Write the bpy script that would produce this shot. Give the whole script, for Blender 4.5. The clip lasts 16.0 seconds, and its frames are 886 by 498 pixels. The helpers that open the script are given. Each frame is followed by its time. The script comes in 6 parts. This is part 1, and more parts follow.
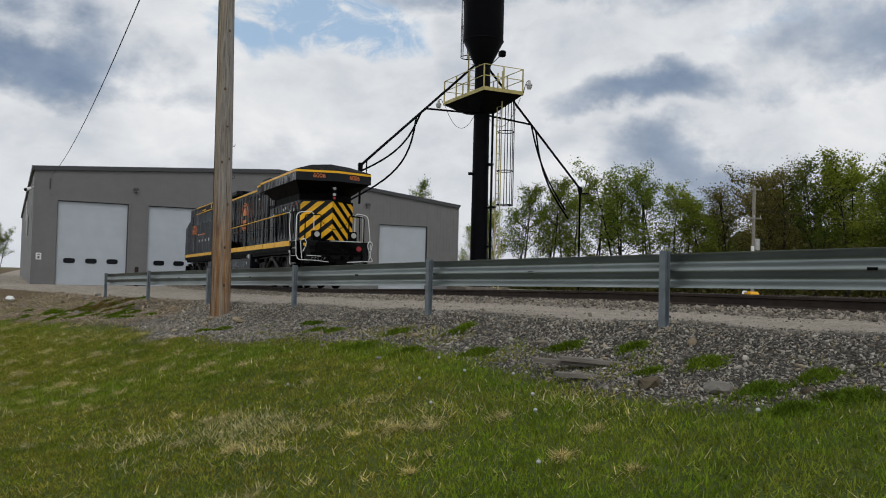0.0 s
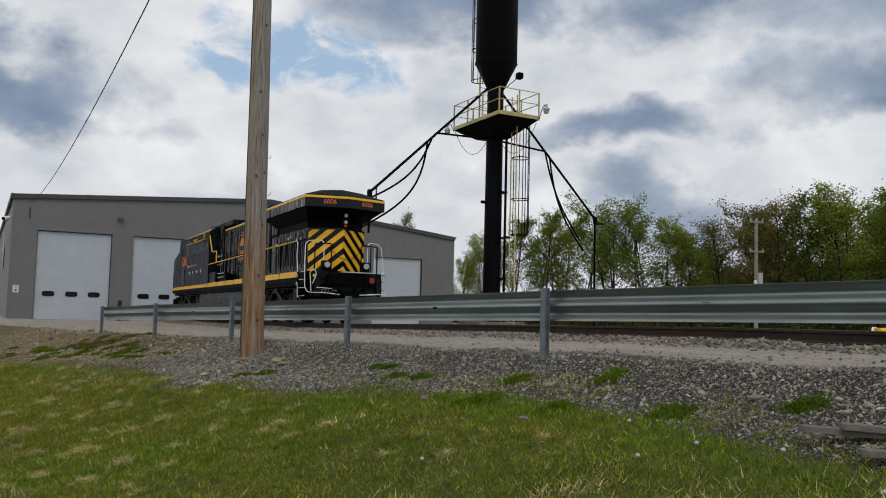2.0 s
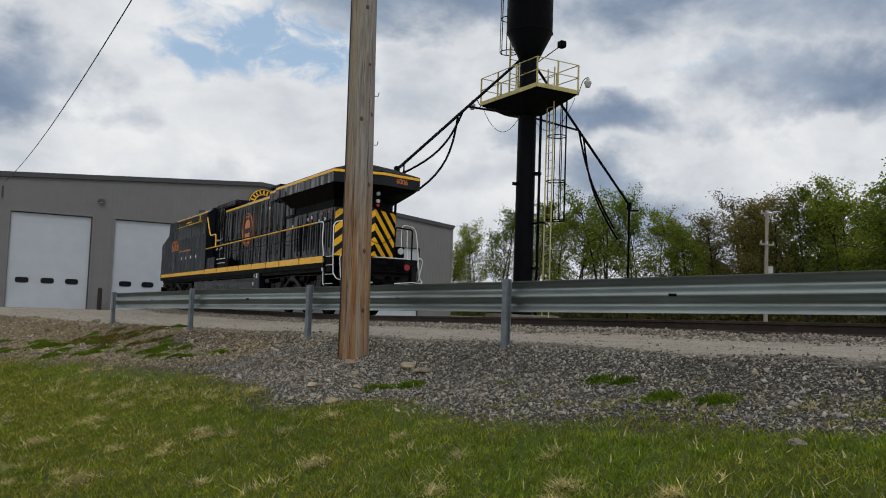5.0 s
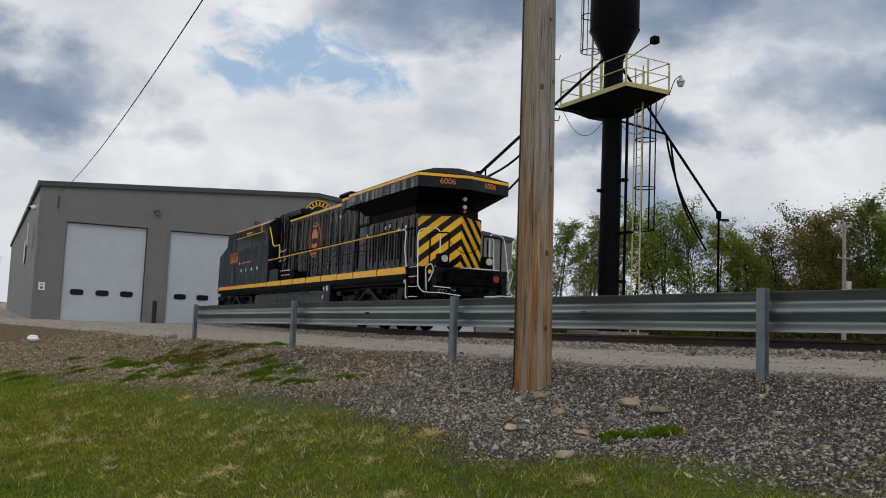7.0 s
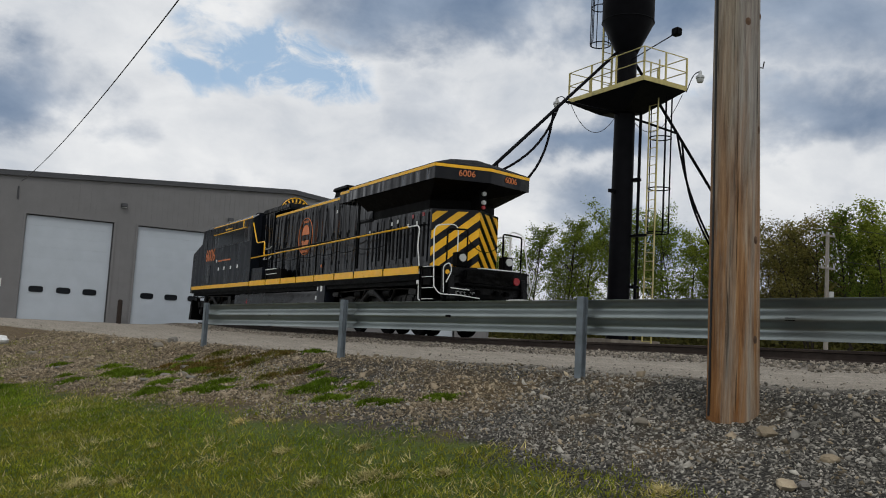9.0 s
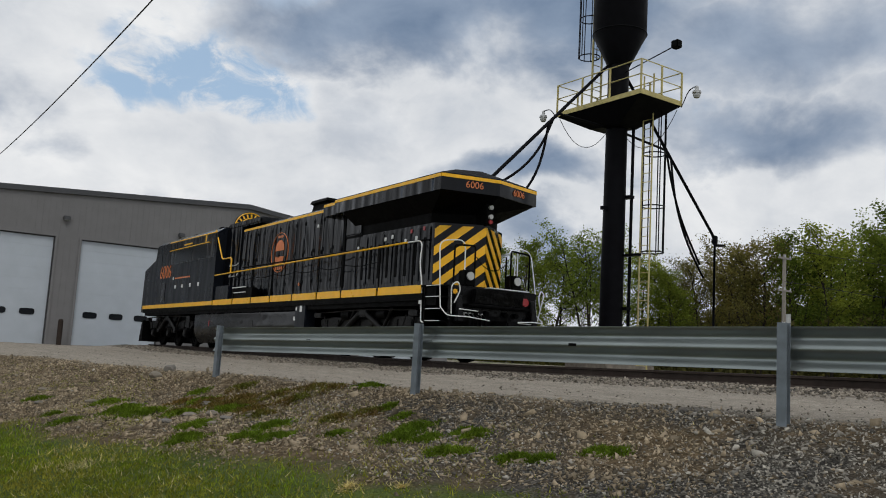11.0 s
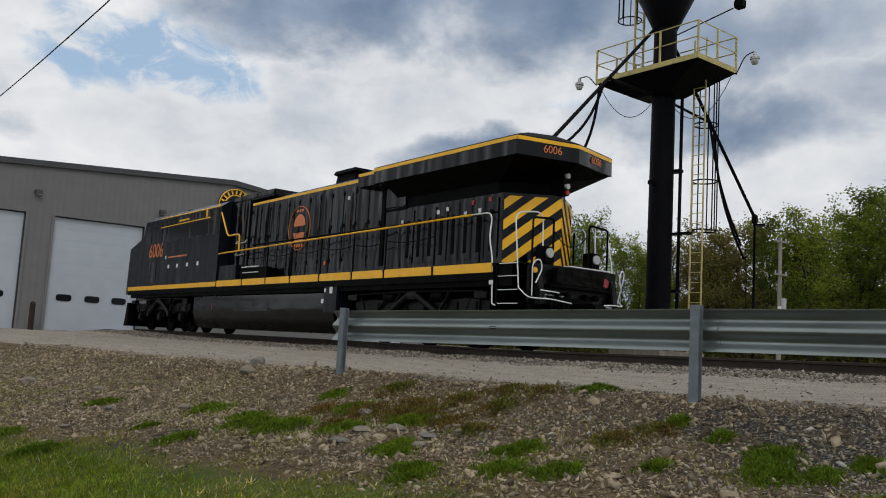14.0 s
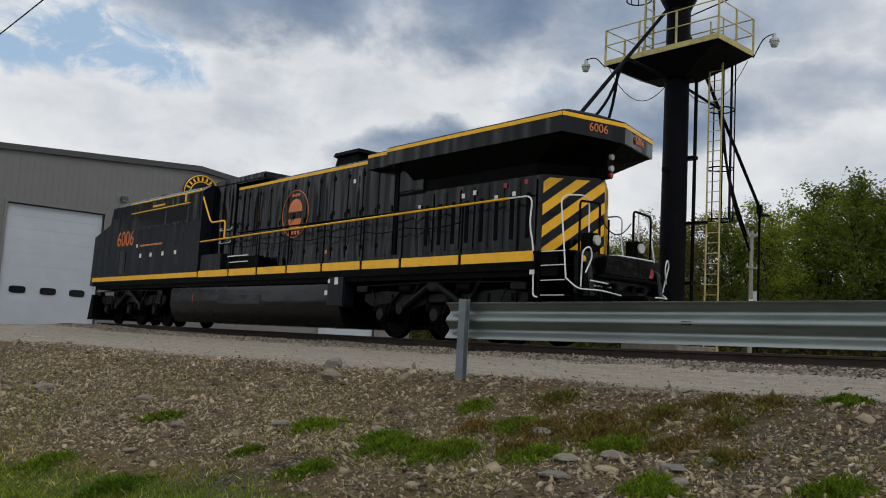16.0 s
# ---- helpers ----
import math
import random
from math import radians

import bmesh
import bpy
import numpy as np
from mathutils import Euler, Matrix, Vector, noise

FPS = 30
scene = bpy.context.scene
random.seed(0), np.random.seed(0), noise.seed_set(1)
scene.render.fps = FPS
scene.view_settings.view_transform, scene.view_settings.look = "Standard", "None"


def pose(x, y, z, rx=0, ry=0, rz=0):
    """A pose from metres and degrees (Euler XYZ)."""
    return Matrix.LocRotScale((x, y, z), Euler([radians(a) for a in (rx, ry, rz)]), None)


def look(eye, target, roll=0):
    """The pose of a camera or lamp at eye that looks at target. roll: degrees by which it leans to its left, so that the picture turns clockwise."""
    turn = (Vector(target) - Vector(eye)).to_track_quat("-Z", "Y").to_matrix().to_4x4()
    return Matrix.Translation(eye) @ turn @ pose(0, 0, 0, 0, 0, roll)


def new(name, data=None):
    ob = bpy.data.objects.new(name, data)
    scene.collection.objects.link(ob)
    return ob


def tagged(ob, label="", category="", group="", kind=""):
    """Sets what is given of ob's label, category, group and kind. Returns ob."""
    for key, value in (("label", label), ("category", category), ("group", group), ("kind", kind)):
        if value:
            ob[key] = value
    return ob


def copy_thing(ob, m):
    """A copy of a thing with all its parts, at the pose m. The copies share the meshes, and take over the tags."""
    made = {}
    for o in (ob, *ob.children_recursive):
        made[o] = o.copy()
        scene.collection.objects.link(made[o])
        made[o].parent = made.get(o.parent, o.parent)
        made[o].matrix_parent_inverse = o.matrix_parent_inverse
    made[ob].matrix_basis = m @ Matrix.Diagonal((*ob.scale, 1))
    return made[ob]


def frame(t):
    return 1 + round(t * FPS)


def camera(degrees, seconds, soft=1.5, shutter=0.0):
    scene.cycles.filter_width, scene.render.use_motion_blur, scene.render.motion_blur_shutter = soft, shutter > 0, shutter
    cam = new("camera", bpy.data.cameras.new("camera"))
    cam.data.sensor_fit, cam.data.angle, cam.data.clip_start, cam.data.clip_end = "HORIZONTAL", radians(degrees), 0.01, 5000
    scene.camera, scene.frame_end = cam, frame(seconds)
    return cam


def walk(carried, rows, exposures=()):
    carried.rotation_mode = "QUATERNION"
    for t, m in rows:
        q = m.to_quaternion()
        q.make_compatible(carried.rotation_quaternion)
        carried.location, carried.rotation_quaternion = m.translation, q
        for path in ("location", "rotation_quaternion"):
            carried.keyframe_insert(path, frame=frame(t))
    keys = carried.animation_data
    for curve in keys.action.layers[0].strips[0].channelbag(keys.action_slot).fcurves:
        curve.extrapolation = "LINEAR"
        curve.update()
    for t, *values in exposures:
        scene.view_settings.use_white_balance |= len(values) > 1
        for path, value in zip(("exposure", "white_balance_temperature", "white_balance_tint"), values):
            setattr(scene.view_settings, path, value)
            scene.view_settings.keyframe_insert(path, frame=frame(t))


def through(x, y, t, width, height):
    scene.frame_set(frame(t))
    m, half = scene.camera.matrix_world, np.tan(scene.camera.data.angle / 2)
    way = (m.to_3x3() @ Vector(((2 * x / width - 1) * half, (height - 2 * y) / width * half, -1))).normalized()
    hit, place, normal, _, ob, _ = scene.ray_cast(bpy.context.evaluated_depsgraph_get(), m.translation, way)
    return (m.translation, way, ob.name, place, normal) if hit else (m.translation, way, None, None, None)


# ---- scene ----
cam = camera(56.5, 16.0, soft=1.0)
METRES, EYE, TILT, LEAN, TURN = 20.0, 1.6, 0.0, 0.0, -26.4
ROWS = [
    (0.0, 0.0, 0.0, 0.0, -0.05, 1.96, -1.4),
    (0.5, -0.0205, 0.0295, -0.0, -1.06, 3.45, -1.27),
    (1.0, -0.0379, 0.0557, -0.0007, -0.92, 4.24, -1.2),
    (1.5, -0.0558, 0.0818, -0.0017, -1.09, 4.14, -1.28),
    (2.0, -0.0746, 0.1083, -0.0027, -1.67, 4.4, -1.46),
    (2.5, -0.0921, 0.1349, -0.0032, -1.59, 4.68, -1.72),
    (3.0, -0.1113, 0.1621, -0.0039, -2.15, 4.39, -1.65),
    (5.5, -0.2055, 0.2993, -0.0093, -4.0, 3.92, -2.08),
    (6.0, -0.2232, 0.3251, -0.0101, -2.57, 4.07, -2.18),
    (6.5, -0.2421, 0.3525, -0.01, -1.81, 4.18, -2.07),
    (7.0, -0.258, 0.379, -0.0102, -1.31, 4.87, -2.32),
    (7.5, -0.2762, 0.4043, -0.011, -1.83, 4.85, -2.83),
    (8.0, -0.2944, 0.4295, -0.0124, -1.5, 5.21, -2.77),
    (8.5, -0.313, 0.4557, -0.0129, -2.86, 5.41, -3.02),
    (9.0, -0.3321, 0.4818, -0.0137, -4.34, 5.34, -3.17),
    (9.5, -0.3508, 0.5074, -0.0136, -5.92, 5.88, -3.45),
    (10.0, -0.3705, 0.5302, -0.013, -7.16, 6.75, -3.37),
    (12.5, -0.4587, 0.6461, -0.0162, -11.36, 6.49, -3.33),
    (13.0, -0.4753, 0.6704, -0.0167, -12.15, 6.18, -3.41),
    (13.5, -0.4947, 0.6924, -0.0167, -12.2, 6.05, -3.36),
    (14.0, -0.512, 0.7159, -0.018, -12.07, 6.08, -3.25),
    (14.5, -0.5305, 0.7395, -0.0189, -13.58, 5.88, -3.16),
    (15.0, -0.5468, 0.7633, -0.0204, -14.21, 5.79, -3.27),
    (15.5, -0.5624, 0.7897, -0.0204, -14.84, 5.93, -3.23),
    (16.0, -0.5785, 0.8141, -0.0209, -15.83, 5.81, -3.16),
]
walk(cam, [(t, pose(0, 0, EYE, TILT, LEAN, TURN) @ pose(METRES * x, METRES * y, METRES * z, 90 + pitch, roll, yaw)) for t, x, y, z, yaw, pitch, roll in ROWS])


# ---- world and light ----
SUN_EL, SUN_AZ = 52.0, 205.0
world = bpy.data.worlds.new("sky")
scene.world = world
world.use_nodes = True


class Nodes:
    """A short way to write node trees."""

    def __init__(self, tree):
        self.t = tree
        self.t.nodes.clear()

    def n(self, kind, values=None, **props):
        node = self.t.nodes.new(kind)
        for key, value in props.items():
            setattr(node, key, value)
        for key, value in (values or {}).items():
            sock = node.inputs[key]
            if isinstance(value, bpy.types.NodeSocket):
                self.t.links.new(value, sock)
            else:
                sock.default_value = value
        return node

    def math(self, op, a, b=0.0, c=None, clamp=False):
        v = {0: a, 1: b}
        if c is not None:
            v[2] = c
        return self.n("ShaderNodeMath", v, operation=op, use_clamp=clamp).outputs[0]

    def noise(self, vec, scale, detail=4.0, rough=0.55, distort=0.0):
        return self.n("ShaderNodeTexNoise", {"Vector": vec, "Scale": scale, "Detail": detail, "Roughness": rough, "Distortion": distort}).outputs["Fac"]

    def ramp(self, fac, stops, smooth=False):
        node = self.n("ShaderNodeValToRGB", {"Fac": fac})
        r = node.color_ramp
        if smooth:
            r.interpolation = "EASE"
        while len(r.elements) < len(stops):
            r.elements.new(0.5)
        for e, (p, col) in zip(r.elements, stops):
            e.position = p
            e.color = (col, col, col, 1) if isinstance(col, (int, float)) else (*col, 1)
        return node.outputs["Color"]

    def mix(self, fac, a, b, blend="MIX"):
        node = self.n("ShaderNodeMix", data_type="RGBA", blend_type=blend)
        for sock, value in ((node.inputs[0], fac), (node.inputs[6], a), (node.inputs[7], b)):
            if isinstance(value, bpy.types.NodeSocket):
                self.t.links.new(value, sock)
            elif isinstance(value, (int, float)):
                sock.default_value = value
            else:
                sock.default_value = (*value, 1)
        return node.outputs[2]


def build_sky():
    k = Nodes(world.node_tree)
    sky = k.n("ShaderNodeTexSky", sky_type="NISHITA", sun_disc=False, sun_elevation=radians(SUN_EL), sun_rotation=radians(SUN_AZ), air_density=1.0, dust_density=0.6)
    way = k.n("ShaderNodeTexCoord").outputs["Generated"]
    sep = k.n("ShaderNodeSeparateXYZ", {0: way})
    up = k.math("MAXIMUM", sep.outputs[2], 0.0)
    # bearing and height of the way in degrees, stirred by turbulence so that the clouds have ragged edges
    bearing = k.math("MULTIPLY", k.math("ARCTAN2", sep.outputs[0], sep.outputs[1]), 57.2958)
    height = k.math("MULTIPLY", k.math("ARCSINE", sep.outputs[2]), 57.2958)
    stretch = k.n("ShaderNodeMapping", {"Vector": way, "Scale": (1, 1, 1.55)}).outputs[0]
    other = k.n("ShaderNodeMapping", {"Vector": way, "Location": (5.3, 2.1, 8.8), "Scale": (1, 1, 1.55)}).outputs[0]
    n1, n2 = k.noise(stretch, 5.0, 9.0, 0.55, 0.15), k.noise(other, 5.5, 9.0, 0.55, 0.15)
    bw = k.math("ADD", bearing, k.math("MULTIPLY", k.math("SUBTRACT", n1, 0.5), 22.0))
    hw = k.math("ADD", height, k.math("MULTIPLY", k.math("SUBTRACT", n2, 0.5), 13.0))

    def bank(spots):
        total = None
        for b0, h0, rb, rh, s in spots:
            dx = k.math("DIVIDE", k.math("SUBTRACT", bw, b0), rb * 1.25)
            dy = k.math("DIVIDE", k.math("SUBTRACT", hw, h0), rh * 1.25)
            e = k.math("SUBTRACT", 1.0, k.math("ADD", k.math("MULTIPLY", dx, dx), k.math("MULTIPLY", dy, dy)), clamp=True)
            e = k.math("MULTIPLY", e, s)
            total = e if total is None else k.math("MAXIMUM", total, e)
        return total

    dark_spots = [(-1, 13.4, 9, 3.0, 1.0), (42, 11.8, 7, 2.2, 0.95), (44, 6.6, 6, 2.0, 0.75), (30, 21.5, 10, 3.6, 1.0), (42, 23.0, 14, 4.2, 1.0),
                  (57, 21.0, 12, 3.6, 0.8), (56, 15.5, 8, 2.8, 0.8), (28, 15.6, 4, 2.2, 0.4), (68, 16.5, 9, 2.5, 0.6), (30, 9.5, 7, 1.8, 0.35), (14, 7.6, 7, 1.8, 0.4)]
    clear_spots = [(18.5, 18.3, 6.5, 2.7, 1.0), (14.5, 16.6, 4.5, 1.9, 0.9), (50, 17.0, 4.0, 1.3, 0.45), (14, 26, 14, 4, 0.9)]
    # elsewhere in the sky the same broken cloud goes on
    wide = k.noise(stretch, 2.1, 8.0, 0.55, 0.2)
    outside = k.ramp(k.math("ABSOLUTE", k.math("DIVIDE", k.math("SUBTRACT", bearing, 32.0), 100.0), clamp=True), [(0.42, 0.0), (0.55, 1.0)])
    high = k.ramp(k.math("DIVIDE", height, 90.0, clamp=True), [(0.25, 0.0), (0.36, 1.0)])
    outside = k.math("MAXIMUM", outside, high)
    dark = k.math("ADD", bank(dark_spots), k.math("MULTIPLY", outside, k.ramp(wide, [(0.52, 0.0), (0.70, 0.4)])), clamp=True)
    clear = k.math("ADD", bank(clear_spots), k.math("MULTIPLY", outside, k.ramp(wide, [(0.30, 0.7), (0.40, 0.0)])), clamp=True)
    wisp = k.ramp(k.noise(other, 14.0, 8.0, 0.65, 0.6), [(0.42, 1.0), (0.62, 0.25)])
    clear = k.math("MULTIPLY", clear, wisp)
    billow = k.noise(stretch, 8.5, 10.0, 0.56, 0.25)
    soft = k.noise(other, 3.2, 6.0, 0.55, 0.3)
    white = k.ramp(k.math("ADD", k.math("MULTIPLY", billow, 0.6), k.math("MULTIPLY", soft, 0.4)), [(0.32, (0.49, 0.54, 0.61)), (0.47, (0.69, 0.715, 0.75)), (0.64, (0.86, 0.87, 0.88))])
    grey = k.ramp(billow, [(0.3, (0.150, 0.215, 0.325)), (0.7, (0.31, 0.385, 0.50))])
    cloud = k.mix(k.ramp(dark, [(0.0, 0.0), (0.95, 1.0)], True), white, grey)
    haze = k.ramp(up, [(0.0, 1.0), (0.16, 0.0)], True)
    cloud = k.mix(k.math("MULTIPLY", haze, 0.6), cloud, (0.70, 0.73, 0.77))
    bg_sky = k.n("ShaderNodeBackground", {"Color": k.mix(0.6, sky.outputs[0], (3.4, 5.0, 6.8)), "Strength": 0.11})
    bg_cloud = k.n("ShaderNodeBackground", {"Color": cloud, "Strength": 0.98})
    both = k.n("ShaderNodeMixShader", {0: k.ramp(clear, [(0.1, 1.0), (0.8, 0.1)], True), 1: bg_sky.outputs[0], 2: bg_cloud.outputs[0]})
    k.n("ShaderNodeOutputWorld", {0: both.outputs[0]})


build_sky()
sun_lamp = new("sun", bpy.data.lights.new("sun", "SUN"))
sun_lamp.data.energy, sun_lamp.data.angle, sun_lamp.data.color = 0.7, radians(14), (1.0, 0.96, 0.9)
# the sky's sun_rotation turns clockwise from +y, seen from above
_az = radians(SUN_AZ)
_el = radians(SUN_EL)
sun_lamp.matrix_world = look((0, 0, 60), (-math.sin(_az) * math.cos(_el), -math.cos(_az) * math.cos(_el), 60 - math.sin(_el)))


# ---- lines of the plan ----
RAIL_LINE = [(-30, 11.4), (2.15, 5.78), (5.95, 5.27), (9.75, 4.66), (13.67, 4.00), (17.40, 3.265), (21.05, 2.53), (24.95, 1.86), (60, -4.5)]
ROAD_Z = [(-40, 2.0), (0, 1.31), (6, 1.22), (10, 1.15), (14, 1.06), (21, 0.91), (25, 0.81), (32, 0.71), (45, 0.56), (60, 0.46), (90, 0.4)]
DROP = [(-40, 2.3), (-15, 1.85), (-9, 1.6), (-6, 1.33), (-4.5, 1.10), (-3.3, 0.85), (-2, 0.53), (-1, 0.345), (-0.5, 0.215), (-0.3, 0.14), (0, 0.025), (0.3, 0.0)]
TRACK_Z = [(-60, 2.0), (12, 1.42), (20, 1.27), (30, 1.05), (54, 0.822), (61, 0.78), (130, 0.72)]
LAWN_EDGE = [(0, -0.5), (3.3, -0.75), (3.9, -1.5), (5.2, -1.6), (6.2, -1.3), (7.9, -0.95), (9.4, -0.95), (10.2, -1.45), (12, -1.75), (13.1, -1.65), (13.9, -2.25), (15, -2.15), (16.5, -1.8), (18.5, -1.85), (20, -2.0), (22.4, -2.2), (24.5, -2.4), (26.5, -2.6), (30, -2.7), (36, -4.5), (60, -8.5)]


# ---- materials ----
def surface(name, base, rough=0.7, metal=0.0, vary=0.25, grain=8.0, blotch=0.8, bump=0.15, bump_scale=40.0, coat=0.0, random=0.0, stretch=(1, 1, 1), tint=None, spec=0.5, tint_at=(0.55, 0.7), deep=0.02, fineness=5.0):
    """A base colour with variation at two scales, fine relief and, where given, a second tint in blotches."""
    m = bpy.data.materials.new(name)
    m.use_nodes = True
    k = Nodes(m.node_tree)
    pos = k.n("ShaderNodeTexCoord").outputs["Object"]
    pos = k.n("ShaderNodeMapping", {"Vector": pos, "Scale": stretch}).outputs[0]
    col = k.mix(1.0, base, k.ramp(k.noise(pos, grain, 6.0), [(0.25, 1 - vary), (0.75, 1 + vary)]), "MULTIPLY")
    col = k.mix(1.0, col, k.ramp(k.noise(pos, blotch, 3.0), [(0.3, 1 - vary * 0.6), (0.7, 1 + vary * 0.6)]), "MULTIPLY")
    if tint:
        col = k.mix(k.ramp(k.noise(pos, blotch * 2.3, 6.0, 0.65), [(tint_at[0], 0.0), (tint_at[1], 0.85)]), col, tint)
    if random:
        r = k.n("ShaderNodeObjectInfo").outputs["Random"]
        i = k.n("ShaderNodeNewGeometry").outputs["Random Per Island"]
        r = k.math("FRACT", k.math("ADD", r, i))
        col = k.mix(1.0, col, k.ramp(r, [(0.0, 1 - random), (1.0, 1 + random)]), "MULTIPLY")
    h = k.noise(pos, bump_scale, fineness, 0.6)
    relief = k.n("ShaderNodeBump", {"Strength": bump, "Distance": deep, "Height": h}).outputs[0]
    rg = k.ramp(k.noise(pos, grain * 0.7, 4.0), [(0.3, max(0.02, rough - 0.1)), (0.7, min(1, rough + 0.1))])
    p = k.n("ShaderNodeBsdfPrincipled", {"Base Color": col, "Roughness": rg, "Metallic": metal, "Normal": relief, "Coat Weight": coat, "Specular IOR Level": spec})
    k.n("ShaderNodeOutputMaterial", {0: p.outputs[0]})
    return m


def ground_material():
    """Lawn, crushed stone, dry soil and the trodden road, by their distance from the line of the guard rail."""
    m = bpy.data.materials.new("ground")
    m.use_nodes = True
    k = Nodes(m.node_tree)
    pos = k.n("ShaderNodeTexCoord").outputs["Object"]
    sep = k.n("ShaderNodeSeparateXYZ", {0: pos})
    along = k.math("DIVIDE", sep.outputs[1], 60.0, clamp=True)

    def line(table, scale, shift=0.0):
        """A table over y as a node value."""
        stops = [(y / 60.0, (v + shift) / scale) for y, v in table if 0 <= y <= 60]
        return k.math("SUBTRACT", k.math("MULTIPLY", k.ramp(along, stops), scale), shift)

    u = k.math("SUBTRACT", sep.outputs[0], line([(0, 6.1)] + RAIL_LINE[1:], 12.0, 5.0))
    wob = k.math("MULTIPLY", k.math("SUBTRACT", k.noise(pos, 0.9, 4.0, 0.6), 0.5), 0.7)
    fine = k.math("MULTIPLY", k.math("SUBTRACT", k.noise(pos, 3.0, 5.0, 0.65), 0.5), 0.9)
    uw = k.math("ADD", u, k.math("ADD", wob, fine))
    lawn = k.ramp(k.math("SUBTRACT", line(LAWN_EDGE, 10.0, 9.0), uw), [(0.0, 0.0), (0.3, 1.0)])
    g1 = k.noise(pos, 1.3, 6.0, 0.6)
    grass = k.ramp(g1, [(0.3, (0.045, 0.075, 0.013)), (0.55, (0.085, 0.115, 0.022)), (0.8, (0.125, 0.145, 0.036))])
    grass = k.mix(1.0, grass, k.ramp(k.noise(pos, 45.0, 4.0, 0.7), [(0.3, 0.5), (0.7, 1.35)]), "MULTIPLY")
    cell = k.n("ShaderNodeTexVoronoi", {"Vector": pos, "Scale": 46.0, "Randomness": 1.0})
    stone = k.ramp(k.n("ShaderNodeSeparateColor", {0: cell.outputs["Color"]}).outputs[0], [(0.0, (0.05, 0.046, 0.040)), (0.6, (0.125, 0.116, 0.100)), (1.0, (0.25, 0.235, 0.205))])
    # contact shade between the stones, put into the colour towards each cell's rim
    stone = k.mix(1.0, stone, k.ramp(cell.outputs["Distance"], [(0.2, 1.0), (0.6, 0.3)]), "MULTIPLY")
    soil = k.ramp(k.noise(pos, 9.0, 7.0, 0.7), [(0.3, (0.050, 0.034, 0.017)), (0.6, (0.150, 0.108, 0.060)), (0.75, (0.29, 0.23, 0.148))])
    soilfac = k.ramp(k.math("ADD", k.noise(pos, 0.8, 5.0, 0.6), k.math("MULTIPLY", k.math("SUBTRACT", sep.outputs[1], 18.0), 0.03)), [(0.45, 0.0), (0.62, 1.0)])
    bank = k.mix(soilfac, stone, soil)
    road = k.ramp(k.noise(pos, 5.0, 8.0, 0.75), [(0.25, (0.23, 0.202, 0.165)), (0.55, (0.335, 0.300, 0.25)), (0.8, (0.44, 0.40, 0.34))])
    pebble = k.n("ShaderNodeTexVoronoi", {"Vector": pos, "Scale": 70.0, "Randomness": 1.0})
    road = k.mix(1.0, road, k.ramp(k.n("ShaderNodeSeparateColor", {0: pebble.outputs["Color"]}).outputs[0], [(0.0, 0.72), (0.5, 1.0), (1.0, 1.25)]), "MULTIPLY")
    # trodden wheel lines along the road and darker damp patches
    rut = k.n("ShaderNodeMapping", {"Vector": pos, "Rotation": (0, 0, radians(9)), "Scale": (2.2, 0.12, 1)}).outputs[0]
    road = k.mix(1.0, road, k.ramp(k.noise(rut, 1.3, 5.0, 0.6), [(0.3, 0.84), (0.55, 1.02), (0.75, 1.1)]), "MULTIPLY")
    uf = k.math("ADD", u, k.math("MULTIPLY", fine, 0.5))
    onroad = k.math("MULTIPLY", k.ramp(uf, [(0.12, 0.0), (0.4, 1.0)]), 1.0)
    # the ballast of the track begins past the road
    track = k.math("SUBTRACT", sep.outputs[0], k.math("MULTIPLY", fine, 0.5))
    onbal = k.ramp(k.math("DIVIDE", k.math("SUBTRACT", track, 7.0), 2.0, clamp=True), [(0.25, 0.0), (0.6, 1.0)])
    far = k.ramp(k.math("DIVIDE", k.math("SUBTRACT", sep.outputs[0], 12.5), 4.0, clamp=True), [(0.3, 0.0), (1.0, 1.0)])
    yard = k.mix(k.ramp(k.noise(pos, 0.3, 5.0), [(0.45, 0.0), (0.6, 1.0)]), road, grass)
    col = k.mix(lawn, bank, grass)
    col = k.mix(onroad, col, road)
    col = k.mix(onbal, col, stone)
    col = k.mix(far, col, yard)
    h = k.math("ADD", k.noise(pos, 30.0, 6.0, 0.7), k.math("MULTIPLY", cell.outputs["Distance"], -0.8))
    relief = k.n("ShaderNodeBump", {"Strength": 0.8, "Distance": 0.03, "Height": h}).outputs[0]
    p = k.n("ShaderNodeBsdfPrincipled", {"Base Color": col, "Roughness": 0.95, "Normal": relief, "Specular IOR Level": 0.2})
    k.n("ShaderNodeOutputMaterial", {0: p.outputs[0]})
    return m


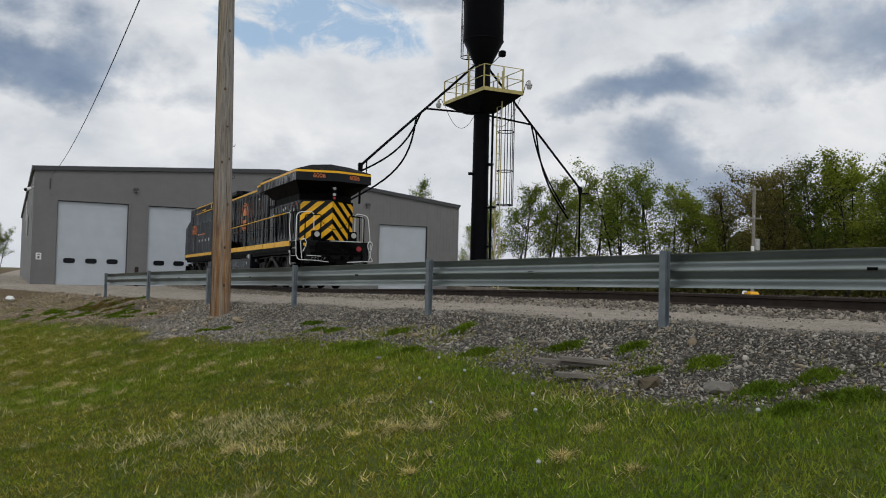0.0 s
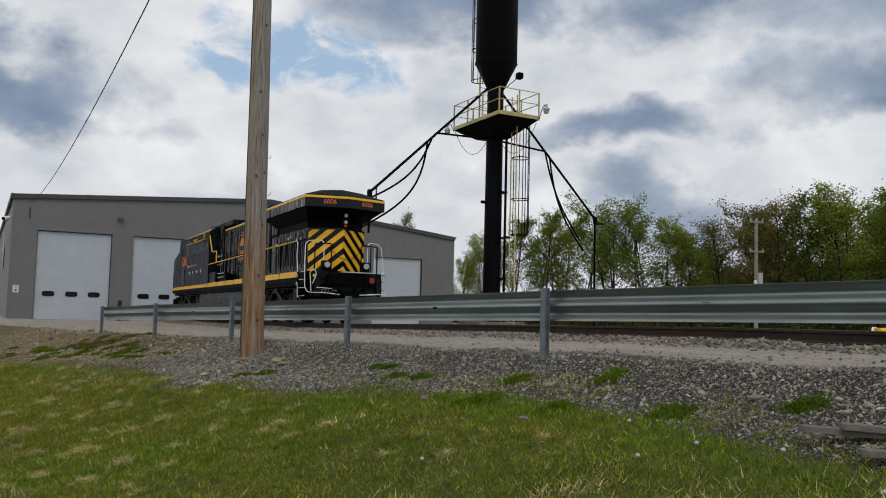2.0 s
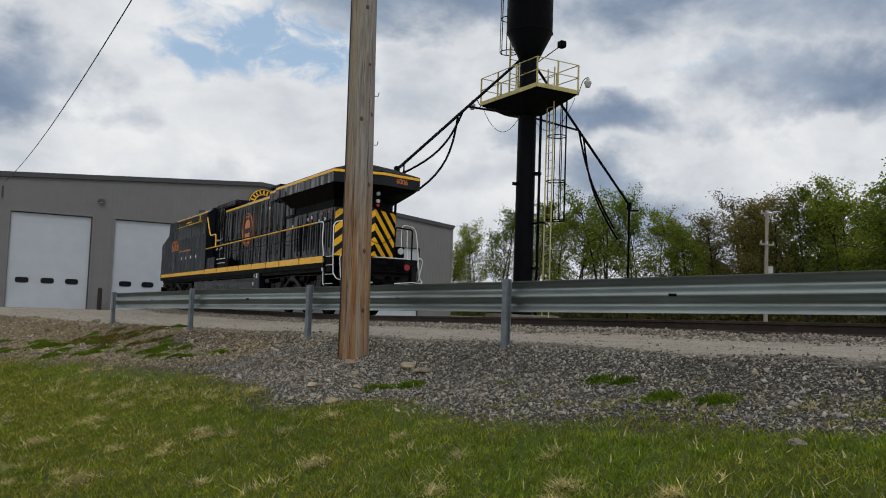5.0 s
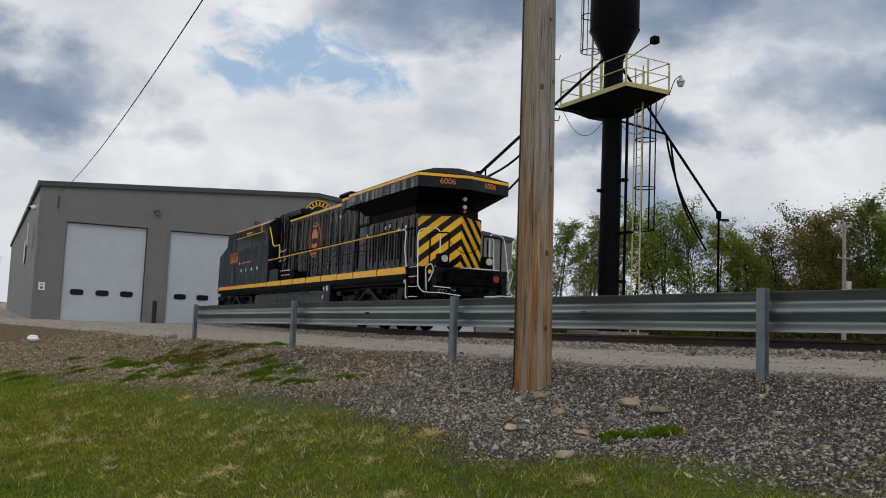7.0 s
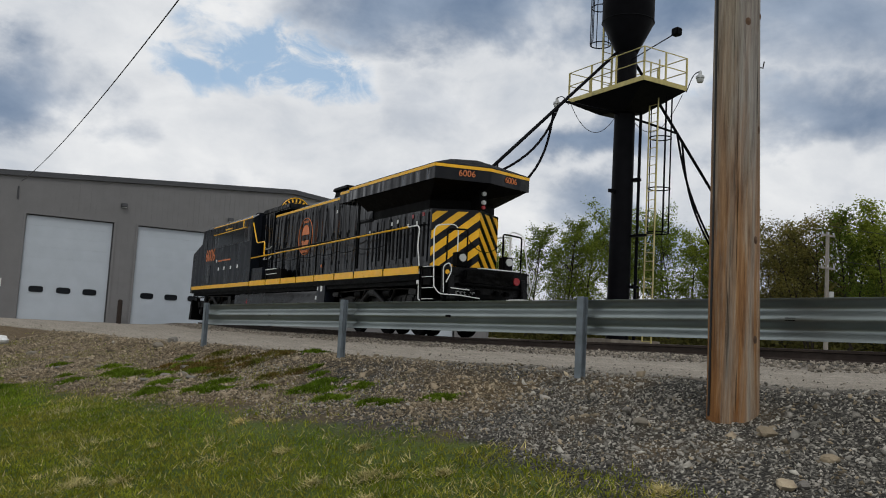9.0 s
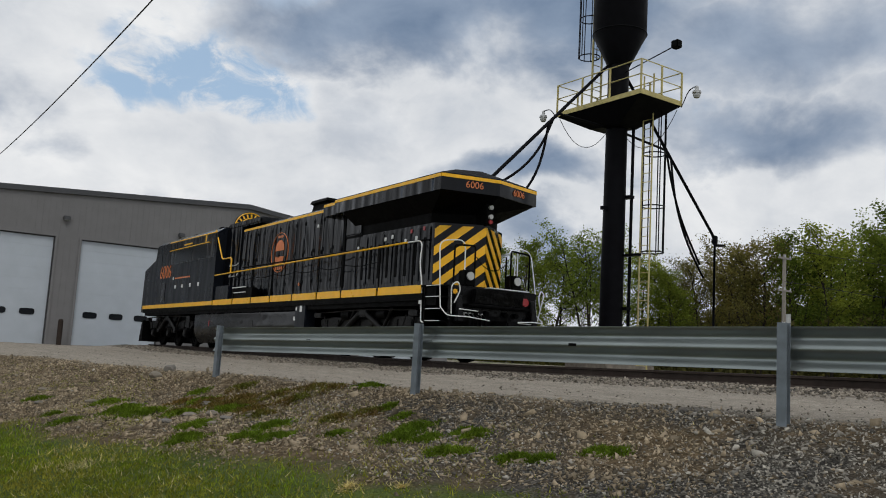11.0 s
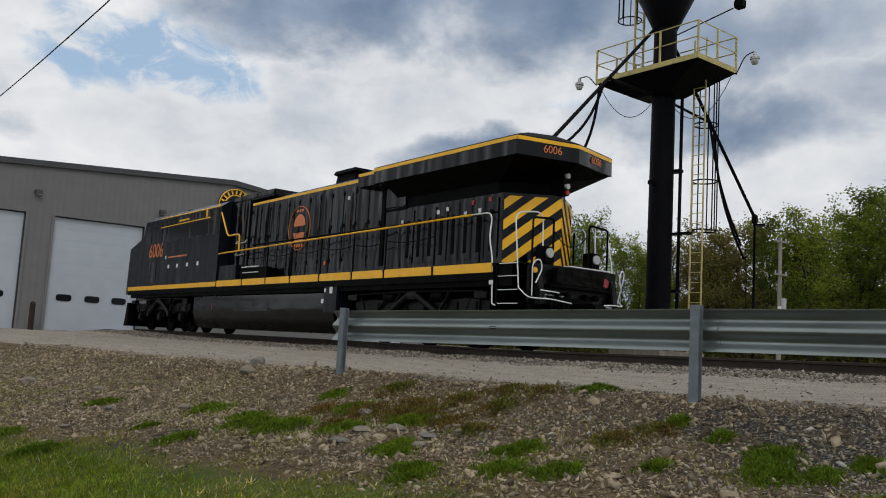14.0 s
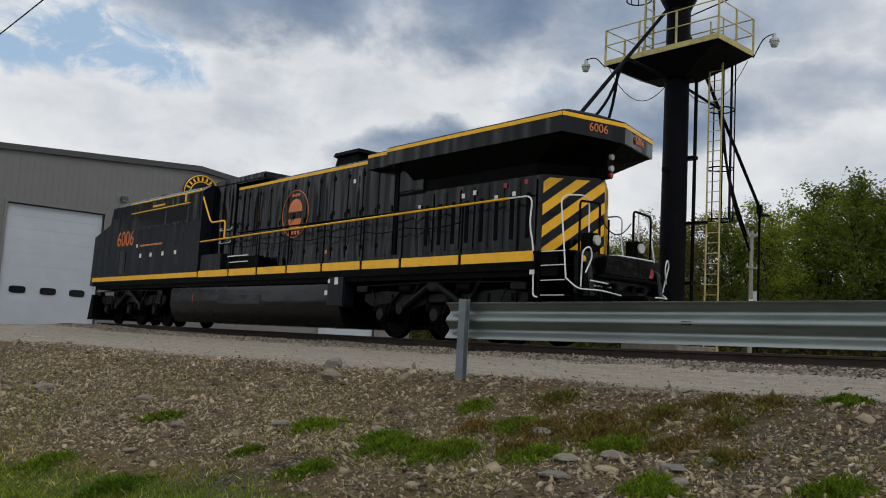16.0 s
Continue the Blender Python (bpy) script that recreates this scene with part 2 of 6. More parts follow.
def leaf_material(name, base, through=0.45, random=0.4, clump=0.0, second=None):
    """Thin leaves or blades that let light through."""
    m = bpy.data.materials.new(name)
    m.use_nodes = True
    k = Nodes(m.node_tree)
    pos = k.n("ShaderNodeTexCoord").outputs["Object"]
    r = k.n("ShaderNodeNewGeometry").outputs["Random Per Island"]
    o = k.n("ShaderNodeObjectInfo").outputs["Random"]
    col = k.mix(1.0, base, k.ramp(r, [(0.0, 1 - random), (1.0, 1 + random)]), "MULTIPLY")
    col = k.mix(1.0, col, k.ramp(k.noise(pos, 0.7, 4.0), [(0.3, (0.72, 0.78, 0.8)), (0.7, (1.3, 1.2, 1.1))]), "MULTIPLY")
    col = k.mix(1.0, col, k.ramp(o, [(0.0, (0.82, 0.86, 0.9)), (1.0, (1.18, 1.1, 1.0))]), "MULTIPLY")
    if second:
        col = k.mix(k.ramp(k.noise(pos, 2.4, 6.0, 0.7, 0.4), [(0.44, 0.0), (0.58, 0.9)]), col, k.mix(1.0, second, k.ramp(r, [(0.0, 1 - random), (1.0, 1 + random)]), "MULTIPLY"))
    if clump:
        col = k.mix(1.0, col, k.ramp(k.noise(pos, 7.0, 5.0, 0.7, 0.3), [(0.34, 1 - clump), (0.66, 1 + clump)]), "MULTIPLY")
    d = k.n("ShaderNodeBsdfDiffuse", {"Color": col, "Roughness": 0.6})
    t = k.n("ShaderNodeBsdfTranslucent", {"Color": k.mix(1.0, col, (1.25, 1.2, 0.7), "MULTIPLY")})
    both = k.n("ShaderNodeMixShader", {0: through, 1: d.outputs[0], 2: t.outputs[0]})
    k.n("ShaderNodeOutputMaterial", {0: both.outputs[0]})
    return m


def glass_material():
    m = bpy.data.materials.new("dark_glass")
    m.use_nodes = True
    k = Nodes(m.node_tree)
    p = k.n("ShaderNodeBsdfPrincipled", {"Base Color": (0.012, 0.014, 0.017, 1), "Roughness": 0.15, "Specular IOR Level": 0.1})
    k.n("ShaderNodeOutputMaterial", {0: p.outputs[0]})
    return m


BLACK = surface("black_enamel", (0.0020, 0.0027, 0.0046), 0.17, vary=0.3, grain=1.0, blotch=0.5, bump=1.0, bump_scale=1.5, deep=0.14, stretch=(1, 1.7, 0.22), tint=(0.005, 0.0060, 0.009), tint_at=(0.62, 0.9), spec=0.22, fineness=0.9)
NAVY = surface("blue_black_enamel", (0.0056, 0.0074, 0.0115), 0.3, vary=0.25, grain=2.0, blotch=0.6, bump=0.9, bump_scale=1.0, deep=0.06, stretch=(1, 1.5, 0.3), tint=(0.010, 0.012, 0.016), tint_at=(0.6, 0.9), spec=0.13, fineness=0.7)
TANK = surface("oily_black_tank_paint", (0.0020, 0.0022, 0.0028), 0.24, vary=0.4, grain=2.5, blotch=0.7, bump=0.7, bump_scale=1.6, deep=0.03, stretch=(1, 0.6, 1.5), tint=(0.007, 0.007, 0.007), tint_at=(0.58, 0.8), spec=0.2, fineness=2.0)
GRIME = surface("grimy_black_steel", (0.0016, 0.0017, 0.0019), 0.6, vary=0.4, grain=9.0, blotch=1.2, bump=0.3, tint=(0.0055, 0.005, 0.0048), spec=0.05)
TOWER = surface("black_tower_paint", (0.003, 0.0032, 0.0045), 0.55, vary=0.3, grain=4.0, bump=0.1, spec=0.06)
YELLOW = surface("yellow_enamel", (0.90, 0.47, 0.005), 0.36, vary=0.10, grain=4.0, blotch=0.7, bump=0.05, tint=(0.68, 0.34, 0.008), tint_at=(0.6, 0.8))
PALEYEL = surface("weathered_yellow_steel", (0.47, 0.40, 0.15), 0.6, vary=0.2, grain=6.0, bump=0.1, tint=(0.30, 0.25, 0.12))
ORANGE = surface("orange_paint", (0.62, 0.17, 0.045), 0.45, vary=0.08, bump=0.02)
WHITE = surface("white_paint", (0.72, 0.73, 0.72), 0.45, vary=0.08, bump=0.03)
GALV = surface("galvanised_steel", (0.255, 0.285, 0.283), 0.40, 0.85, vary=0.18, grain=3.0, blotch=0.9, bump=0.03, bump_scale=5.0, tint=(0.19, 0.215, 0.21), tint_at=(0.42, 0.85), spec=0.3, stretch=(1, 0.4, 1.2))
POSTGALV = surface("galvanised_post_steel", (0.17, 0.20, 0.225), 0.6, 0.3, vary=0.35, grain=5.0, blotch=2.0, bump=0.05, tint=(0.10, 0.115, 0.125))
CLAD = surface("grey_wall_sheet", (0.162, 0.160, 0.162), 0.6, vary=0.08, grain=1.5, blotch=0.25, bump=0.02)
DARKTRIM = surface("dark_roof_trim", (0.05, 0.052, 0.058), 0.55, vary=0.15, bump=0.03)
DOORW = surface("white_door_sheet", (0.43, 0.475, 0.525), 0.5, vary=0.05, grain=1.2, bump=0.03)
GLASS = glass_material()
RAILSTEEL = surface("rusty_rail_steel", (0.040, 0.030, 0.025), 0.75, 0.2, vary=0.3, grain=7.0, bump=0.2, spec=0.2)
RAILTOP = surface("worn_rail_head", (0.16, 0.14, 0.13), 0.5, 0.5, vary=0.3, grain=7.0, bump=0.1)
TIE = surface("tarred_sleeper_wood", (0.035, 0.027, 0.022), 0.9, vary=0.4, grain=8.0, bump=0.6, stretch=(0.2, 3, 3), random=0.3, spec=0.1)
CONCRETE = surface("stained_concrete", (0.20, 0.175, 0.145), 0.9, vary=0.3, grain=6.0, bump=0.3, tint=(0.10, 0.075, 0.055))
STONE = surface("crushed_stone", (0.265, 0.248, 0.214), 0.9, vary=0.25, grain=30.0, bump=0.3, random=0.75, spec=0.2)
BALLAST = surface("ballast_stone", (0.200, 0.176, 0.143), 0.9, vary=0.25, grain=30.0, bump=0.3, random=0.65, spec=0.2)
ROCK = surface("brown_field_stone", (0.246, 0.200, 0.137), 0.9, vary=0.3, grain=9.0, bump=0.5, random=0.7, spec=0.2)
GRASS = leaf_material("grass_blades", (0.164, 0.206, 0.027), 0.35, 0.45, 0.38, (0.250, 0.238, 0.046))
LUSH = leaf_material("lush_weed_blades", (0.104, 0.166, 0.021), 0.35, 0.55, 0.4)
LAWNLUSH = leaf_material("lush_lawn_blades", (0.135, 0.215, 0.024), 0.35, 0.45, 0.36, (0.195, 0.235, 0.036))
STRAW = leaf_material("dry_grass_blades", (0.50, 0.45, 0.235), 0.2, 0.4, 0.3)
RUSSET = leaf_material("russet_weed_stems", (0.165, 0.112, 0.040), 0.2, 0.5, 0.35, (0.115, 0.130, 0.028))
BARK = surface("tree_bark", (0.040, 0.034, 0.028), 0.95, vary=0.3, grain=5.0, bump=0.4, spec=0.1)
WIRE = surface("black_cable", (0.015, 0.015, 0.016), 0.6, vary=0.1)
OLDPOLE = surface("grey_weathered_wood", (0.25, 0.23, 0.20), 0.9, vary=0.25, grain=8.0, bump=0.3, stretch=(4, 4, 0.3))
RED = surface("red_lens", (0.30, 0.010, 0.014), 0.3, vary=0.1)
LAMPGLASS = surface("lamp_lens", (0.42, 0.43, 0.42), 0.15, vary=0.05)
LAMPGREY = surface("grey_lamp_metal", (0.42, 0.43, 0.43), 0.5, 0.2, vary=0.1)


# ---- mesh helpers ----
class Shape:
    """Collects vertices and faces for one mesh."""

    def __init__(self):
        self.v, self.f = [], []

    def add(self, verts, faces):
        o = len(self.v)
        self.v += [tuple(p) for p in verts]
        self.f += [tuple(i + o for i in q) for q in faces]
        return self

    def box(self, a, b):
        (x0, y0, z0), (x1, y1, z1) = a, b
        return self.add([(x0, y0, z0), (x1, y0, z0), (x1, y1, z0), (x0, y1, z0), (x0, y0, z1), (x1, y0, z1), (x1, y1, z1), (x0, y1, z1)],
                        [(3, 2, 1, 0), (4, 5, 6, 7), (0, 1, 5, 4), (1, 2, 6, 5), (2, 3, 7, 6), (3, 0, 4, 7)])

    def prism(self, poly, lo, hi, axis="x"):
        """A polygon drawn in the two other axes, drawn out from lo to hi."""
        n = len(poly)

        def at(p, s):
            return {"x": (s, p[0], p[1]), "y": (p[0], s, p[1]), "z": (p[0], p[1], s)}[axis]

        faces = [tuple(range(n - 1, -1, -1)), tuple(range(n, 2 * n))] + [(i, (i + 1) % n, n + (i + 1) % n, n + i) for i in range(n)]
        return self.add([at(p, lo) for p in poly] + [at(p, hi) for p in poly], faces)

    def cyl(self, a, b, r0, r1=None, n=12):
        a, b = Vector(a), Vector(b)
        r1 = r0 if r1 is None else r1
        q = (b - a).to_track_quat("Z", "Y")
        ring = [Vector((math.cos(2 * math.pi * i / n), math.sin(2 * math.pi * i / n), 0)) for i in range(n)]
        verts = [a + q @ (p * r0) for p in ring] + [b + q @ (p * r1) for p in ring]
        return self.add(verts, [tuple(range(n - 1, -1, -1)), tuple(range(n, 2 * n))] + [(i, (i + 1) % n, n + (i + 1) % n, n + i) for i in range(n)])

    def tube(self, path, r, n=6, closed=False):
        pts = [Vector(p) for p in path]
        m = len(pts)
        verts, faces = [], []
        last = None
        for i, p in enumerate(pts):
            d = (pts[(i + 1) % m] - pts[i - 1]) if closed or 0 < i < m - 1 else (pts[1] - pts[0] if i == 0 else pts[-1] - pts[-2])
            d.normalize()
            side = (last - d * last.dot(d)) if last is not None else d.orthogonal()
            side.normalize()
            last = side
            other = d.cross(side)
            verts += [p + side * (r * math.cos(2 * math.pi * j / n)) + other * (r * math.sin(2 * math.pi * j / n)) for j in range(n)]
        for i in range(m if closed else m - 1):
            k2 = (i + 1) % m
            faces += [(i * n + j, i * n + (j + 1) % n, k2 * n + (j + 1) % n, k2 * n + j) for j in range(n)]
        if not closed:
            faces += [tuple(range(n - 1, -1, -1)), tuple((m - 1) * n + j for j in range(n))]
        return self.add(verts, faces)

    def loft(self, rings, cap=True):
        """Rings of equal length joined one to the next."""
        n = len(rings[0])
        verts = [p for r in rings for p in r]
        faces = [(i * n + j, i * n + (j + 1) % n, (i + 1) * n + (j + 1) % n, (i + 1) * n + j) for i in range(len(rings) - 1) for j in range(n)]
        if cap:
            faces += [tuple(range(n - 1, -1, -1)), tuple((len(rings) - 1) * n + j for j in range(n))]
        return self.add(verts, faces)


def round_path(points, r=0.08, n=4):
    """A bent bar: the corners of a line of points rounded off."""
    pts = [Vector(p) for p in points]
    out = [pts[0]]
    for a, b, c in zip(pts, pts[1:], pts[2:]):
        u, v = (a - b), (c - b)
        d = min(r, u.length / 2, v.length / 2)
        p, q = b + u.normalized() * d, b + v.normalized() * d
        out += [(p * (1 - s) + b * s) * (1 - s) + (b * (1 - s) + q * s) * s for s in [i / n for i in range(n + 1)]]
    return out + [pts[-1]]


def part(name, shape, material, parent=None, label="", smooth=False, bevel=0.0):
    me = bpy.data.meshes.new(name)
    me.from_pydata(shape.v, [], shape.f)
    bm = bmesh.new()
    bm.from_mesh(me)
    bmesh.ops.recalc_face_normals(bm, faces=bm.faces)
    if bevel:
        bmesh.ops.bevel(bm, geom=[e for e in bm.edges if e.is_manifold and e.calc_face_angle(0) > 0.5], offset=bevel, segments=2, affect="EDGES", clamp_overlap=True)
    bm.to_mesh(me)
    bm.free()
    me.materials.append(material)
    if smooth:
        me.polygons.foreach_set("use_smooth", [True] * len(me.polygons))
        me.set_sharp_from_angle(angle=radians(40))
    ob = new(name, me)
    if parent:
        ob.parent = parent
    if label:
        ob["label"] = label
    return ob


def thing(name, at, label, category, group="", rx=0, ry=0, rz=0, kind=""):
    ob = new(name)
    ob.matrix_world = pose(*at, rx, ry, rz)
    ob.empty_display_size = 0.2
    return tagged(ob, label, category, group, kind)


def lettering(name, text, size, material, parent, m, depth=0.004, label=""):
    """Flat characters, each a mesh of its own."""
    cu = bpy.data.curves.new(name, "FONT")
    cu.body, cu.size, cu.extrude, cu.align_x, cu.align_y = text, size, depth, "CENTER", "CENTER"
    tmp = bpy.data.objects.new(name, cu)
    me = bpy.data.meshes.new_from_object(tmp)
    bpy.data.objects.remove(tmp)
    whole = bmesh.new()
    whole.from_mesh(me)
    bmesh.ops.remove_doubles(whole, verts=whole.verts, dist=0.0001)
    left = set(whole.verts)
    while left:
        heap, glyph = [left.pop()], set()
        while heap:
            v = heap.pop()
            glyph.add(v)
            for e in v.link_edges:
                o = e.other_vert(v)
                if o in left:
                    left.discard(o)
                    heap.append(o)
        order = {v: i for i, v in enumerate(sorted(glyph, key=lambda q: q.index))}
        faces = [[order[v] for v in f.verts] for f in whole.faces if f.verts[0] in glyph]
        one = bpy.data.meshes.new(name)
        one.from_pydata([tuple(v.co) for v in order], [], faces)
        one.materials.append(material)
        ob = new(name, one)
        ob.parent = parent
        ob.matrix_local = m
        if label:
            ob["label"] = label
    whole.free()


# ---- the lie of the land ----
def lerp(x, table):
    return float(np.interp(x, [p for p, _ in table], [q for _, q in table]))


TRACK_X = 10.05


def guard_x(y):
    return lerp(y, RAIL_LINE)


def ground_z(x, y):
    u = x - guard_x(y)
    fade = min(1.0, max(0.0, (y - 28) / 16))
    z = lerp(y, ROAD_Z) - lerp(u, DROP) * (1 - fade * 0.85)
    # the road climbs a little to the foot of the ballast
    w = min(1.0, max(0.0, (x - 6.5) / 2.0)) * min(1.0, max(0.0, (60.5 - y) / 6))
    side = min(1.0, max(0.0, (x - 13.0) / 3.0))
    bed = lerp(y, TRACK_Z) - lerp(y, [(48, 0.19), (54.5, 0.02)])
    z = z * (1 - w) + bed * w
    z -= side * 0.9 * w
    far = math.hypot(x - 10, y - 25)
    if far > 70:
        z = z * max(0.0, 1 - (far - 70) / 120) + 0.6 * min(1.0, (far - 70) / 120)
    return z


def ground_at(x, y):
    """The ground with its small unevenness."""
    return ground_z(x, y) + 0.035 * (noise.noise((x * 0.8, y * 0.8, 0.0))) + 0.012 * noise.noise((x * 4.0, y * 4.0, 3.0))


GROUND = ground_material()


# ---- the large structure ----
LAND = []


def build_ground():
    xs = [-900, -400, -200, -100, -60, -35, -20, -12] + list(np.arange(-9, 15.01, 0.2)) + [17, 20, 25, 32, 40, 55, 80, 120, 200, 400, 900]
    ys = [-700, -300, -120, -60, -30, -15, -8] + list(np.arange(-4, 40.01, 0.22)) + [42, 45, 48, 52, 56, 60, 66, 75, 90, 120, 180, 300, 600, 1200]
    zs = np.array([[ground_at(x, y) for x in xs] for y in ys])
    LAND.extend((np.array(xs, float), np.array(ys, float), zs))
    verts = [(x, y, zs[j, i]) for j, y in enumerate(ys) for i, x in enumerate(xs)]
    n = len(xs)
    faces = [(j * n + i, j * n + i + 1, (j + 1) * n + i + 1, (j + 1) * n + i) for j in range(len(ys) - 1) for i in range(n - 1)]
    ob = part("ground", Shape().add(verts, faces), GROUND, smooth=True)
    tagged(ob, "sloping mown lawn, crushed stone bank and dirt road", "ground", kind="structure")


build_ground()


def land(x, y):
    """Height of the ground mesh at many places at once."""
    xs, ys, zs = LAND
    i = np.clip(np.searchsorted(xs, x) - 1, 0, len(xs) - 2)
    j = np.clip(np.searchsorted(ys, y) - 1, 0, len(ys) - 2)
    fx, fy = (x - xs[i]) / (xs[i + 1] - xs[i]), (y - ys[j]) / (ys[j + 1] - ys[j])
    return zs[j, i] * (1 - fx) * (1 - fy) + zs[j, i + 1] * fx * (1 - fy) + zs[j + 1, i] * (1 - fx) * fy + zs[j + 1, i + 1] * fx * fy


def build_shop():
    """The engine shop: sheet walls with ribs, a low gable, three tall roller doors."""
    shop = thing("engine_shop", (0, 62, 0.35), "long grey sheet-metal engine shop with white roller doors", "building")
    W0, W1 = -0.14, 32.2
    roof = [(W0, 7.98), (16.6, 9.05), (W1, 7.27)]

    def top(x):
        return lerp(x, roof)

    doors = [(1.36, 5.91, 5.87), (7.25, 11.75, 5.85), (25.0, 29.26, 5.42)]
    # front wall, built in pieces round the doors
    wall = part("front_wall", Shape().prism([(12.0, 5.0), (24.8, 5.0), (24.8, top(24.8) - 0.3), (16.6, 8.7), (12.0, top(12.0) - 0.3)], 0.3, 0.4, "y"), CLAD, shop)
    cuts = [W0] + [c for d in doors for c in d[:2]] + [16.6, W1]
    cuts.sort()
    for a, b in zip(cuts, cuts[1:]):
        d = [q for q in doors if q[0] <= a + 0.01 and b <= q[1] + 0.01]
        lo = d[0][2] if d else -0.5
        part("wall_panel", Shape().prism([(a, lo), (b, lo), (b, top(b)), (a, top(a))], 0.0, 0.3, "y"), CLAD, wall)
    # ribs of the sheet
    s = Shape()
    x = W0 + 0.15
    while x < W1 - 0.1:
        d = [q for q in doors if q[0] - 0.18 < x < q[1] + 0.18]
        s.box((x - 0.025, -0.014, d[0][2] + 0.2 if d else -0.4), (x + 0.025, 0.0, top(x) - 0.35))
        x += 0.305
    part("sheet_rib", s, CLAD, wall)
    s = Shape()
    L = 62.0
    s.add([(W0, 0.3, -0.5), (W0 + 0.3, 0.3, -0.5), (W0 + 0.3 - 1.4, L, -0.5), (W0 - 1.4, L, -0.5), (W0, 0.3, 7.98), (W0 + 0.3, 0.3, 7.98), (W0 + 0.3 - 1.4, L, 7.98), (W0 - 1.4, L, 7.98)],
          [(3, 2, 1, 0), (4, 5, 6, 7), (0, 1, 5, 4), (1, 2, 6, 5), (2, 3, 7, 6), (3, 0, 4, 7)])
    part("side_wall", s, CLAD, shop)
    part("side_wall", Shape().box((W1 - 0.3, 0.3, -0.5), (W1, L, 7.27)), CLAD, shop)
    part("back_wall", Shape().prism([(W0 - 1.2, -0.5), (W1 - 0.3, -0.5), (W1 - 0.3, 7.27), (16.6, 9.05), (W0 - 1.2, 7.98)], L - 0.3, L, "y"), CLAD, shop)
    s = Shape()
    for (a, za), (b, zb) in zip(roof, roof[1:]):
        a2, b2 = (a - 0.12 if a == W0 else a), (b + 0.12 if b == W1 else b)
        s.add([(a2, -0.1, za), (b2, -0.1, zb), (b2 - 1.4, L, zb), (a2 - 1.4, L, za), (a2, -0.1, za + 0.12), (b2, -0.1, zb + 0.12), (b2 - 1.4, L, zb + 0.12), (a2 - 1.4, L, za + 0.12)],
              [(3, 2, 1, 0), (4, 5, 6, 7), (0, 1, 5, 4), (1, 2, 6, 5), (2, 3, 7, 6), (3, 0, 4, 7)])
    part("roof", s, DARKTRIM, shop, "dark sheet roof")
    s = Shape()
    for (a, za), (b, zb) in zip(roof, roof[1:]):
        s.prism([(a, za - 0.16), (b, zb - 0.16), (b, zb + 0.13), (a, za + 0.13)], -0.16, -0.03, "y")
    part("gable_trim", s, DARKTRIM, shop)
    s = Shape()
    s.add([(W0 - 0.16, -0.16, 7.80), (W0 - 0.02, -0.16, 7.80), (W0 - 1.42, L, 7.80), (W0 - 1.56, L, 7.80), (W0 - 0.16, -0.16, 8.12), (W0 - 0.02, -0.16, 8.12), (W0 - 1.42, L, 8.12), (W0 - 1.56, L, 8.12)],
          [(3, 2, 1, 0), (4, 5, 6, 7), (0, 1, 5, 4), (1, 2, 6, 5), (2, 3, 7, 6), (3, 0, 4, 7)])
    part("gutter", s, DARKTRIM, shop)
    for x in (W0 + 0.02, W1 - 0.14):
        part("corner_trim", Shape().box((x, -0.045, -0.4), (x + 0.12, -0.002, 7.0)), CLAD, shop)
    for i, (a, b, h) in enumerate(doors):
        d = part("roller_door", Shape().box((a + 0.02, 0.16, -0.3), (b - 0.02, 0.22, h)), DOORW, shop, "white sectional roller door")
        n = 10
        for j in range(n):
            z0 = 0.0 + j * h / n
            part("door_section", Shape().box((a + 0.03, 0.13, z0 + 0.0025), (b - 0.03, 0.158, z0 + h / n - 0.0025)), DOORW, d)
        w = b - a
        for fx in (0.185, 0.49, 0.79) if i < 2 else (0.2, 0.5, 0.8):
            cx = a + w * fx
            poly = [(cx + 0.37 * math.copysign(abs(math.cos(t)) ** 0.5, math.cos(t)), 1.77 + 0.17 * math.copysign(abs(math.sin(t)) ** 0.5, math.sin(t))) for t in [2 * math.pi * q / 20 for q in range(20)]]
            part("door_window", Shape().prism(poly, 0.10, 0.128, "y"), GLASS, d, "dark oval door window")
        s = Shape().box((a - 0.12, -0.05, -0.3), (a, 0.12, h + 0.12)).box((b, -0.05, -0.3), (b + 0.12, 0.12, h + 0.12)).box((a - 0.001, -0.05, h), (b + 0.001, 0.12, h + 0.12))
        part("door_frame", s, CLAD, shop)
        part("door_seal", Shape().box((a, 0.1, h - 0.06), (b, 0.125, h - 0.001)).box((b - 0.06, 0.1, -0.3), (b - 0.001, 0.125, h - 0.061)), DARKTRIM, shop)
    # wall lamps over the doors, a camera and small fittings
    for x, z in ((8.55 - 2.2, 6.9), (12.6, 6.75), (23.9, 6.9)):
        lamp = part("wall_lamp", Shape().box((x - 0.17, -0.28, z - 0.1), (x + 0.17, 0, z + 0.12)), DARKTRIM, shop, "dark box wall lamp", bevel=0.03)
        part("lens", Shape().box((x - 0.13, -0.25, z - 0.125), (x + 0.13, -0.05, z - 0.102)), LAMPGLASS, lamp)
    # the round sign on the gable, its lettering as plain bars
    sx, sz = 16.75, 7.65
    n = 48
    disc = part("round_sign", Shape().prism([(sx + 1.05 * math.cos(2 * math.pi * i / n), sz + 1.05 * math.sin(2 * math.pi * i / n)) for i in range(n)], -0.12, -0.04, "y"), BLACK, shop, "round black sign with a yellow rim")
    for r in (1.0, 0.66):
        part("sign_rim", Shape().tube([(sx + r * math.cos(2 * math.pi * i / n), -0.125, sz + r * math.sin(2 * math.pi * i / n)) for i in range(n)], 0.035, 5, True), YELLOW, disc)
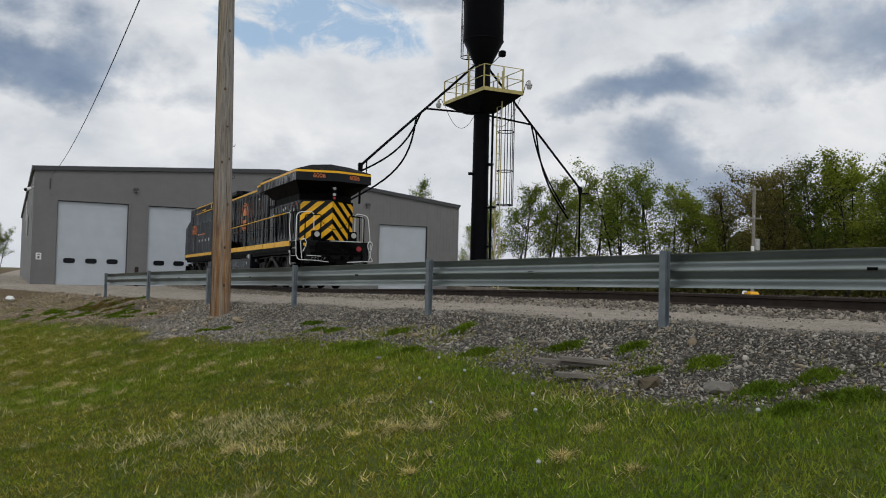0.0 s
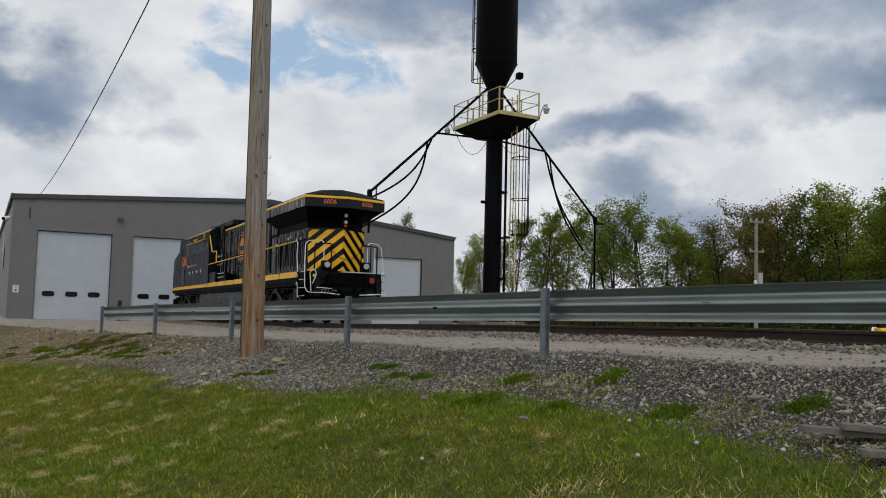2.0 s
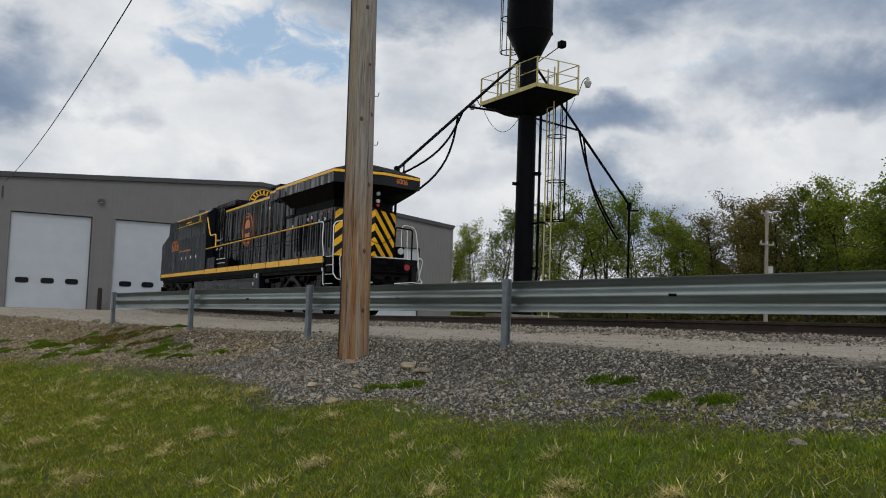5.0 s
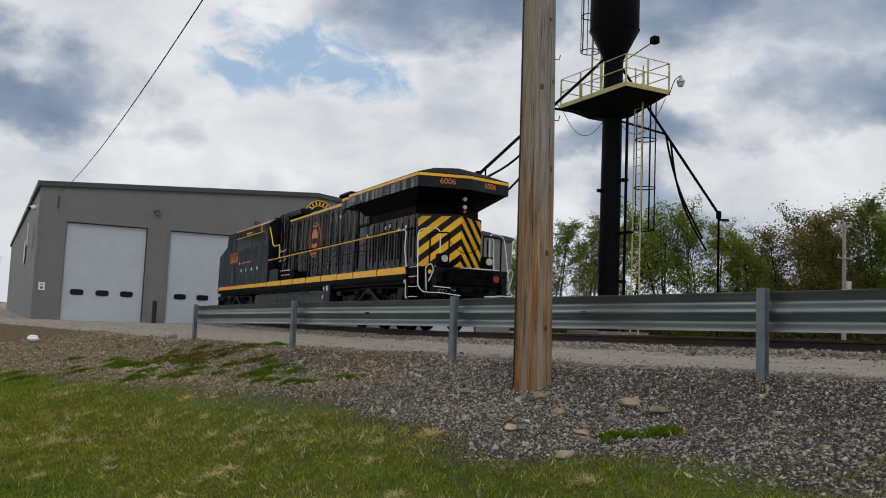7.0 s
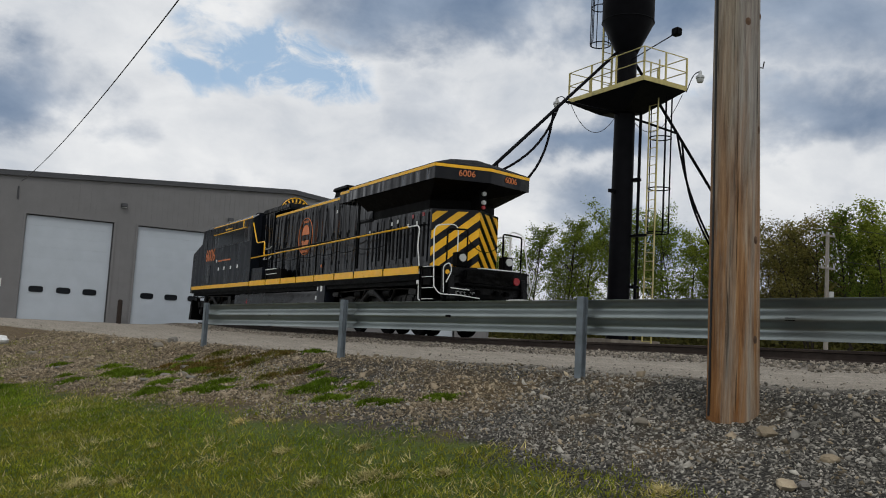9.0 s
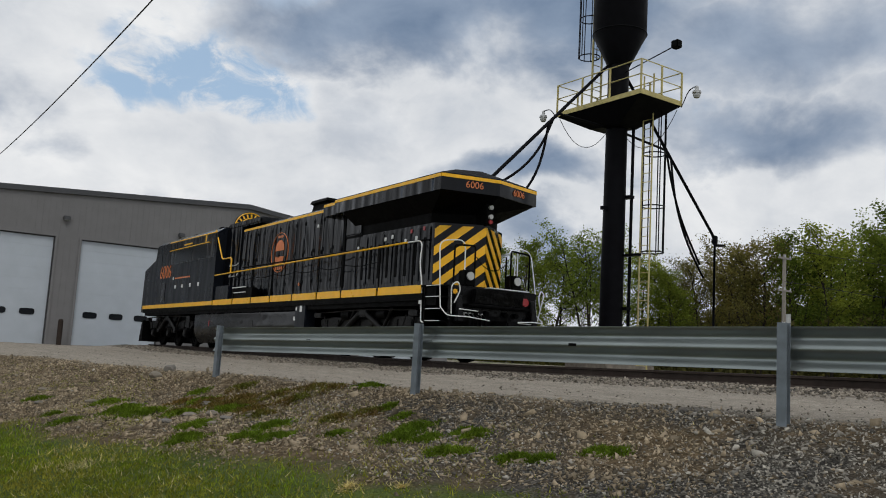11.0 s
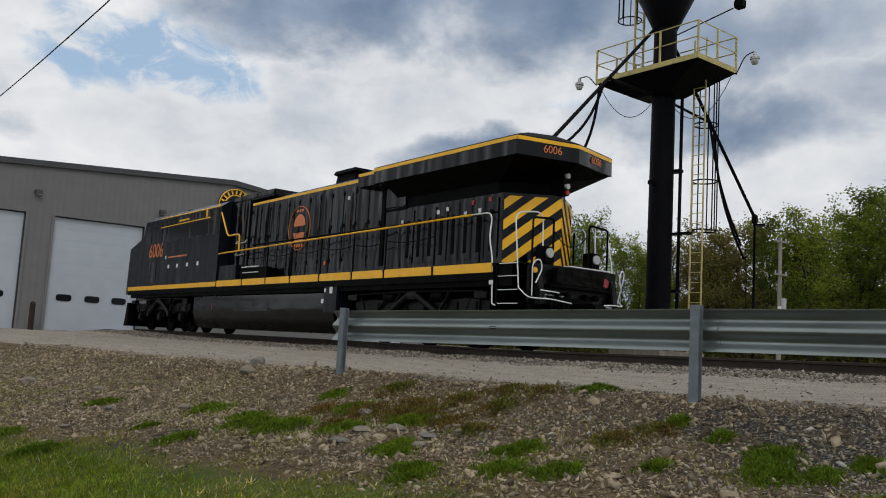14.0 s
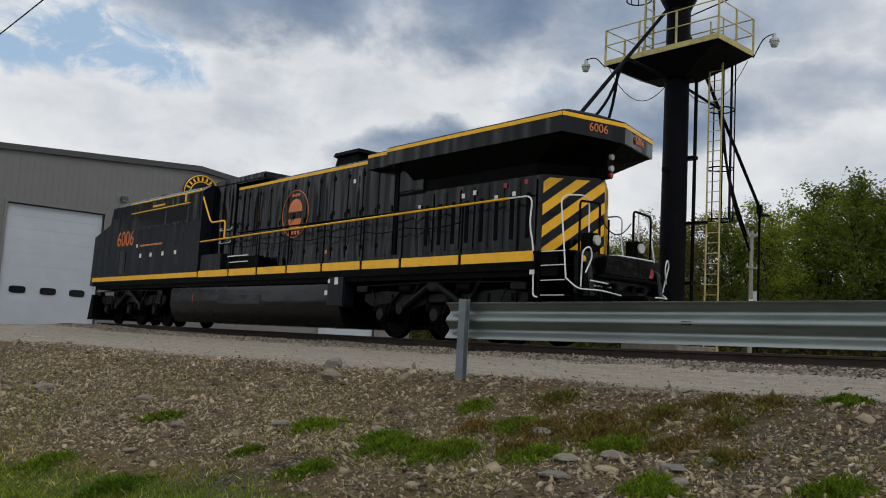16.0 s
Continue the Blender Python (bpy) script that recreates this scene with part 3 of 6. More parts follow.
    for i in range(9):
        a = radians(20 + i * 17.5)
        c = Vector((sx + 0.83 * math.cos(a), -0.13, sz + 0.83 * math.sin(a)))
        part("sign_bar", Shape().box((-0.05, -0.01, -0.10), (0.05, 0.005, 0.10)), YELLOW, disc).matrix_local = Matrix.Translation(c) @ Matrix.Rotation(math.pi / 2 - a, 4, "Y")
    plate = part("wall_plate", Shape().box((0.14, -0.06, 1.78), (0.48, -0.035, 2.24)), WHITE, shop, "small white plate with dark bars")
    part("plate_bar", Shape().box((0.25, -0.068, 1.86), (0.37, -0.061, 2.0)), DARKTRIM, plate)
    part("plate_bar", Shape().box((0.22, -0.068, 2.10), (0.40, -0.061, 2.15)), DARKTRIM, plate)
    cam_box = part("security_lamp", Shape().cyl((-0.35, 0.2, 6.55), (-0.62, -0.05, 6.45), 0.13, n=14), WHITE, shop, "white drum lamp at the corner", smooth=True)
    part("lamp_face", Shape().cyl((-0.62, -0.05, 6.45), (-0.66, -0.09, 6.435), 0.11, n=14), GLASS, cam_box)
    part("lamp_arm", Shape().tube([(-0.15, 0.4, 6.7), (-0.35, 0.2, 6.6)], 0.03), WHITE, cam_box)
    part("conduit", Shape().cyl((2.05 - 1.2, -0.06, 6.6), (2.05 - 1.2, -0.06, 7.3), 0.045, n=8), DARKTRIM, shop)
    # side wall: two pale panels, a door line
    for y0, y1, z0, z1 in ((14, 17, 3.9, 5.6), (4.5, 5.6, 4.6, 6.0)):
        part("side_panel", Shape().box((W0 - 0.45 - y0 * 0.0, y0, z0), (W0 - 0.40, y1, z1)), WHITE, shop)
    return shop


SHOP = build_shop()


def build_track(tx, y0, y1, label):
    tr = thing("railway_track", (tx, 0, 0), label, "track", kind="structure")
    ys = list(np.arange(y0, y1, 2.0)) + [y1]
    prof = [(-0.07, 0.0), (0.07, 0.0), (0.07, 0.012), (0.012, 0.035), (0.012, 0.125), (0.036, 0.135), (0.036, 0.172), (-0.036, 0.172), (-0.036, 0.135), (-0.012, 0.125), (-0.012, 0.035), (-0.07, 0.012)]
    for sx in (-0.7525, 0.7525):
        rings = [[(sx + px, y, lerp(y, TRACK_Z) - 0.172 + pz) for px, pz in prof] for y in ys]
        rail = part("rail", Shape().loft(rings), RAILSTEEL, tr, "rusty steel rail")
        rings = [[(sx + px, y, lerp(y, TRACK_Z) + pz) for px, pz in [(-0.03, -0.01), (0.03, -0.01), (0.03, 0.003), (-0.03, 0.003)]] for y in ys]
        part("running_head", Shape().loft(rings), RAILTOP, rail)
    me = bpy.data.meshes.new("sleeper")
    s = Shape().box((-1.3, -0.11, -0.16), (1.3, 0.11, 0.0))
    bm = bmesh.new()
    me.from_pydata(s.v, [], s.f)
    bm.from_mesh(me)
    bmesh.ops.recalc_face_normals(bm, faces=bm.faces)
    bm.to_mesh(me)
    bm.free()
    me.materials.append(TIE)
    rng = random.Random(5)
    y = y0 + 0.3
    while y < y1:
        ob = new("sleeper", me)
        ob.parent = tr
        ob.matrix_local = pose(rng.uniform(-0.06, 0.06), y, lerp(y, TRACK_Z) - 0.174, 0, 0, rng.uniform(-1.2, 1.2))
        y += 0.54
    return tr


build_track(TRACK_X, -12, 54.6, "rusty railway track on stone ballast")


# ---- the guard rail ----
def build_guard_rail():
    g = thing("guard_rail", (0, 0, 0), "galvanised corrugated steel guard rail on steel posts", "guard rail")
    pts = [(x, y) for y, x in RAIL_LINE[1:8]]
    pts = [(6.36, -1.65)] + pts
    TOP, H = 0.65, 0.318
    # the waved section: (outwards, height)
    heights = [0.0, 0.0015, 0.004] + [0.012 + 0.0147 * i for i in range(21)] + [0.314, 0.3165, 0.318]
    wave = [(0.030 - 0.030 * math.cos(4 * math.pi * b / H), b) for b in heights]
    sec = [(a + 0.040, b) for a, b in wave] + [(a + 0.044, b) for a, b in reversed(wave)]
    for i, ((xa, ya), (xb, yb)) in enumerate(zip(pts, pts[1:])):
        d = Vector((xb - xa, yb - ya, 0)).normalized()
        nrm = Vector((d.y, -d.x, 0))
        za, zb = (lerp(y, ROAD_Z) + TOP - H for y in (ya, yb))
        rings = []
        for t in np.linspace(-0.035, 1.035 if i < len(pts) - 2 else 1.06, 9):
            c = Vector((xa + (xb - xa) * t, ya + (yb - ya) * t, za + (zb - za) * t)) + nrm * (0.004 * (i % 2))
            rings.append([c + nrm * a + Vector((0, 0, b)) for a, b in sec])
        beam = part("beam", Shape().loft(rings), GALV, g, "weathered corrugated beam", smooth=True)
        for t in (0.5,):
            c = Vector((xa + (xb - xa) * t, ya + (yb - ya) * t, za + (zb - za) * t + 0.159))
            part("bolt_slot", Shape().box((-0.04, -0.004, -0.012), (0.04, 0.004, 0.012)), GRIME, beam).matrix_local = Matrix.Translation(c + nrm * 0.046) @ Matrix.Rotation(math.atan2(d.y, d.x), 4, "Z")
    for i, (x, y) in enumerate(pts[1:]):
        d = Vector((pts[i + 1][0] - pts[i][0], pts[i + 1][1] - pts[i][1], 0)).normalized()
        z = lerp(y, ROAD_Z)
        # an I-section post, with its web across the rail
        f, w, t = 0.036, 0.034, 0.006
        poly = [(-f, -w), (f, -w), (f, -w + t), (t / 2, -w + t), (t / 2, w - t), (f, w - t), (f, w), (-f, w), (-f, w - t), (-t / 2, w - t), (-t / 2, -w + t), (-f, -w + t)]
        post = part("post", Shape().prism(poly, -0.5, 0.675, "z"), POSTGALV, g, "upright galvanised steel post")
        post.matrix_local = Matrix.Translation((x, y, z)) @ Matrix.Rotation(math.atan2(d.y, d.x), 4, "Z") @ Matrix.Translation((0, 0.012, 0))
        for dz in (0.10, 0.22, 0.44, 0.57):
            part("bolt", Shape().cyl((0.018, -0.046, dz), (0.018, -0.034, dz), 0.012, n=6), GRIME, post)


build_guard_rail()


# ---- the wooden pole by the bank ----
def pole_material():
    m = bpy.data.materials.new("pole_wood")
    m.use_nodes = True
    k = Nodes(m.node_tree)
    pos = k.n("ShaderNodeTexCoord").outputs["Object"]
    sep = k.n("ShaderNodeSeparateXYZ", {0: pos})
    lng = k.n("ShaderNodeMapping", {"Vector": pos, "Scale": (6, 6, 0.35)}).outputs[0]
    wide = k.n("ShaderNodeMapping", {"Vector": pos, "Scale": (2.2, 2.2, 0.16)}).outputs[0]
    grain = k.noise(lng, 6.0, 8.0, 0.7, 0.4)
    grey = k.ramp(grain, [(0.25, (0.09, 0.08, 0.07)), (0.45, (0.22, 0.20, 0.18)), (0.7, (0.36, 0.335, 0.305))])
    tan = k.ramp(grain, [(0.25, (0.15, 0.105, 0.066)), (0.5, (0.32, 0.25, 0.165)), (0.75, (0.46, 0.385, 0.275))])
    rust = k.ramp(grain, [(0.3, (0.07, 0.028, 0.011)), (0.55, (0.26, 0.118, 0.040)), (0.8, (0.45, 0.27, 0.115))])
    side = k.math("ADD", k.math("MULTIPLY", sep.outputs[0], -2.4), k.math("MULTIPLY", sep.outputs[1], 1.0))
    low = k.ramp(k.math("DIVIDE", sep.outputs[2], 7.0, clamp=True), [(0.0, 1.0), (0.22, 0.75), (0.42, 0.2), (0.75, 0.0)])
    f1 = k.ramp(k.math("ADD", k.math("ADD", k.noise(wide, 2.0, 4.0), k.math("MULTIPLY", side, 0.2)), k.math("MULTIPLY", low, 0.22)), [(0.50, 0.0), (0.80, 0.85)])
    f2 = k.ramp(k.math("ADD", k.math("ADD", k.math("MULTIPLY", k.math("SUBTRACT", k.noise(wide, 3.6, 6.0, 0.7, 0.5), 0.2), 1.4), k.math("MULTIPLY", side, 0.26)), k.math("MULTIPLY", low, 0.25)), [(0.46, 0.0), (0.72, 1.0)])
    col = k.mix(k.math("MULTIPLY", f2, low), k.mix(f1, grey, tan), rust)
    crack = k.ramp(k.noise(k.n("ShaderNodeMapping", {"Vector": pos, "Scale": (14, 14, 0.18)}).outputs[0], 4.0, 3.0, 0.5, 0.3), [(0.33, 0.25), (0.38, 1.0)])
    col = k.mix(1.0, col, crack, "MULTIPLY")
    relief = k.n("ShaderNodeBump", {"Strength": 0.6, "Distance": 0.012, "Height": k.math("MULTIPLY", k.math("ADD", grain, 0.4), crack)}).outputs[0]
    p = k.n("ShaderNodeBsdfPrincipled", {"Base Color": col, "Roughness": 0.9, "Normal": relief, "Specular IOR Level": 0.2})
    k.n("ShaderNodeOutputMaterial", {0: p.outputs[0]})
    return m


POLEWOOD = pole_material()


def build_pole():
    bx, by = 3.16, 15.62
    bz = ground_at(bx, by)
    pole = thing("utility_pole", (bx, by, bz), "tall weathered wooden utility pole with rust stains", "utility pole")
    n = 28
    rings = []
    lean = (-0.012, 0.002)
    for z in np.concatenate(([-0.4], np.arange(0, 11.01, 0.25))):
        r = 0.178 - 0.0062 * max(z, 0)
        rings.append([(lean[0] * z + (r + 0.006 * noise.noise((math.cos(a) * 2, math.sin(a) * 2, z * 0.7))) * math.cos(a), lean[1] * z + (r + 0.006 * noise.noise((math.cos(a) * 2, math.sin(a) * 2, z * 0.7))) * math.sin(a), z) for a in [2 * math.pi * i / n for i in range(n)]])
    part("shaft", Shape().loft(rings), POLEWOOD, pole, smooth=True)

    def on(z, ang, out=0.0):
        r = 0.178 - 0.0062 * z + out
        return Vector((lean[0] * z + r * math.cos(radians(ang)), lean[1] * z + r * math.sin(radians(ang)), z))

    # the ground wire stapled up its side, knots and nails
    part("ground_wire", Shape().tube([on(z, 160 + 4 * math.sin(z), 0.006) for z in np.arange(0, 10.9, 0.3)], 0.009), WIRE, pole)
    for z, a in ((1.25, -84), (2.05, -70), (2.83, -112), (0.55, -84), (2.9, -62), (4.2, -100), (5.3, -75), (3.5, -80)):
        c = on(z, a, -0.004)
        d = Vector((math.cos(radians(a)), math.sin(radians(a)), 0))
        s = Shape()
        q = d.to_track_quat("Z", "Y")
        s.add([c + q @ Vector((0.022 * math.cos(t), 0.03 * math.sin(t), 0.004)) for t in [2 * math.pi * i / 10 for i in range(10)]] + [c + d * 0.012], [(i, (i + 1) % 10, 10) for i in range(10)])
        part("knot", s, RUSTWOOD, pole, "dark knot in the wood")
    for z, a in ((3.15, -30), (2.55, -28)):
        c = on(z, a)
        part("hook", Shape().tube([c, c + Vector((0.04, -0.01, 0)), c + Vector((0.05, -0.012, 0.05))], 0.005), WIRE, pole)


RUSTWOOD = surface("dark_knot_wood", (0.10, 0.055, 0.03), 0.9, vary=0.4, grain=20.0, bump=0.4)
build_pole()


# ---- the sand tower ----
def build_tower():
    cx, cy = 18.45, 33.45
    zg = ground_at(cx, cy)
    T = thing("sand_tower", (cx, cy, zg), "black locomotive sanding tower with a yellow-edged platform", "tower")

    def L(x, y, z):
        return (x - cx, y - cy, z - zg)

    part("column", Shape().cyl(L(cx, cy, zg - 0.2), L(cx, cy, 11.7), 0.40, 0.36, 28), TOWER, T, "thick black steel column", smooth=True)
    part("foundation", Shape().box((-1.15, -0.95, -0.3), (1.15, 0.95, 1.2 - zg)), CONCRETE, T, "pale concrete footing", bevel=0.03)
    s = Shape()
    n = 32
    prof = [(0.38, 11.5), (0.93, 12.62), (0.93, 20.5), (0.3, 21.2)]
    s.loft([[L(cx + r * math.cos(2 * math.pi * i / n), cy + r * math.sin(2 * math.pi * i / n), z) for i in range(n)] for r, z in prof])
    part("bin", s, TOWER, T, "black cone-bottomed sand bin", smooth=True)
    part("bin_seam", Shape().tube([L(cx + 0.935 * math.cos(a), cy + 0.935 * math.sin(a), 12.64) for a in np.linspace(0, 2 * math.pi, 33)[:-1]], 0.02, 5, True), TOWER, T)
    # platform
    X0, X1, Y0, Y1, ZP = 17.47, 19.47, 31.53, 35.45, 9.95
    part("platform_deck", Shape().box(L(X0, Y0, ZP - 0.06), L(X1, Y1, ZP)), GRIME, T)
    s = Shape()
    s.box(L(X0 - 0.02, Y0 - 0.02, ZP - 0.06), L(X0 + 0.04, Y1 + 0.02, ZP + 0.10)).box(L(X1 - 0.04, Y0 - 0.02, ZP - 0.06), L(X1 + 0.02, Y1 + 0.02, ZP + 0.10))
    s.box(L(X0 + 0.041, Y0 - 0.02, ZP - 0.06), L(X1 - 0.041, Y0 + 0.04, ZP + 0.10)).box(L(X0 + 0.041, Y1 - 0.04, ZP - 0.06), L(X1 - 0.041, Y1 + 0.02, ZP + 0.10))
    part("platform_edge", s, PALEYEL, T, "pale yellow platform edge")
    # the sloping sheet under the deck
    s = Shape()
    s.add([L(X0, Y0, ZP - 0.065), L(X1, Y0, ZP - 0.065), L(X1, Y1, ZP - 0.065), L(X0, Y1, ZP - 0.065), L(cx - 0.42, cy - 0.5, ZP - 0.72), L(cx + 0.42, cy - 0.5, ZP - 0.72), L(cx + 0.42, cy + 0.9, ZP - 0.62), L(cx - 0.42, cy + 0.9, ZP - 0.62)],
          [(0, 1, 5, 4), (1, 2, 6, 5), (2, 3, 7, 6), (3, 0, 4, 7), (4, 5, 6, 7)])
    part("platform_bracket", s, TOWER, T)
    posts = [(X0, Y0), (X0, 32.9), (X0, 34.2), (X0, Y1), (X1, Y0), (X1, 32.9), (X1, 34.2), (X1, Y1), ((X0 + X1) / 2, Y0), ((X0 + X1) / 2, Y1)]
    for x, y in posts:
        part("rail_post", Shape().box(L(x - 0.025, y - 0.025, ZP + 0.1), L(x + 0.025, y + 0.025, ZP + 1.1)), PALEYEL, T)
    for z in (ZP + 0.6, ZP + 1.1):
        part("hand_rail", Shape().tube([L(X0, Y0, z), L(X1, Y0, z), L(X1, Y1, z), L(X0, Y1, z)], 0.02, 6, True), PALEYEL, T)
    # lamps on curved brackets
    for (ax, ay), (lx, ly), zl in (((X1, Y0), (19.37, 30.83), 10.16), ((X0, Y1), (17.6, 36.33), 10.07)):
        lamp = part("lamp_bracket", Shape().tube(round_path([L(ax, ay, 9.85), L((ax + lx) / 2, (ay + ly) / 2, zl + 0.22), L(lx, ly, zl + 0.25)], 0.2), 0.018), TOWER, T)
        part("lamp_head", Shape().loft([[L(lx + r * math.cos(2 * math.pi * i / 14), ly + r * math.sin(2 * math.pi * i / 14), zl + h) for i in range(14)] for r, h in ((0.05, 0.24), (0.065, 0.12), (0.14, 0.07), (0.145, 0.0))]), LAMPGREY, lamp, "grey dome lamp head", smooth=True)
        part("lamp_glass", Shape().loft([[L(lx + r * math.cos(2 * math.pi * i / 14), ly + r * math.sin(2 * math.pi * i / 14), zl + h) for i in range(14)] for r, h in ((0.12, -0.002), (0.12, -0.08), (0.085, -0.15))]), LAMPGLASS, lamp, smooth=True)
    arm = part("floodlight_arm", Shape().tube([L(18.2, 32.9, 11.1), L(17.65, 30.5, 11.16)], 0.02), TOWER, T)
    part("floodlight", Shape().box(L(17.5, 30.13, 11.08), L(17.75, 30.40, 11.33)), GRIME, arm, "black floodlight head", bevel=0.03)
    # ladder: yellow below, with a cage above
    lx, ly0, ly1 = 18.74, 32.1, 32.52
    s = Shape()
    lad = part("ladder", s.box(L(lx - 0.02, ly0 - 0.018, zg + 0.1), L(lx + 0.02, ly0 + 0.018, 11.0)).box(L(lx - 0.02, ly1 - 0.018, zg + 0.1), L(lx + 0.02, ly1 + 0.018, 11.0)), PALEYEL, T, "yellow steel ladder with a cage")
    z = zg + 0.35
    while z < 10.9:
        part("rung", Shape().cyl(L(lx, ly0, z), L(lx, ly1, z), 0.013, n=6), PALEYEL, lad)
        z += 0.305
    hx, hy = lx + 0.36, (ly0 + ly1) / 2
    for zc in (4.95, 6.5, 8.3):
        part("cage_hoop", Shape().tube([L(hx + 0.38 * math.cos(a), hy + 0.38 * math.sin(a), zc) for a in np.linspace(0, 2 * math.pi, 21)[:-1]], 0.022, 5, True), TOWER, lad)
    for a in np.linspace(-math.pi * 0.6, math.pi * 0.6, 6):
        part("cage_bar", Shape().box(L(hx + 0.38 * math.cos(a) - 0.012, hy + 0.38 * math.sin(a) - 0.016, 4.92), L(hx + 0.38 * math.cos(a) + 0.012, hy + 0.38 * math.sin(a) + 0.016, 9.85)), TOWER, lad)
    part("ladder_brace", Shape().box(L(18.55, 32.45, 4.8), L(18.74, 33.2, 4.88)), TOWER, lad)
    # the upper ladder, beside the bin
    ux, uy = 18.5, 34.55
    s = Shape().box(L(ux - 0.25, uy - 0.03, 10.0), L(ux - 0.2, uy + 0.03, 20)).box(L(ux + 0.2, uy - 0.03, 10.0), L(ux + 0.25, uy + 0.03, 20))
    up = part("bin_ladder", s, PALEYEL, T)
    z = 10.3
    while z < 17:
        part("rung", Shape().cyl(L(ux - 0.22, uy, z), L(ux + 0.22, uy, z), 0.014, n=6), PALEYEL, up)
        z += 0.305
    for zc in (12.25, 13.7, 15.1, 16.5):
        part("cage_hoop", Shape().tube([L(ux + 0.38 * math.cos(a), uy + 0.42 + 0.40 * math.sin(a), zc) for a in np.linspace(0, 2 * math.pi, 21)[:-1]], 0.022, 5, True), TOWER, up)
    for a in np.linspace(0, math.pi, 6):
        part("cage_bar", Shape().box(L(ux + 0.38 * math.cos(a) - 0.012, uy + 0.42 + 0.40 * math.sin(a) - 0.012, 12.25), L(ux + 0.38 * math.cos(a) + 0.012, uy + 0.42 + 0.40 * math.sin(a) + 0.012, 18)), TOWER, up)
    # sand spouts, one to each side, with their drop pipes and slack hoses
    for sgn in (-1, 1):
        tip = Vector((24.28, 33.7, 6.16)) if sgn > 0 else Vector((12.2, 32.6, 6.22))
        top = Vector((cx + sgn * 0.3, 33.6, 11.55))
        arm = part("spout_pipe", Shape().cyl(L(*top), L(*tip), 0.055, n=10), TOWER, T, "long sloping black sand pipe", smooth=True)
        knee = top.lerp(tip, 0.46)
        part("stay", Shape().cyl(L(cx + sgn * 0.3, 33.5, knee.z + 0.15), L(*knee), 0.045, n=8), TOWER, arm)
        part("elbow", Shape().box(L(tip.x - 0.09, tip.y - 0.09, tip.z - 0.22), L(tip.x + 0.09, tip.y + 0.09, tip.z + 0.12)), TOWER, arm, bevel=0.03)
        if sgn > 0:
            part("drop_pipe", Shape().cyl(L(tip.x, tip.y, tip.z), L(tip.x, tip.y, 1.1), 0.045, n=8), TOWER, arm)
            part("drip_tray", Shape().cyl(L(tip.x + 0.3, tip.y, tip.z - 0.25), L(tip.x + 0.3, tip.y, tip.z - 0.2), 0.22, n=12), TOWER, arm)
        else:
            part("drop_pipe", Shape().cyl(L(tip.x, tip.y, tip.z), L(tip.x, tip.y, 4.6), 0.05, n=8), TOWER, arm)
            part("drop_pipe", Shape().cyl(L(tip.x + 0.28, tip.y, tip.z + 0.25), L(tip.x + 0.28, tip.y, 5.7), 0.03, n=8), TOWER, arm)
        for f0, dx, dz, sag in ((0.46, 2.1, -4.0, 0.28), (0.51, 2.05, -4.2, 0.40)) if sgn > 0 else ((0.50, 3.3, -3.1, 0.55), (0.54, 3.0, -3.9, 0.75)):
            a = top.lerp(tip, f0)
            b = Vector((a.x + sgn * dx, a.y + 0.05, a.z + dz))
            pts = []
            for t in np.linspace(0, 1, 14):
                p = a.lerp(b, t)
                p.x -= sgn * sag * math.sin(math.pi * t)
                p.z -= 0.35 * sag * math.sin(math.pi * t)
                pts.append(L(*p))
            part("hose", Shape().tube(pts, 0.042, 7), TOWER, arm, "slack black hose", smooth=True)
    # slack cables, a riser pipe and small brackets
    for a, b, sag in (((X0, 35.3, 9.8), (cx - 0.3, cy, 9.3), 0.9), ((X1, 31.7, 9.8), (cx + 0.3, cy, 9.2), 0.9)):
        A, B = Vector(a), Vector(b)
        part("cable", Shape().tube([L(*(A.lerp(B, t) - Vector((0, 0, sag * 4 * t * (1 - t))))) for t in np.linspace(0, 1, 12)], 0.012, 5), WIRE, T)
    part("riser_pipe", Shape().cyl(L(cx + 0.33, cy - 0.47, zg), L(cx + 0.33, cy - 0.47, 9.3), 0.055, n=10), TOWER, T, smooth=True)
    for z in (3.0, 6.8):
        part("pipe_clamp", Shape().box(L(cx + 0.15, cy - 0.55, z), L(cx + 0.38, cy - 0.2, z + 0.1)), TOWER, T)
    part("small_bracket", Shape().box(L(cx - 0.62, cy - 0.05, 6.35), L(cx - 0.38, cy + 0.05, 6.47)), TOWER, T)


build_tower()


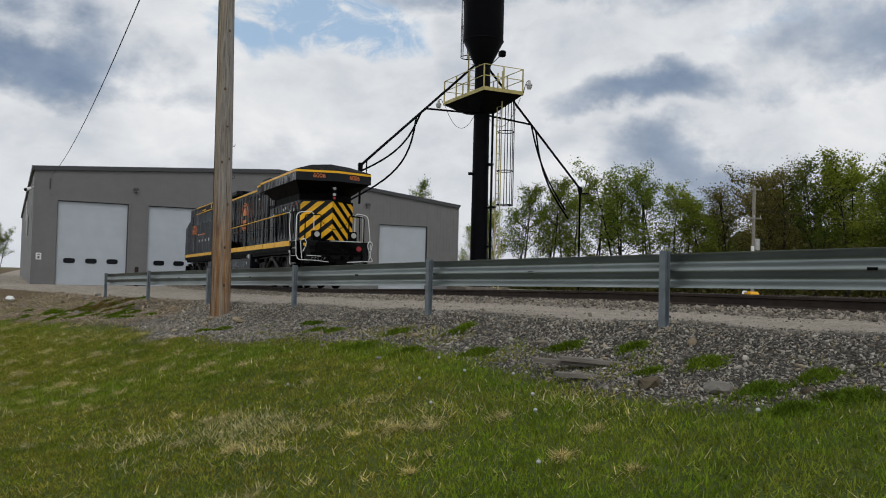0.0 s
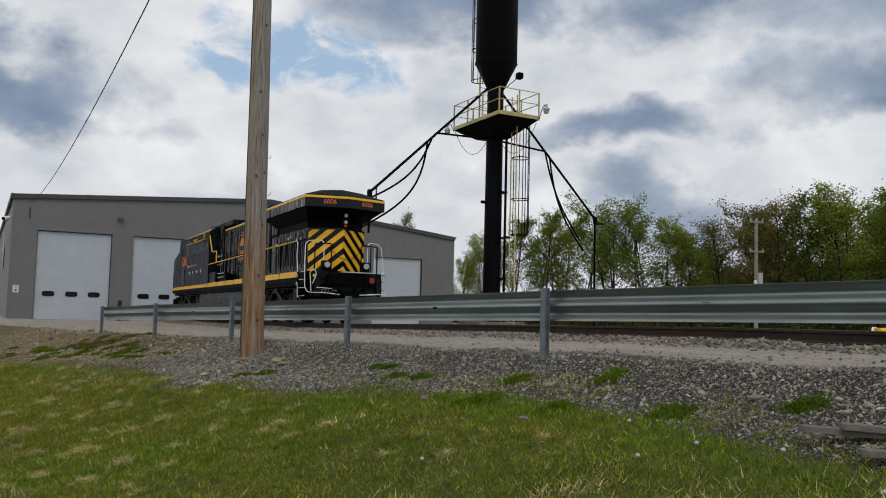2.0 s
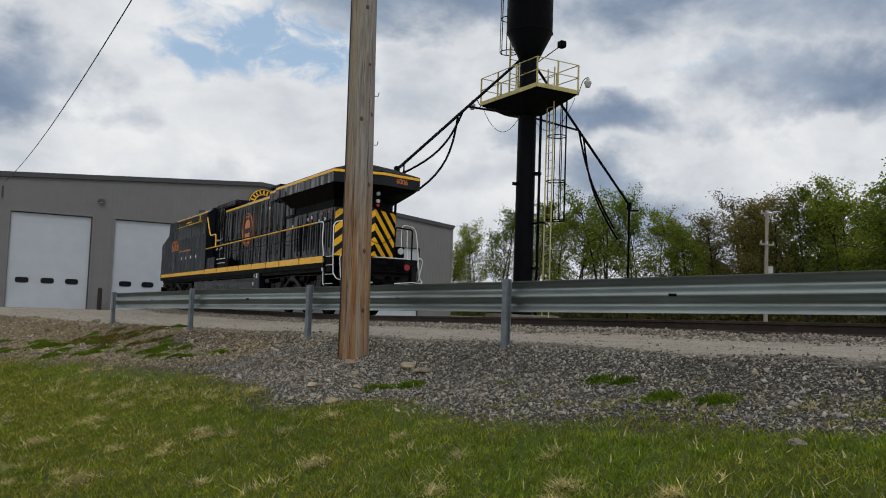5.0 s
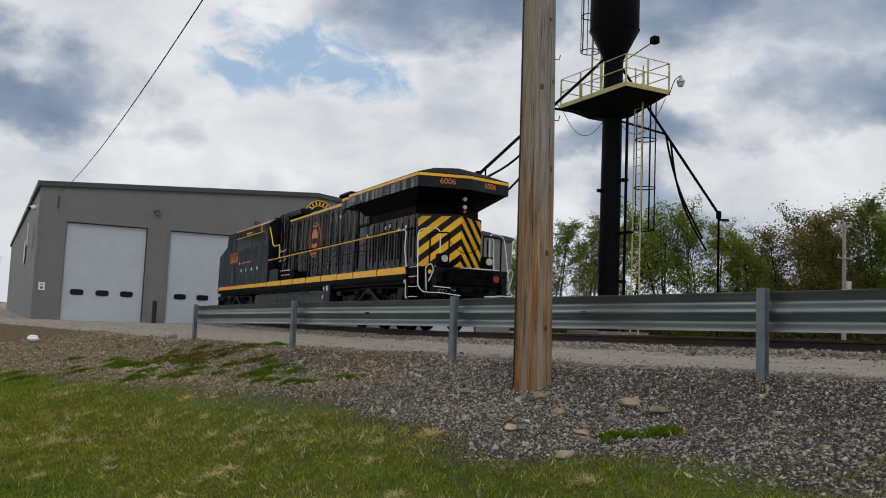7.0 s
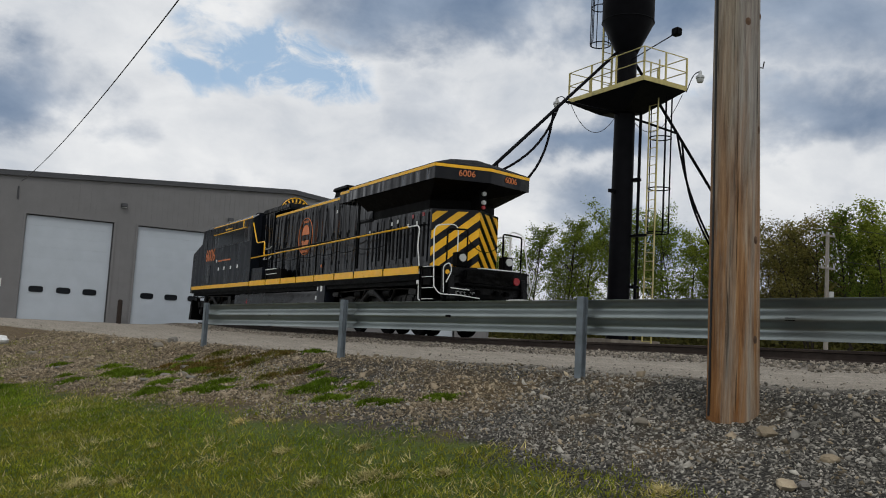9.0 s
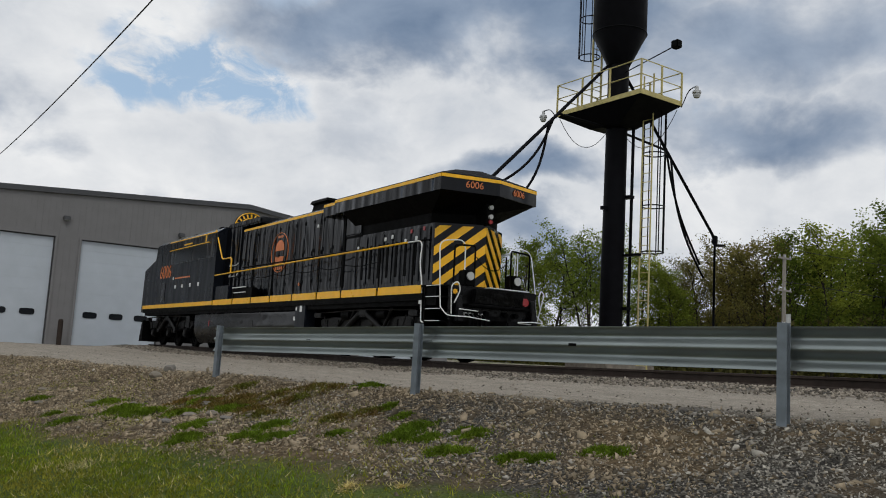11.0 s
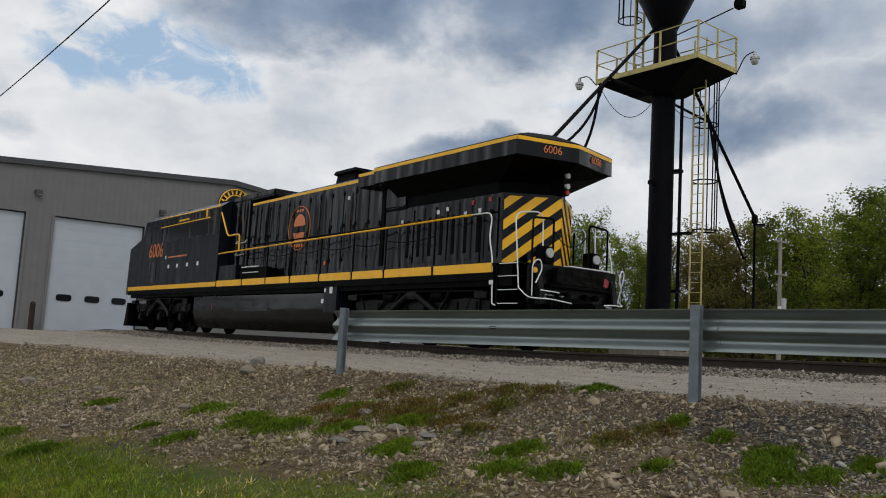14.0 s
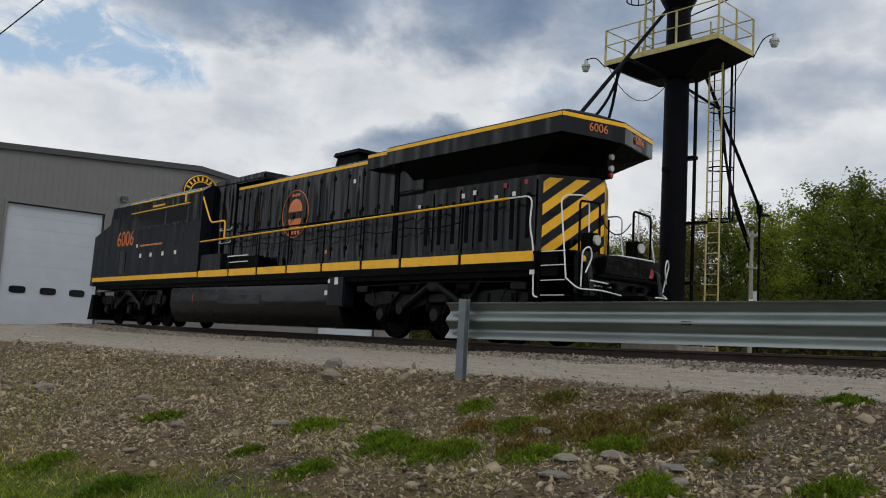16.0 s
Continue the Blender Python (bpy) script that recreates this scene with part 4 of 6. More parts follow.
# ---- the locomotive ----
def build_locomotive():
    loco = thing("diesel_locomotive", (TRACK_X, 30.0, 1.05), "black diesel locomotive with yellow stripes and a rear chevron", "locomotive", rx=-0.545)
    W, HW = 1.485, 1.06
    FRONT, REAR = 23.6, -0.72

    def P(name, shape, mat, parent=loco, label="", **kw):
        return part(name, shape, mat, parent, label, **kw)

    # frame and the yellow sill
    P("underframe", Shape().box((-W + 0.05, -0.4, 1.30), (W - 0.05, FRONT - 0.3, 1.72)), GRIME)
    P("walkway_deck", Shape().box((-W, 0.05, 1.72), (W, 14.4, 1.78)), GRIME)
    ys = [0.12, 2.2, 4.16, 5.64, 7.32, 9.0, 10.59, 12.27, 14.3]
    for sx in (-1, 1):
        for a, b in zip(ys, ys[1:]):
            P("sill_stripe", Shape().box((sx * W - 0.012, a + 0.05, 1.585), (sx * W + 0.012, b - 0.05, 1.785)), YELLOW, label="yellow sill panel")
        P("sill_stripe", Shape().box((sx * (W + 0.012) - 0.012, 14.33, 1.60), (sx * (W + 0.012) + 0.012, FRONT - 0.02, 1.76)), YELLOW, label="yellow stripe along the cab")
        P("side_sill", Shape().box((sx * (W - 0.02) - 0.03, 0.1, 1.42), (sx * (W - 0.02) + 0.02, FRONT - 0.1, 1.584)), GRIME)

    # long hood with a crowned roof and a pointed rear end
    yh0, yh1, vh = 0.36, 12.85, 0.70
    prof = [(-HW, 1.78), (HW, 1.78), (HW, 4.30), (HW - 0.12, 4.45), (0.5, 4.56), (-0.5, 4.56), (-HW + 0.12, 4.45), (-HW, 4.30)]
    rings = [[(x, y, z) for x, z in prof] for y in (4.3, yh1)]
    hood = P("long_hood", Shape().loft(rings), BLACK, label="glossy black engine hood")
    s = Shape().add([(-HW, yh0, 1.78), (0, yh0 - vh, 1.78), (HW, yh0, 1.78), (HW, 4.3, 1.78), (-HW, 4.3, 1.78), (-HW, yh0, 3.36), (0, yh0 - vh, 3.36), (HW, yh0, 3.36), (HW, 4.3, 3.36), (-HW, 4.3, 3.36)],
                    [(4, 3, 2, 1, 0), (5, 6, 7, 8, 9), (0, 1, 6, 5), (1, 2, 7, 6), (2, 3, 8, 7), (3, 4, 9, 8), (4, 0, 5, 9)])
    rear = P("rear_hood", s, BLACK)
    # chevrons on the two rear faces
    for sx in (-1, 1):
        a, b = Vector((sx * (HW - 0.01), yh0 - 0.006, 0)), Vector((0, yh0 - vh - 0.006, 0))
        out = Vector((-sx * (b.y - a.y), sx * (b.x - a.x), 0)).normalized()
        if out.y > 0:
            out = -out
        for i in range(-3, 4):
            z0 = 1.66 + i * 0.44
            # the stripe rises towards the middle, clipped to the panel
            lo, hi = 1.84, 3.30
            pts = [(0.0, z0), (1.0, z0 + 1.0), (1.0, z0 + 1.0 + 0.225), (0.0, z0 + 0.225)]

            def clip(poly, lim, above):
                res = []
                for p, q in zip(poly, poly[1:] + poly[:1]):
                    pin, qin = (p[1] >= lim) == above or p[1] == lim, (q[1] >= lim) == above or q[1] == lim
                    if pin:
                        res.append(p)
                    if pin != qin:
                        f = (lim - p[1]) / (q[1] - p[1])
                        res.append((p[0] + f * (q[0] - p[0]), lim))
                return res

            poly = clip(clip(pts, lo, True), hi, False)
            if len(poly) < 3:
                continue
            n = len(poly)
            f = [a.lerp(b, t) + Vector((0, 0, z)) + out * 0.003 for t, z in poly]
            g = [q + out * 0.006 for q in f]
            P("chevron_stripe", Shape().add(f + g, [tuple(range(n - 1, -1, -1)), tuple(range(n, 2 * n))] + [(j, (j + 1) % n, n + (j + 1) % n, n + j) for j in range(n)]), YELLOW, rear, "yellow warning chevron stripe")
    # the flared radiator housing over the rear
    ry0, ry1, vr = -0.44, 4.86, 0.36
    lo, hi, rg = 4.02, 4.43, 4.74
    plan = [(-W, ry0), (0, ry0 - vr), (W, ry0), (W, ry1), (-W, ry1)]
    s = Shape().add([(x, y, lo) for x, y in plan] + [(x, y, hi) for x, y in plan] + [(0, ry0 - vr + 0.75, rg), (0, ry1, rg), (-0.75, ry0 + 0.45, rg - 0.06), (0.75, ry0 + 0.45, rg - 0.06), (-0.75, ry1, rg - 0.06), (0.75, ry1, rg - 0.06)],
                    [(0, 1, 6, 5), (1, 2, 7, 6), (2, 3, 8, 7), (4, 0, 5, 9), (3, 4, 9, 14, 11, 15, 8), (5, 6, 10, 12), (6, 7, 13, 10), (7, 8, 15, 13), (9, 5, 12, 14), (12, 10, 11, 14), (10, 13, 15, 11), (4, 3, 2, 1, 0)])
    rad = P("radiator_housing", s, BLACK, label="wide flared black radiator housing")
    up = 0.005
    P("radiator_roof", Shape().add([(x, y, hi + up) for x, y in plan] + [(0, ry0 - vr + 0.75, rg + up), (0, ry1, rg + up), (-0.75, ry0 + 0.45, rg - 0.06 + up), (0.75, ry0 + 0.45, rg - 0.06 + up), (-0.75, ry1, rg - 0.06 + up), (0.75, ry1, rg - 0.06 + up)],
                                   [(0, 1, 5, 7), (1, 2, 8, 5), (2, 3, 10, 8), (4, 0, 7, 9), (7, 5, 6, 9), (5, 8, 10, 6)]), GRIME, rad)
    # the dark flare under it
    top = [(-W + 0.04, ry0 + 0.04), (0, ry0 - vr + 0.05), (W - 0.04, ry0 + 0.04), (W - 0.04, ry1 - 0.4), (-W + 0.04, ry1 - 0.4)]
    bot = [(-HW + 0.02, 0.55), (0, -0.15), (HW - 0.02, 0.55), (HW - 0.02, ry1 - 0.55), (-HW + 0.02, ry1 - 0.55)]
    P("radiator_flare", Shape().loft([[(x, y, 3.361) for x, y in bot], [(x, y, 3.62) for x, y in bot], [(x, y, lo - 0.002) for x, y in top]]), GRIME, rad)
    for sx in (-1, 1):
        P("housing_stripe", Shape().box((sx * W - 0.008, ry0 + 0.01, hi - 0.10), (sx * W + 0.008, ry1, hi - 0.02)), YELLOW, rad)
        P("hood_stripe", Shape().box((sx * HW - 0.008, 5.7, 4.29), (sx * HW + 0.008, yh1 - 0.1, 4.37)), YELLOW, hood)
        P("hood_step", Shape().box((sx * 1.2 - 0.22, ry1 + 0.01, 4.02), (sx * 1.2 + 0.22, 5.7, 4.40)), BLACK, rad)
        P("step_stripe", Shape().box((sx * 1.42 - 0.008, ry1 + 0.02, 4.30), (sx * 1.42 + 0.008, 5.68, 4.38)), YELLOW, rad)
        a, b = Vector((sx * W, ry0 - 0.009, hi - 0.10)), Vector((0, ry0 - vr - 0.009, hi - 0.10))
        up = Vector((0, 0, 0.08))
        back = Vector((0, 0.02, 0))
        P("rear_stripe", Shape().add([a, b, b + up, a + up, a + back, b + back, b + up + back, a + up + back], [(0, 1, 2, 3), (7, 6, 5, 4), (0, 4, 5, 1), (1, 5, 6, 2), (2, 6, 7, 3), (3, 7, 4, 0)]), YELLOW, rad)
        mid = a.lerp(b, 0.56 if sx < 0 else 0.5) + Vector((0, 0, -0.13))
        lettering("digit", "6006", 0.235, ORANGE, rad, Matrix.Translation((mid.x, mid.y - 0.004, mid.z)) @ Matrix.Rotation(math.atan2(vr, W) * (1 if sx > 0 else -1), 4, "Z") @ pose(0, 0, 0, 90), label="orange painted digit")
    P("roof_cap", Shape().box((-0.45, 2.9, rg + 0.001), (0.45, 4.6, rg + 0.08)), GRIME, rad, bevel=0.02)
    # small sign-like fittings on the rear face
    P("class_light", Shape().cyl((0.0, -0.46, 3.55), (0.0, -0.52, 3.55), 0.06, n=14), LAMPGLASS, rear, smooth=True)
    P("class_light", Shape().cyl((0.0, -0.46, 3.78), (0.0, -0.52, 3.78), 0.06, n=14), LAMPGLASS, rear, smooth=True)
    P("red_class_light", Shape().cyl((0.0, -0.46, 3.42), (0.0, -0.51, 3.42), 0.05, n=12), RED, rear, smooth=True)
    P("light_housing", Shape().box((-0.12, -0.46, 3.365), (0.12, 0.1, 3.98)), GRIME, rear, bevel=0.02)

    # doors along the hood, both sides
    rng = random.Random(3)
    for sx in (-1, 1):
        y = 5.0
        while y < 12.3:
            w = 0.62
            P("hood_door", Shape().box((sx * HW - 0.02, y + 0.006, 1.95), (sx * HW + 0.02, y + w - 0.006, 4.2)), BLACK, hood, bevel=0.012)
            for zz in (2.15, 3.1, 4.0):
                P("hinge", Shape().box((sx * (HW + 0.02) - 0.014, y + w - 0.045, zz), (sx * (HW + 0.02) + 0.014, y + w + 0.045, zz + 0.11)), GRIME, hood)
            P("latch", Shape().box((sx * (HW + 0.022) - 0.012, y + 0.06, 3.0), (sx * (HW + 0.022) + 0.012, y + 0.10, 3.14)), GRIME, hood)
            y += w + 0.02
        y = 0.5
        while y < 4.0:
            P("filter_door", Shape().box((sx * HW - 0.02, y, 1.95), (sx * HW + 0.025, y + 0.34, 3.28)), BLACK, rear, bevel=0.01)
            y += 0.44
        P("side_pipe", Shape().tube([(sx * (HW + 0.05), 0.6, 2.95), (sx * (HW + 0.05), 12.5, 2.95)], 0.02), GRIME, hood)
        # the gap before the radiator bay, its ledge and the corner panel
        P("bay_gap", Shape().box((sx * HW - 0.03, 4.86, 1.95), (sx * HW + 0.03, 4.965, 4.0)), GRIME, hood)
        P("corner_panel", Shape().box((sx * HW - 0.02, 3.95, 3.42), (sx * HW + 0.045, 4.84, 3.98)), BLACK, hood, bevel=0.02)
        P("panel_ledge", Shape().box((sx * HW - 0.02, 3.9, 3.33), (sx * HW + 0.12, 4.86, 3.40)), GRIME, hood, bevel=0.01)
        P("panel_tag", Shape().box((sx * (HW + 0.048) - 0.004, 4.1, 3.80), (sx * (HW + 0.048) + 0.004, 4.2, 3.93)), YELLOW, hood)
        for yy in np.arange(0.66, 3.9, 0.44):
            P("filter_slot", Shape().box((sx * (HW + 0.026) - 0.004, yy, 2.10), (sx * (HW + 0.026) + 0.004, yy + 0.1, 3.02)), GRIME, rear)
        # warning labels
        for yy, zz, mat in ((1.05, 2.98, WHITE), (1.55, 2.95, WHITE), (0.72, 3.2, RED), (1.3, 3.18, RED), (2.2, 3.12, WHITE), (2.55, 3.08, WHITE), (4.0, 2.95, WHITE), (6.6, 3.85, WHITE), (7.7, 2.1, ORANGE)):
            P("warning_label", Shape().box((sx * (HW + 0.028) - 0.003, yy, zz), (sx * (HW + 0.028) + 0.003, yy + 0.10, zz + 0.10)), mat, hood)
    # round emblem: plain shapes only
    for sx in (-1, 1):
        x = sx * (HW + 0.03)
        cy, cz = 9.38, 3.28
        ring = Shape()
        n = 40
        ro = [(0.66 * math.cos(2 * math.pi * i / n), 0.66 * math.sin(2 * math.pi * i / n)) for i in range(n)]
        ring.tube([(x, cy + a, cz + b) for a, b in ro], 0.013, 5, True)
        badge = P("emblem_ring", ring, ORANGE, hood, "thin orange emblem ring")
        dome = [(cy + 0.35 * math.cos(t), cz + 0.06 + 0.36 * math.sin(t)) for t in np.linspace(0, math.pi, 15)]
        P("emblem_dome", Shape().prism(dome, x - 0.004, x + 0.004, "x"), ORANGE, badge)
        bowl = [(cy - 0.35, cz - 0.14), (cy + 0.35, cz - 0.14), (cy + 0.25, cz - 0.40), (cy - 0.25, cz - 0.40)]
        P("emblem_base", Shape().prism(bowl, x - 0.004, x + 0.004, "x"), ORANGE, badge)
        for k in range(3):
            P("emblem_bar", Shape().box((x - 0.004, cy - 0.2 + 0.15 * k, cz + 0.49), (x + 0.004, cy - 0.1 + 0.15 * k, cz + 0.57)), ORANGE, badge)
        for k in range(4):
            P("emblem_bar", Shape().box((x - 0.004, cy - 0.27 + 0.15 * k, cz - 0.58), (x + 0.004, cy - 0.17 + 0.15 * k, cz - 0.48)), ORANGE, badge)
    # exhaust stack and roof gear
    P("exhaust_outlet", Shape().loft([[(x * k, 8.0 + y * k, z) for x, y in ((-0.45, -0.55), (0.45, -0.55), (0.45, 0.55), (-0.45, 0.55))] for k, z in ((1.0, 4.55), (0.9, 4.85), (1.08, 4.9), (1.0, 5.0))]), GRIME, hood)
    for yy in (9.2, 9.7):
        P("horn", Shape().cyl((0.25, yy, 4.55), (0.25, yy, 4.75), 0.12, 0.08, n=10), GRIME, hood)

    # equipment between hood and cab, then the wide cab
    P("equipment_cabinet", Shape().prism([(12.86, 1.78), (14.4, 1.78), (14.4, 4.5), (12.86, 4.5)], -HW - 0.05, HW + 0.05, "x"), BLACK)
    P("air_intake", Shape().box((-1.1, 11.2, 4.5), (1.1, 14.3, 4.72)), BLACK, bevel=0.05)
    cabpoly = [(14.35, 1.45), (FRONT + 0.25, 1.45), (FRONT + 0.12, 3.40), (22.15, 3.80), (21.95, 4.64), (14.35, 4.60)]
    s = Shape()
    rings = []
    for x, inset in ((-W, 0.22), (-W + 0.3, 0.0), (W - 0.3, 0.0), (W, 0.22)):
        rings.append([(x, y, z - (inset if z > 4 else 0)) for y, z in cabpoly])
    cab = P("cab", s.loft(rings), NAVY, label="blue-black wide cab with a sloping nose")
    for sx in (-1, 1):
        x = sx * (W + 0.004)
        P("upper_band", Shape().box((x - 0.006, 14.5, 3.44), (x + 0.006, 20.1, 4.36)), BLACK, cab)
        for a, b in ((15.4, 17.0), (17.15, 19.2), (21.2, 21.75)):
            win = P("cab_window", Shape().box((x - 0.014, a, 3.50), (x + 0.014, b, 4.00)), GLASS, cab, "dark cab side window")
        P("drip_rail", Shape().box((x - 0.03, 15.2, 4.05), (x + 0.03, 20.1, 4.085)), YELLOW, cab)
        P("cab_door", Shape().box((x - 0.012, 20.35, 1.86), (x + 0.012, 21.1, 2.72)), BLACK, cab, bevel=0.01)
        lettering("digit", "6006", 0.80, ORANGE, cab, Matrix.Translation((sx * (W + 0.008), 20.5, 3.14)) @ pose(0, 0, 0, 90, 0, -90 if sx < 0 else 90), label="orange painted digit")
        P("lettering_bar", Shape().box((x - 0.004, 17.2, 2.80), (x + 0.004, 19.1, 2.86)), ORANGE, cab)
        P("small_mark", Shape().box((x - 0.004, 19.3, 2.78), (x + 0.004, 19.42, 2.9)), WHITE, cab)
        for yy in (16.0, 17.0, 18.0, 18.9):
            P("white_mark", Shape().box((x - 0.004, yy, 2.40), (x + 0.004, yy + 0.17, 2.54)), WHITE, cab)
        for yy in (22.6,):
            P("white_mark", Shape().box((x - 0.004, yy, 1.47), (x + 0.004, yy + 0.16, 1.58)), WHITE, cab)
    P("windshield", Shape().add([(-1.15, 21.99, 4.52), (1.15, 21.99, 4.52), (1.15, 22.15, 3.88), (-1.15, 22.15, 3.88), (-1.15, 22.02, 4.52), (1.15, 22.02, 4.52), (1.15, 22.18, 3.88), (-1.15, 22.18, 3.88)], [(3, 2, 1, 0), (4, 5, 6, 7), (0, 1, 5, 4), (1, 2, 6, 5), (2, 3, 7, 6), (3, 0, 4, 7)]), GLASS, cab)
    for sx in (-1, 1):
        P("roof_edge_stripe", Shape().tube([(sx * (W - 0.02), 14.5, 4.40), (sx * (W - 0.02), 20.2, 4.43)], 0.03), YELLOW, cab)
        P("roof_bracket", Shape().box((sx * (W - 0.0) - 0.02, 17.2, 4.16), (sx * W + 0.02, 18.2, 4.22)), YELLOW, cab)
        P("roof_bracket", Shape().box((sx * (W - 0.0) - 0.02, 15.5, 4.12), (sx * W + 0.02, 15.62, 4.38)), YELLOW, cab)
        P("nose_rail", Shape().tube(round_path([(sx * 1.35, FRONT + 0.25, 1.3), (sx * 1.35, FRONT + 0.5, 1.6), (sx * 1.35, FRONT + 0.5, 2.6), (sx * 1.3, FRONT + 0.2, 2.7)], 0.2), 0.02), WHITE)
    for yy, hh in ((15.5, 0.16), (17.5, 0.10), (18.6, 0.14)):
        P("roof_gear", Shape().box((-0.9, yy, 4.63), (-0.5, yy + 0.5, 4.63 + hh)), GRIME, cab, bevel=0.03)
    P("plow", Shape().prism([(FRONT - 0.2, 0.15), (FRONT + 0.30, 0.12), (FRONT + 0.18, 0.5), (FRONT + 0.02, 1.1), (FRONT - 0.2, 1.1)], -1.45, 1.45, "x"), GRIME)
    P("coupler", Shape().box((-0.2, FRONT, 0.72), (0.2, FRONT + 0.8, 1.0)), GRIME, bevel=0.04)

    # cab-side steps, grab irons and the equipment box on the walkway
    for sx in (-1, 1):
        x = sx * (W - 0.03)
        P("grab_iron", Shape().tube(round_path([(x, 14.6, 4.48), (x, 13.7, 3.30), (x, 12.75, 3.30), (x, 12.75, 2.75)], 0.15), 0.028), YELLOW)
        P("walkway_box", Shape().box((x - 0.25 if sx > 0 else x + 0.05, 10.7, 1.79), (x - 0.05 if sx > 0 else x + 0.25, 12.6, 2.15)), GRIME, bevel=0.02)
        P("box_edge", Shape().box((x - 0.02, 11.2, 2.16), (x + 0.02, 12.4, 2.19)), WHITE)
        P("battery_box", Shape().box((x - 0.3 if sx > 0 else x + 0.02, 12.9, 1.79), (x - 0.02 if sx > 0 else x + 0.3, 14.3, 2.3)), NAVY, bevel=0.02)
        for zz in (2.75, 3.15):
            P("pipe_loop", Shape().tube(round_path([(sx * 1.13, 12.9, zz), (sx * 1.2, 12.9, zz - 0.1), (sx * 1.2, 13.6, zz - 0.1), (sx * 1.13, 13.6, zz)], 0.06), 0.02), LAMPGREY)
        # handrail, stanchions
        P("hand_rail", Shape().tube(round_path([(x, 14.75, 2.72), (x, 0.9, 2.86)], 0.1), 0.024), YELLOW, label="yellow walkway handrail")
        for y in ys[1:-1] + [0.62]:
            P("stanchion", Shape().cyl((x, y, 1.45), (x, y, 2.80), 0.022, n=8), GRIME)
        for a, b in zip(ys[1:], ys[2:-1]):
            P("slack_cable", Shape().tube([(x - sx * 0.04, a + (b - a) * t, 2.50 - 0.30 * t * (1 - t)) for t in np.linspace(0, 1, 8)], 0.013, 5), GRIME)
        P("box_edge", Shape().box((x - 0.02, 11.2, 1.98), (x + 0.02, 12.3, 2.005)), WHITE)
        P("step_rail", Shape().tube(round_path([(x, 0.9, 2.86), (x, 0.25, 2.86), (x - sx * -0.02, 0.30, 2.3), (x, 0.20, 1.9), (x, 0.16, 0.92), (x, 0.05, 0.90)], 0.2), 0.017), WHITE, label="white step handrail")
        P("step_rail", Shape().tube(round_path([(x, -0.62, 1.25), (x, -0.55, 1.9), (x - sx * 0.05, -0.40, 2.82), (x - sx * 0.65, -0.60, 2.88), (x - sx * 0.65, -0.62, 1.8)], 0.2), 0.016), WHITE)
        P("cut_lever", Shape().tube(round_path([(x, -0.62, 1.25), (x, -0.9, 1.05), (x - sx * 0.5, -1.05, 1.05), (x - sx * 1.1, -1.05, 1.0)], 0.12), 0.014), WHITE)
        P("grab_loop", Shape().tube(round_path([(x - sx * 0.15, -0.85, 1.1), (x - sx * 0.05, -0.95, 1.75), (x - sx * 0.2, -1.0, 1.85), (x - sx * 0.28, -1.0, 1.65), (x - sx * 0.15, -0.95, 1.35)], 0.1), 0.015), WHITE)
        st = P("step_well", Shape().box((min(sx * 0.85, x), 0.02, 0.9), (max(sx * 0.85, x), 0.07, 1.78)).box((min(sx * 0.80, sx * 0.85), -0.72, 0.9), (max(sx * 0.80, sx * 0.85), 0.07, 1.78)), GRIME)
        for z in (0.92, 1.20, 1.48, 1.74):
            P("step_tread", Shape().box((min(sx * 0.86, x), -0.66, z), (max(sx * 0.86, x), 0.02, z + 0.025)), GRIME, st)
            P("step_edge", Shape().box((x - 0.012, -0.60, z + 0.008), (x + 0.012, -0.02, z + 0.024)), WHITE, st)
        P("label_plate", Shape().box((x - 0.006 + sx * 0.03, 0.12, 1.33), (x + 0.006 + sx * 0.03, 0.24, 1.5)), WHITE)
        # rear platform lights and end railing
        P("platform_light", Shape().box((sx * 0.72 - 0.14, -0.72, 1.80), (sx * 0.72 + 0.14, -0.45, 2.16)), GRIME, bevel=0.02)
        P("light_lens", Shape().cyl((sx * 0.72, -0.715, 2.02), (sx * 0.72, -0.76, 2.02), 0.10, n=16), LAMPGLASS, smooth=True)
        P("end_rail", Shape().tube(round_path([(sx * 1.15, -0.66, 1.78), (sx * 1.15, -0.66, 2.72), (sx * 0.55, -0.66, 2.76), (sx * 0.55, -0.66, 1.78)], 0.08), 0.024), GRIME)
    P("end_plate", Shape().prism([(-1.05, 0.62), (1.05, 0.62), (1.30, 1.0), (1.30, 1.77), (-1.30, 1.77), (-1.30, 1.0)], -0.80, -0.66, "y"), ENDBLACK, label="black rear end plate", bevel=0.025)
    P("end_step", Shape().box((-0.95, -1.0, 1.30), (0.95, -0.801, 1.36)), GRIME, bevel=0.02)
    P("anticlimber", Shape().prism([(-0.93, 1.36), (-0.801, 1.28), (-0.801, 1.70), (-1.0, 1.72)], -0.75, 0.75, "x"), ENDBLACK, bevel=0.03)
    for k in (-0.62, -0.3, 0.28, 0.6):
        P("hose_socket", Shape().cyl((k, -0.80, 1.18), (k, -0.9, 1.16), 0.06, n=12), GRIME, smooth=True)
    for k in (-1.12, 1.12):
        P("corner_bracket", Shape().prism([(-0.98, 0.95), (-0.801, 0.9), (-0.801, 1.6), (-0.88, 1.55)], k - 0.09, k + 0.09, "x"), ENDBLACK, bevel=0.02)
    P("grab_bar", Shape().tube(round_path([(0.55, -0.81, 1.0), (0.55, -0.92, 1.0), (1.15, -0.92, 1.0), (1.15, -0.81, 1.0)], 0.05), 0.014), LAMPGREY)
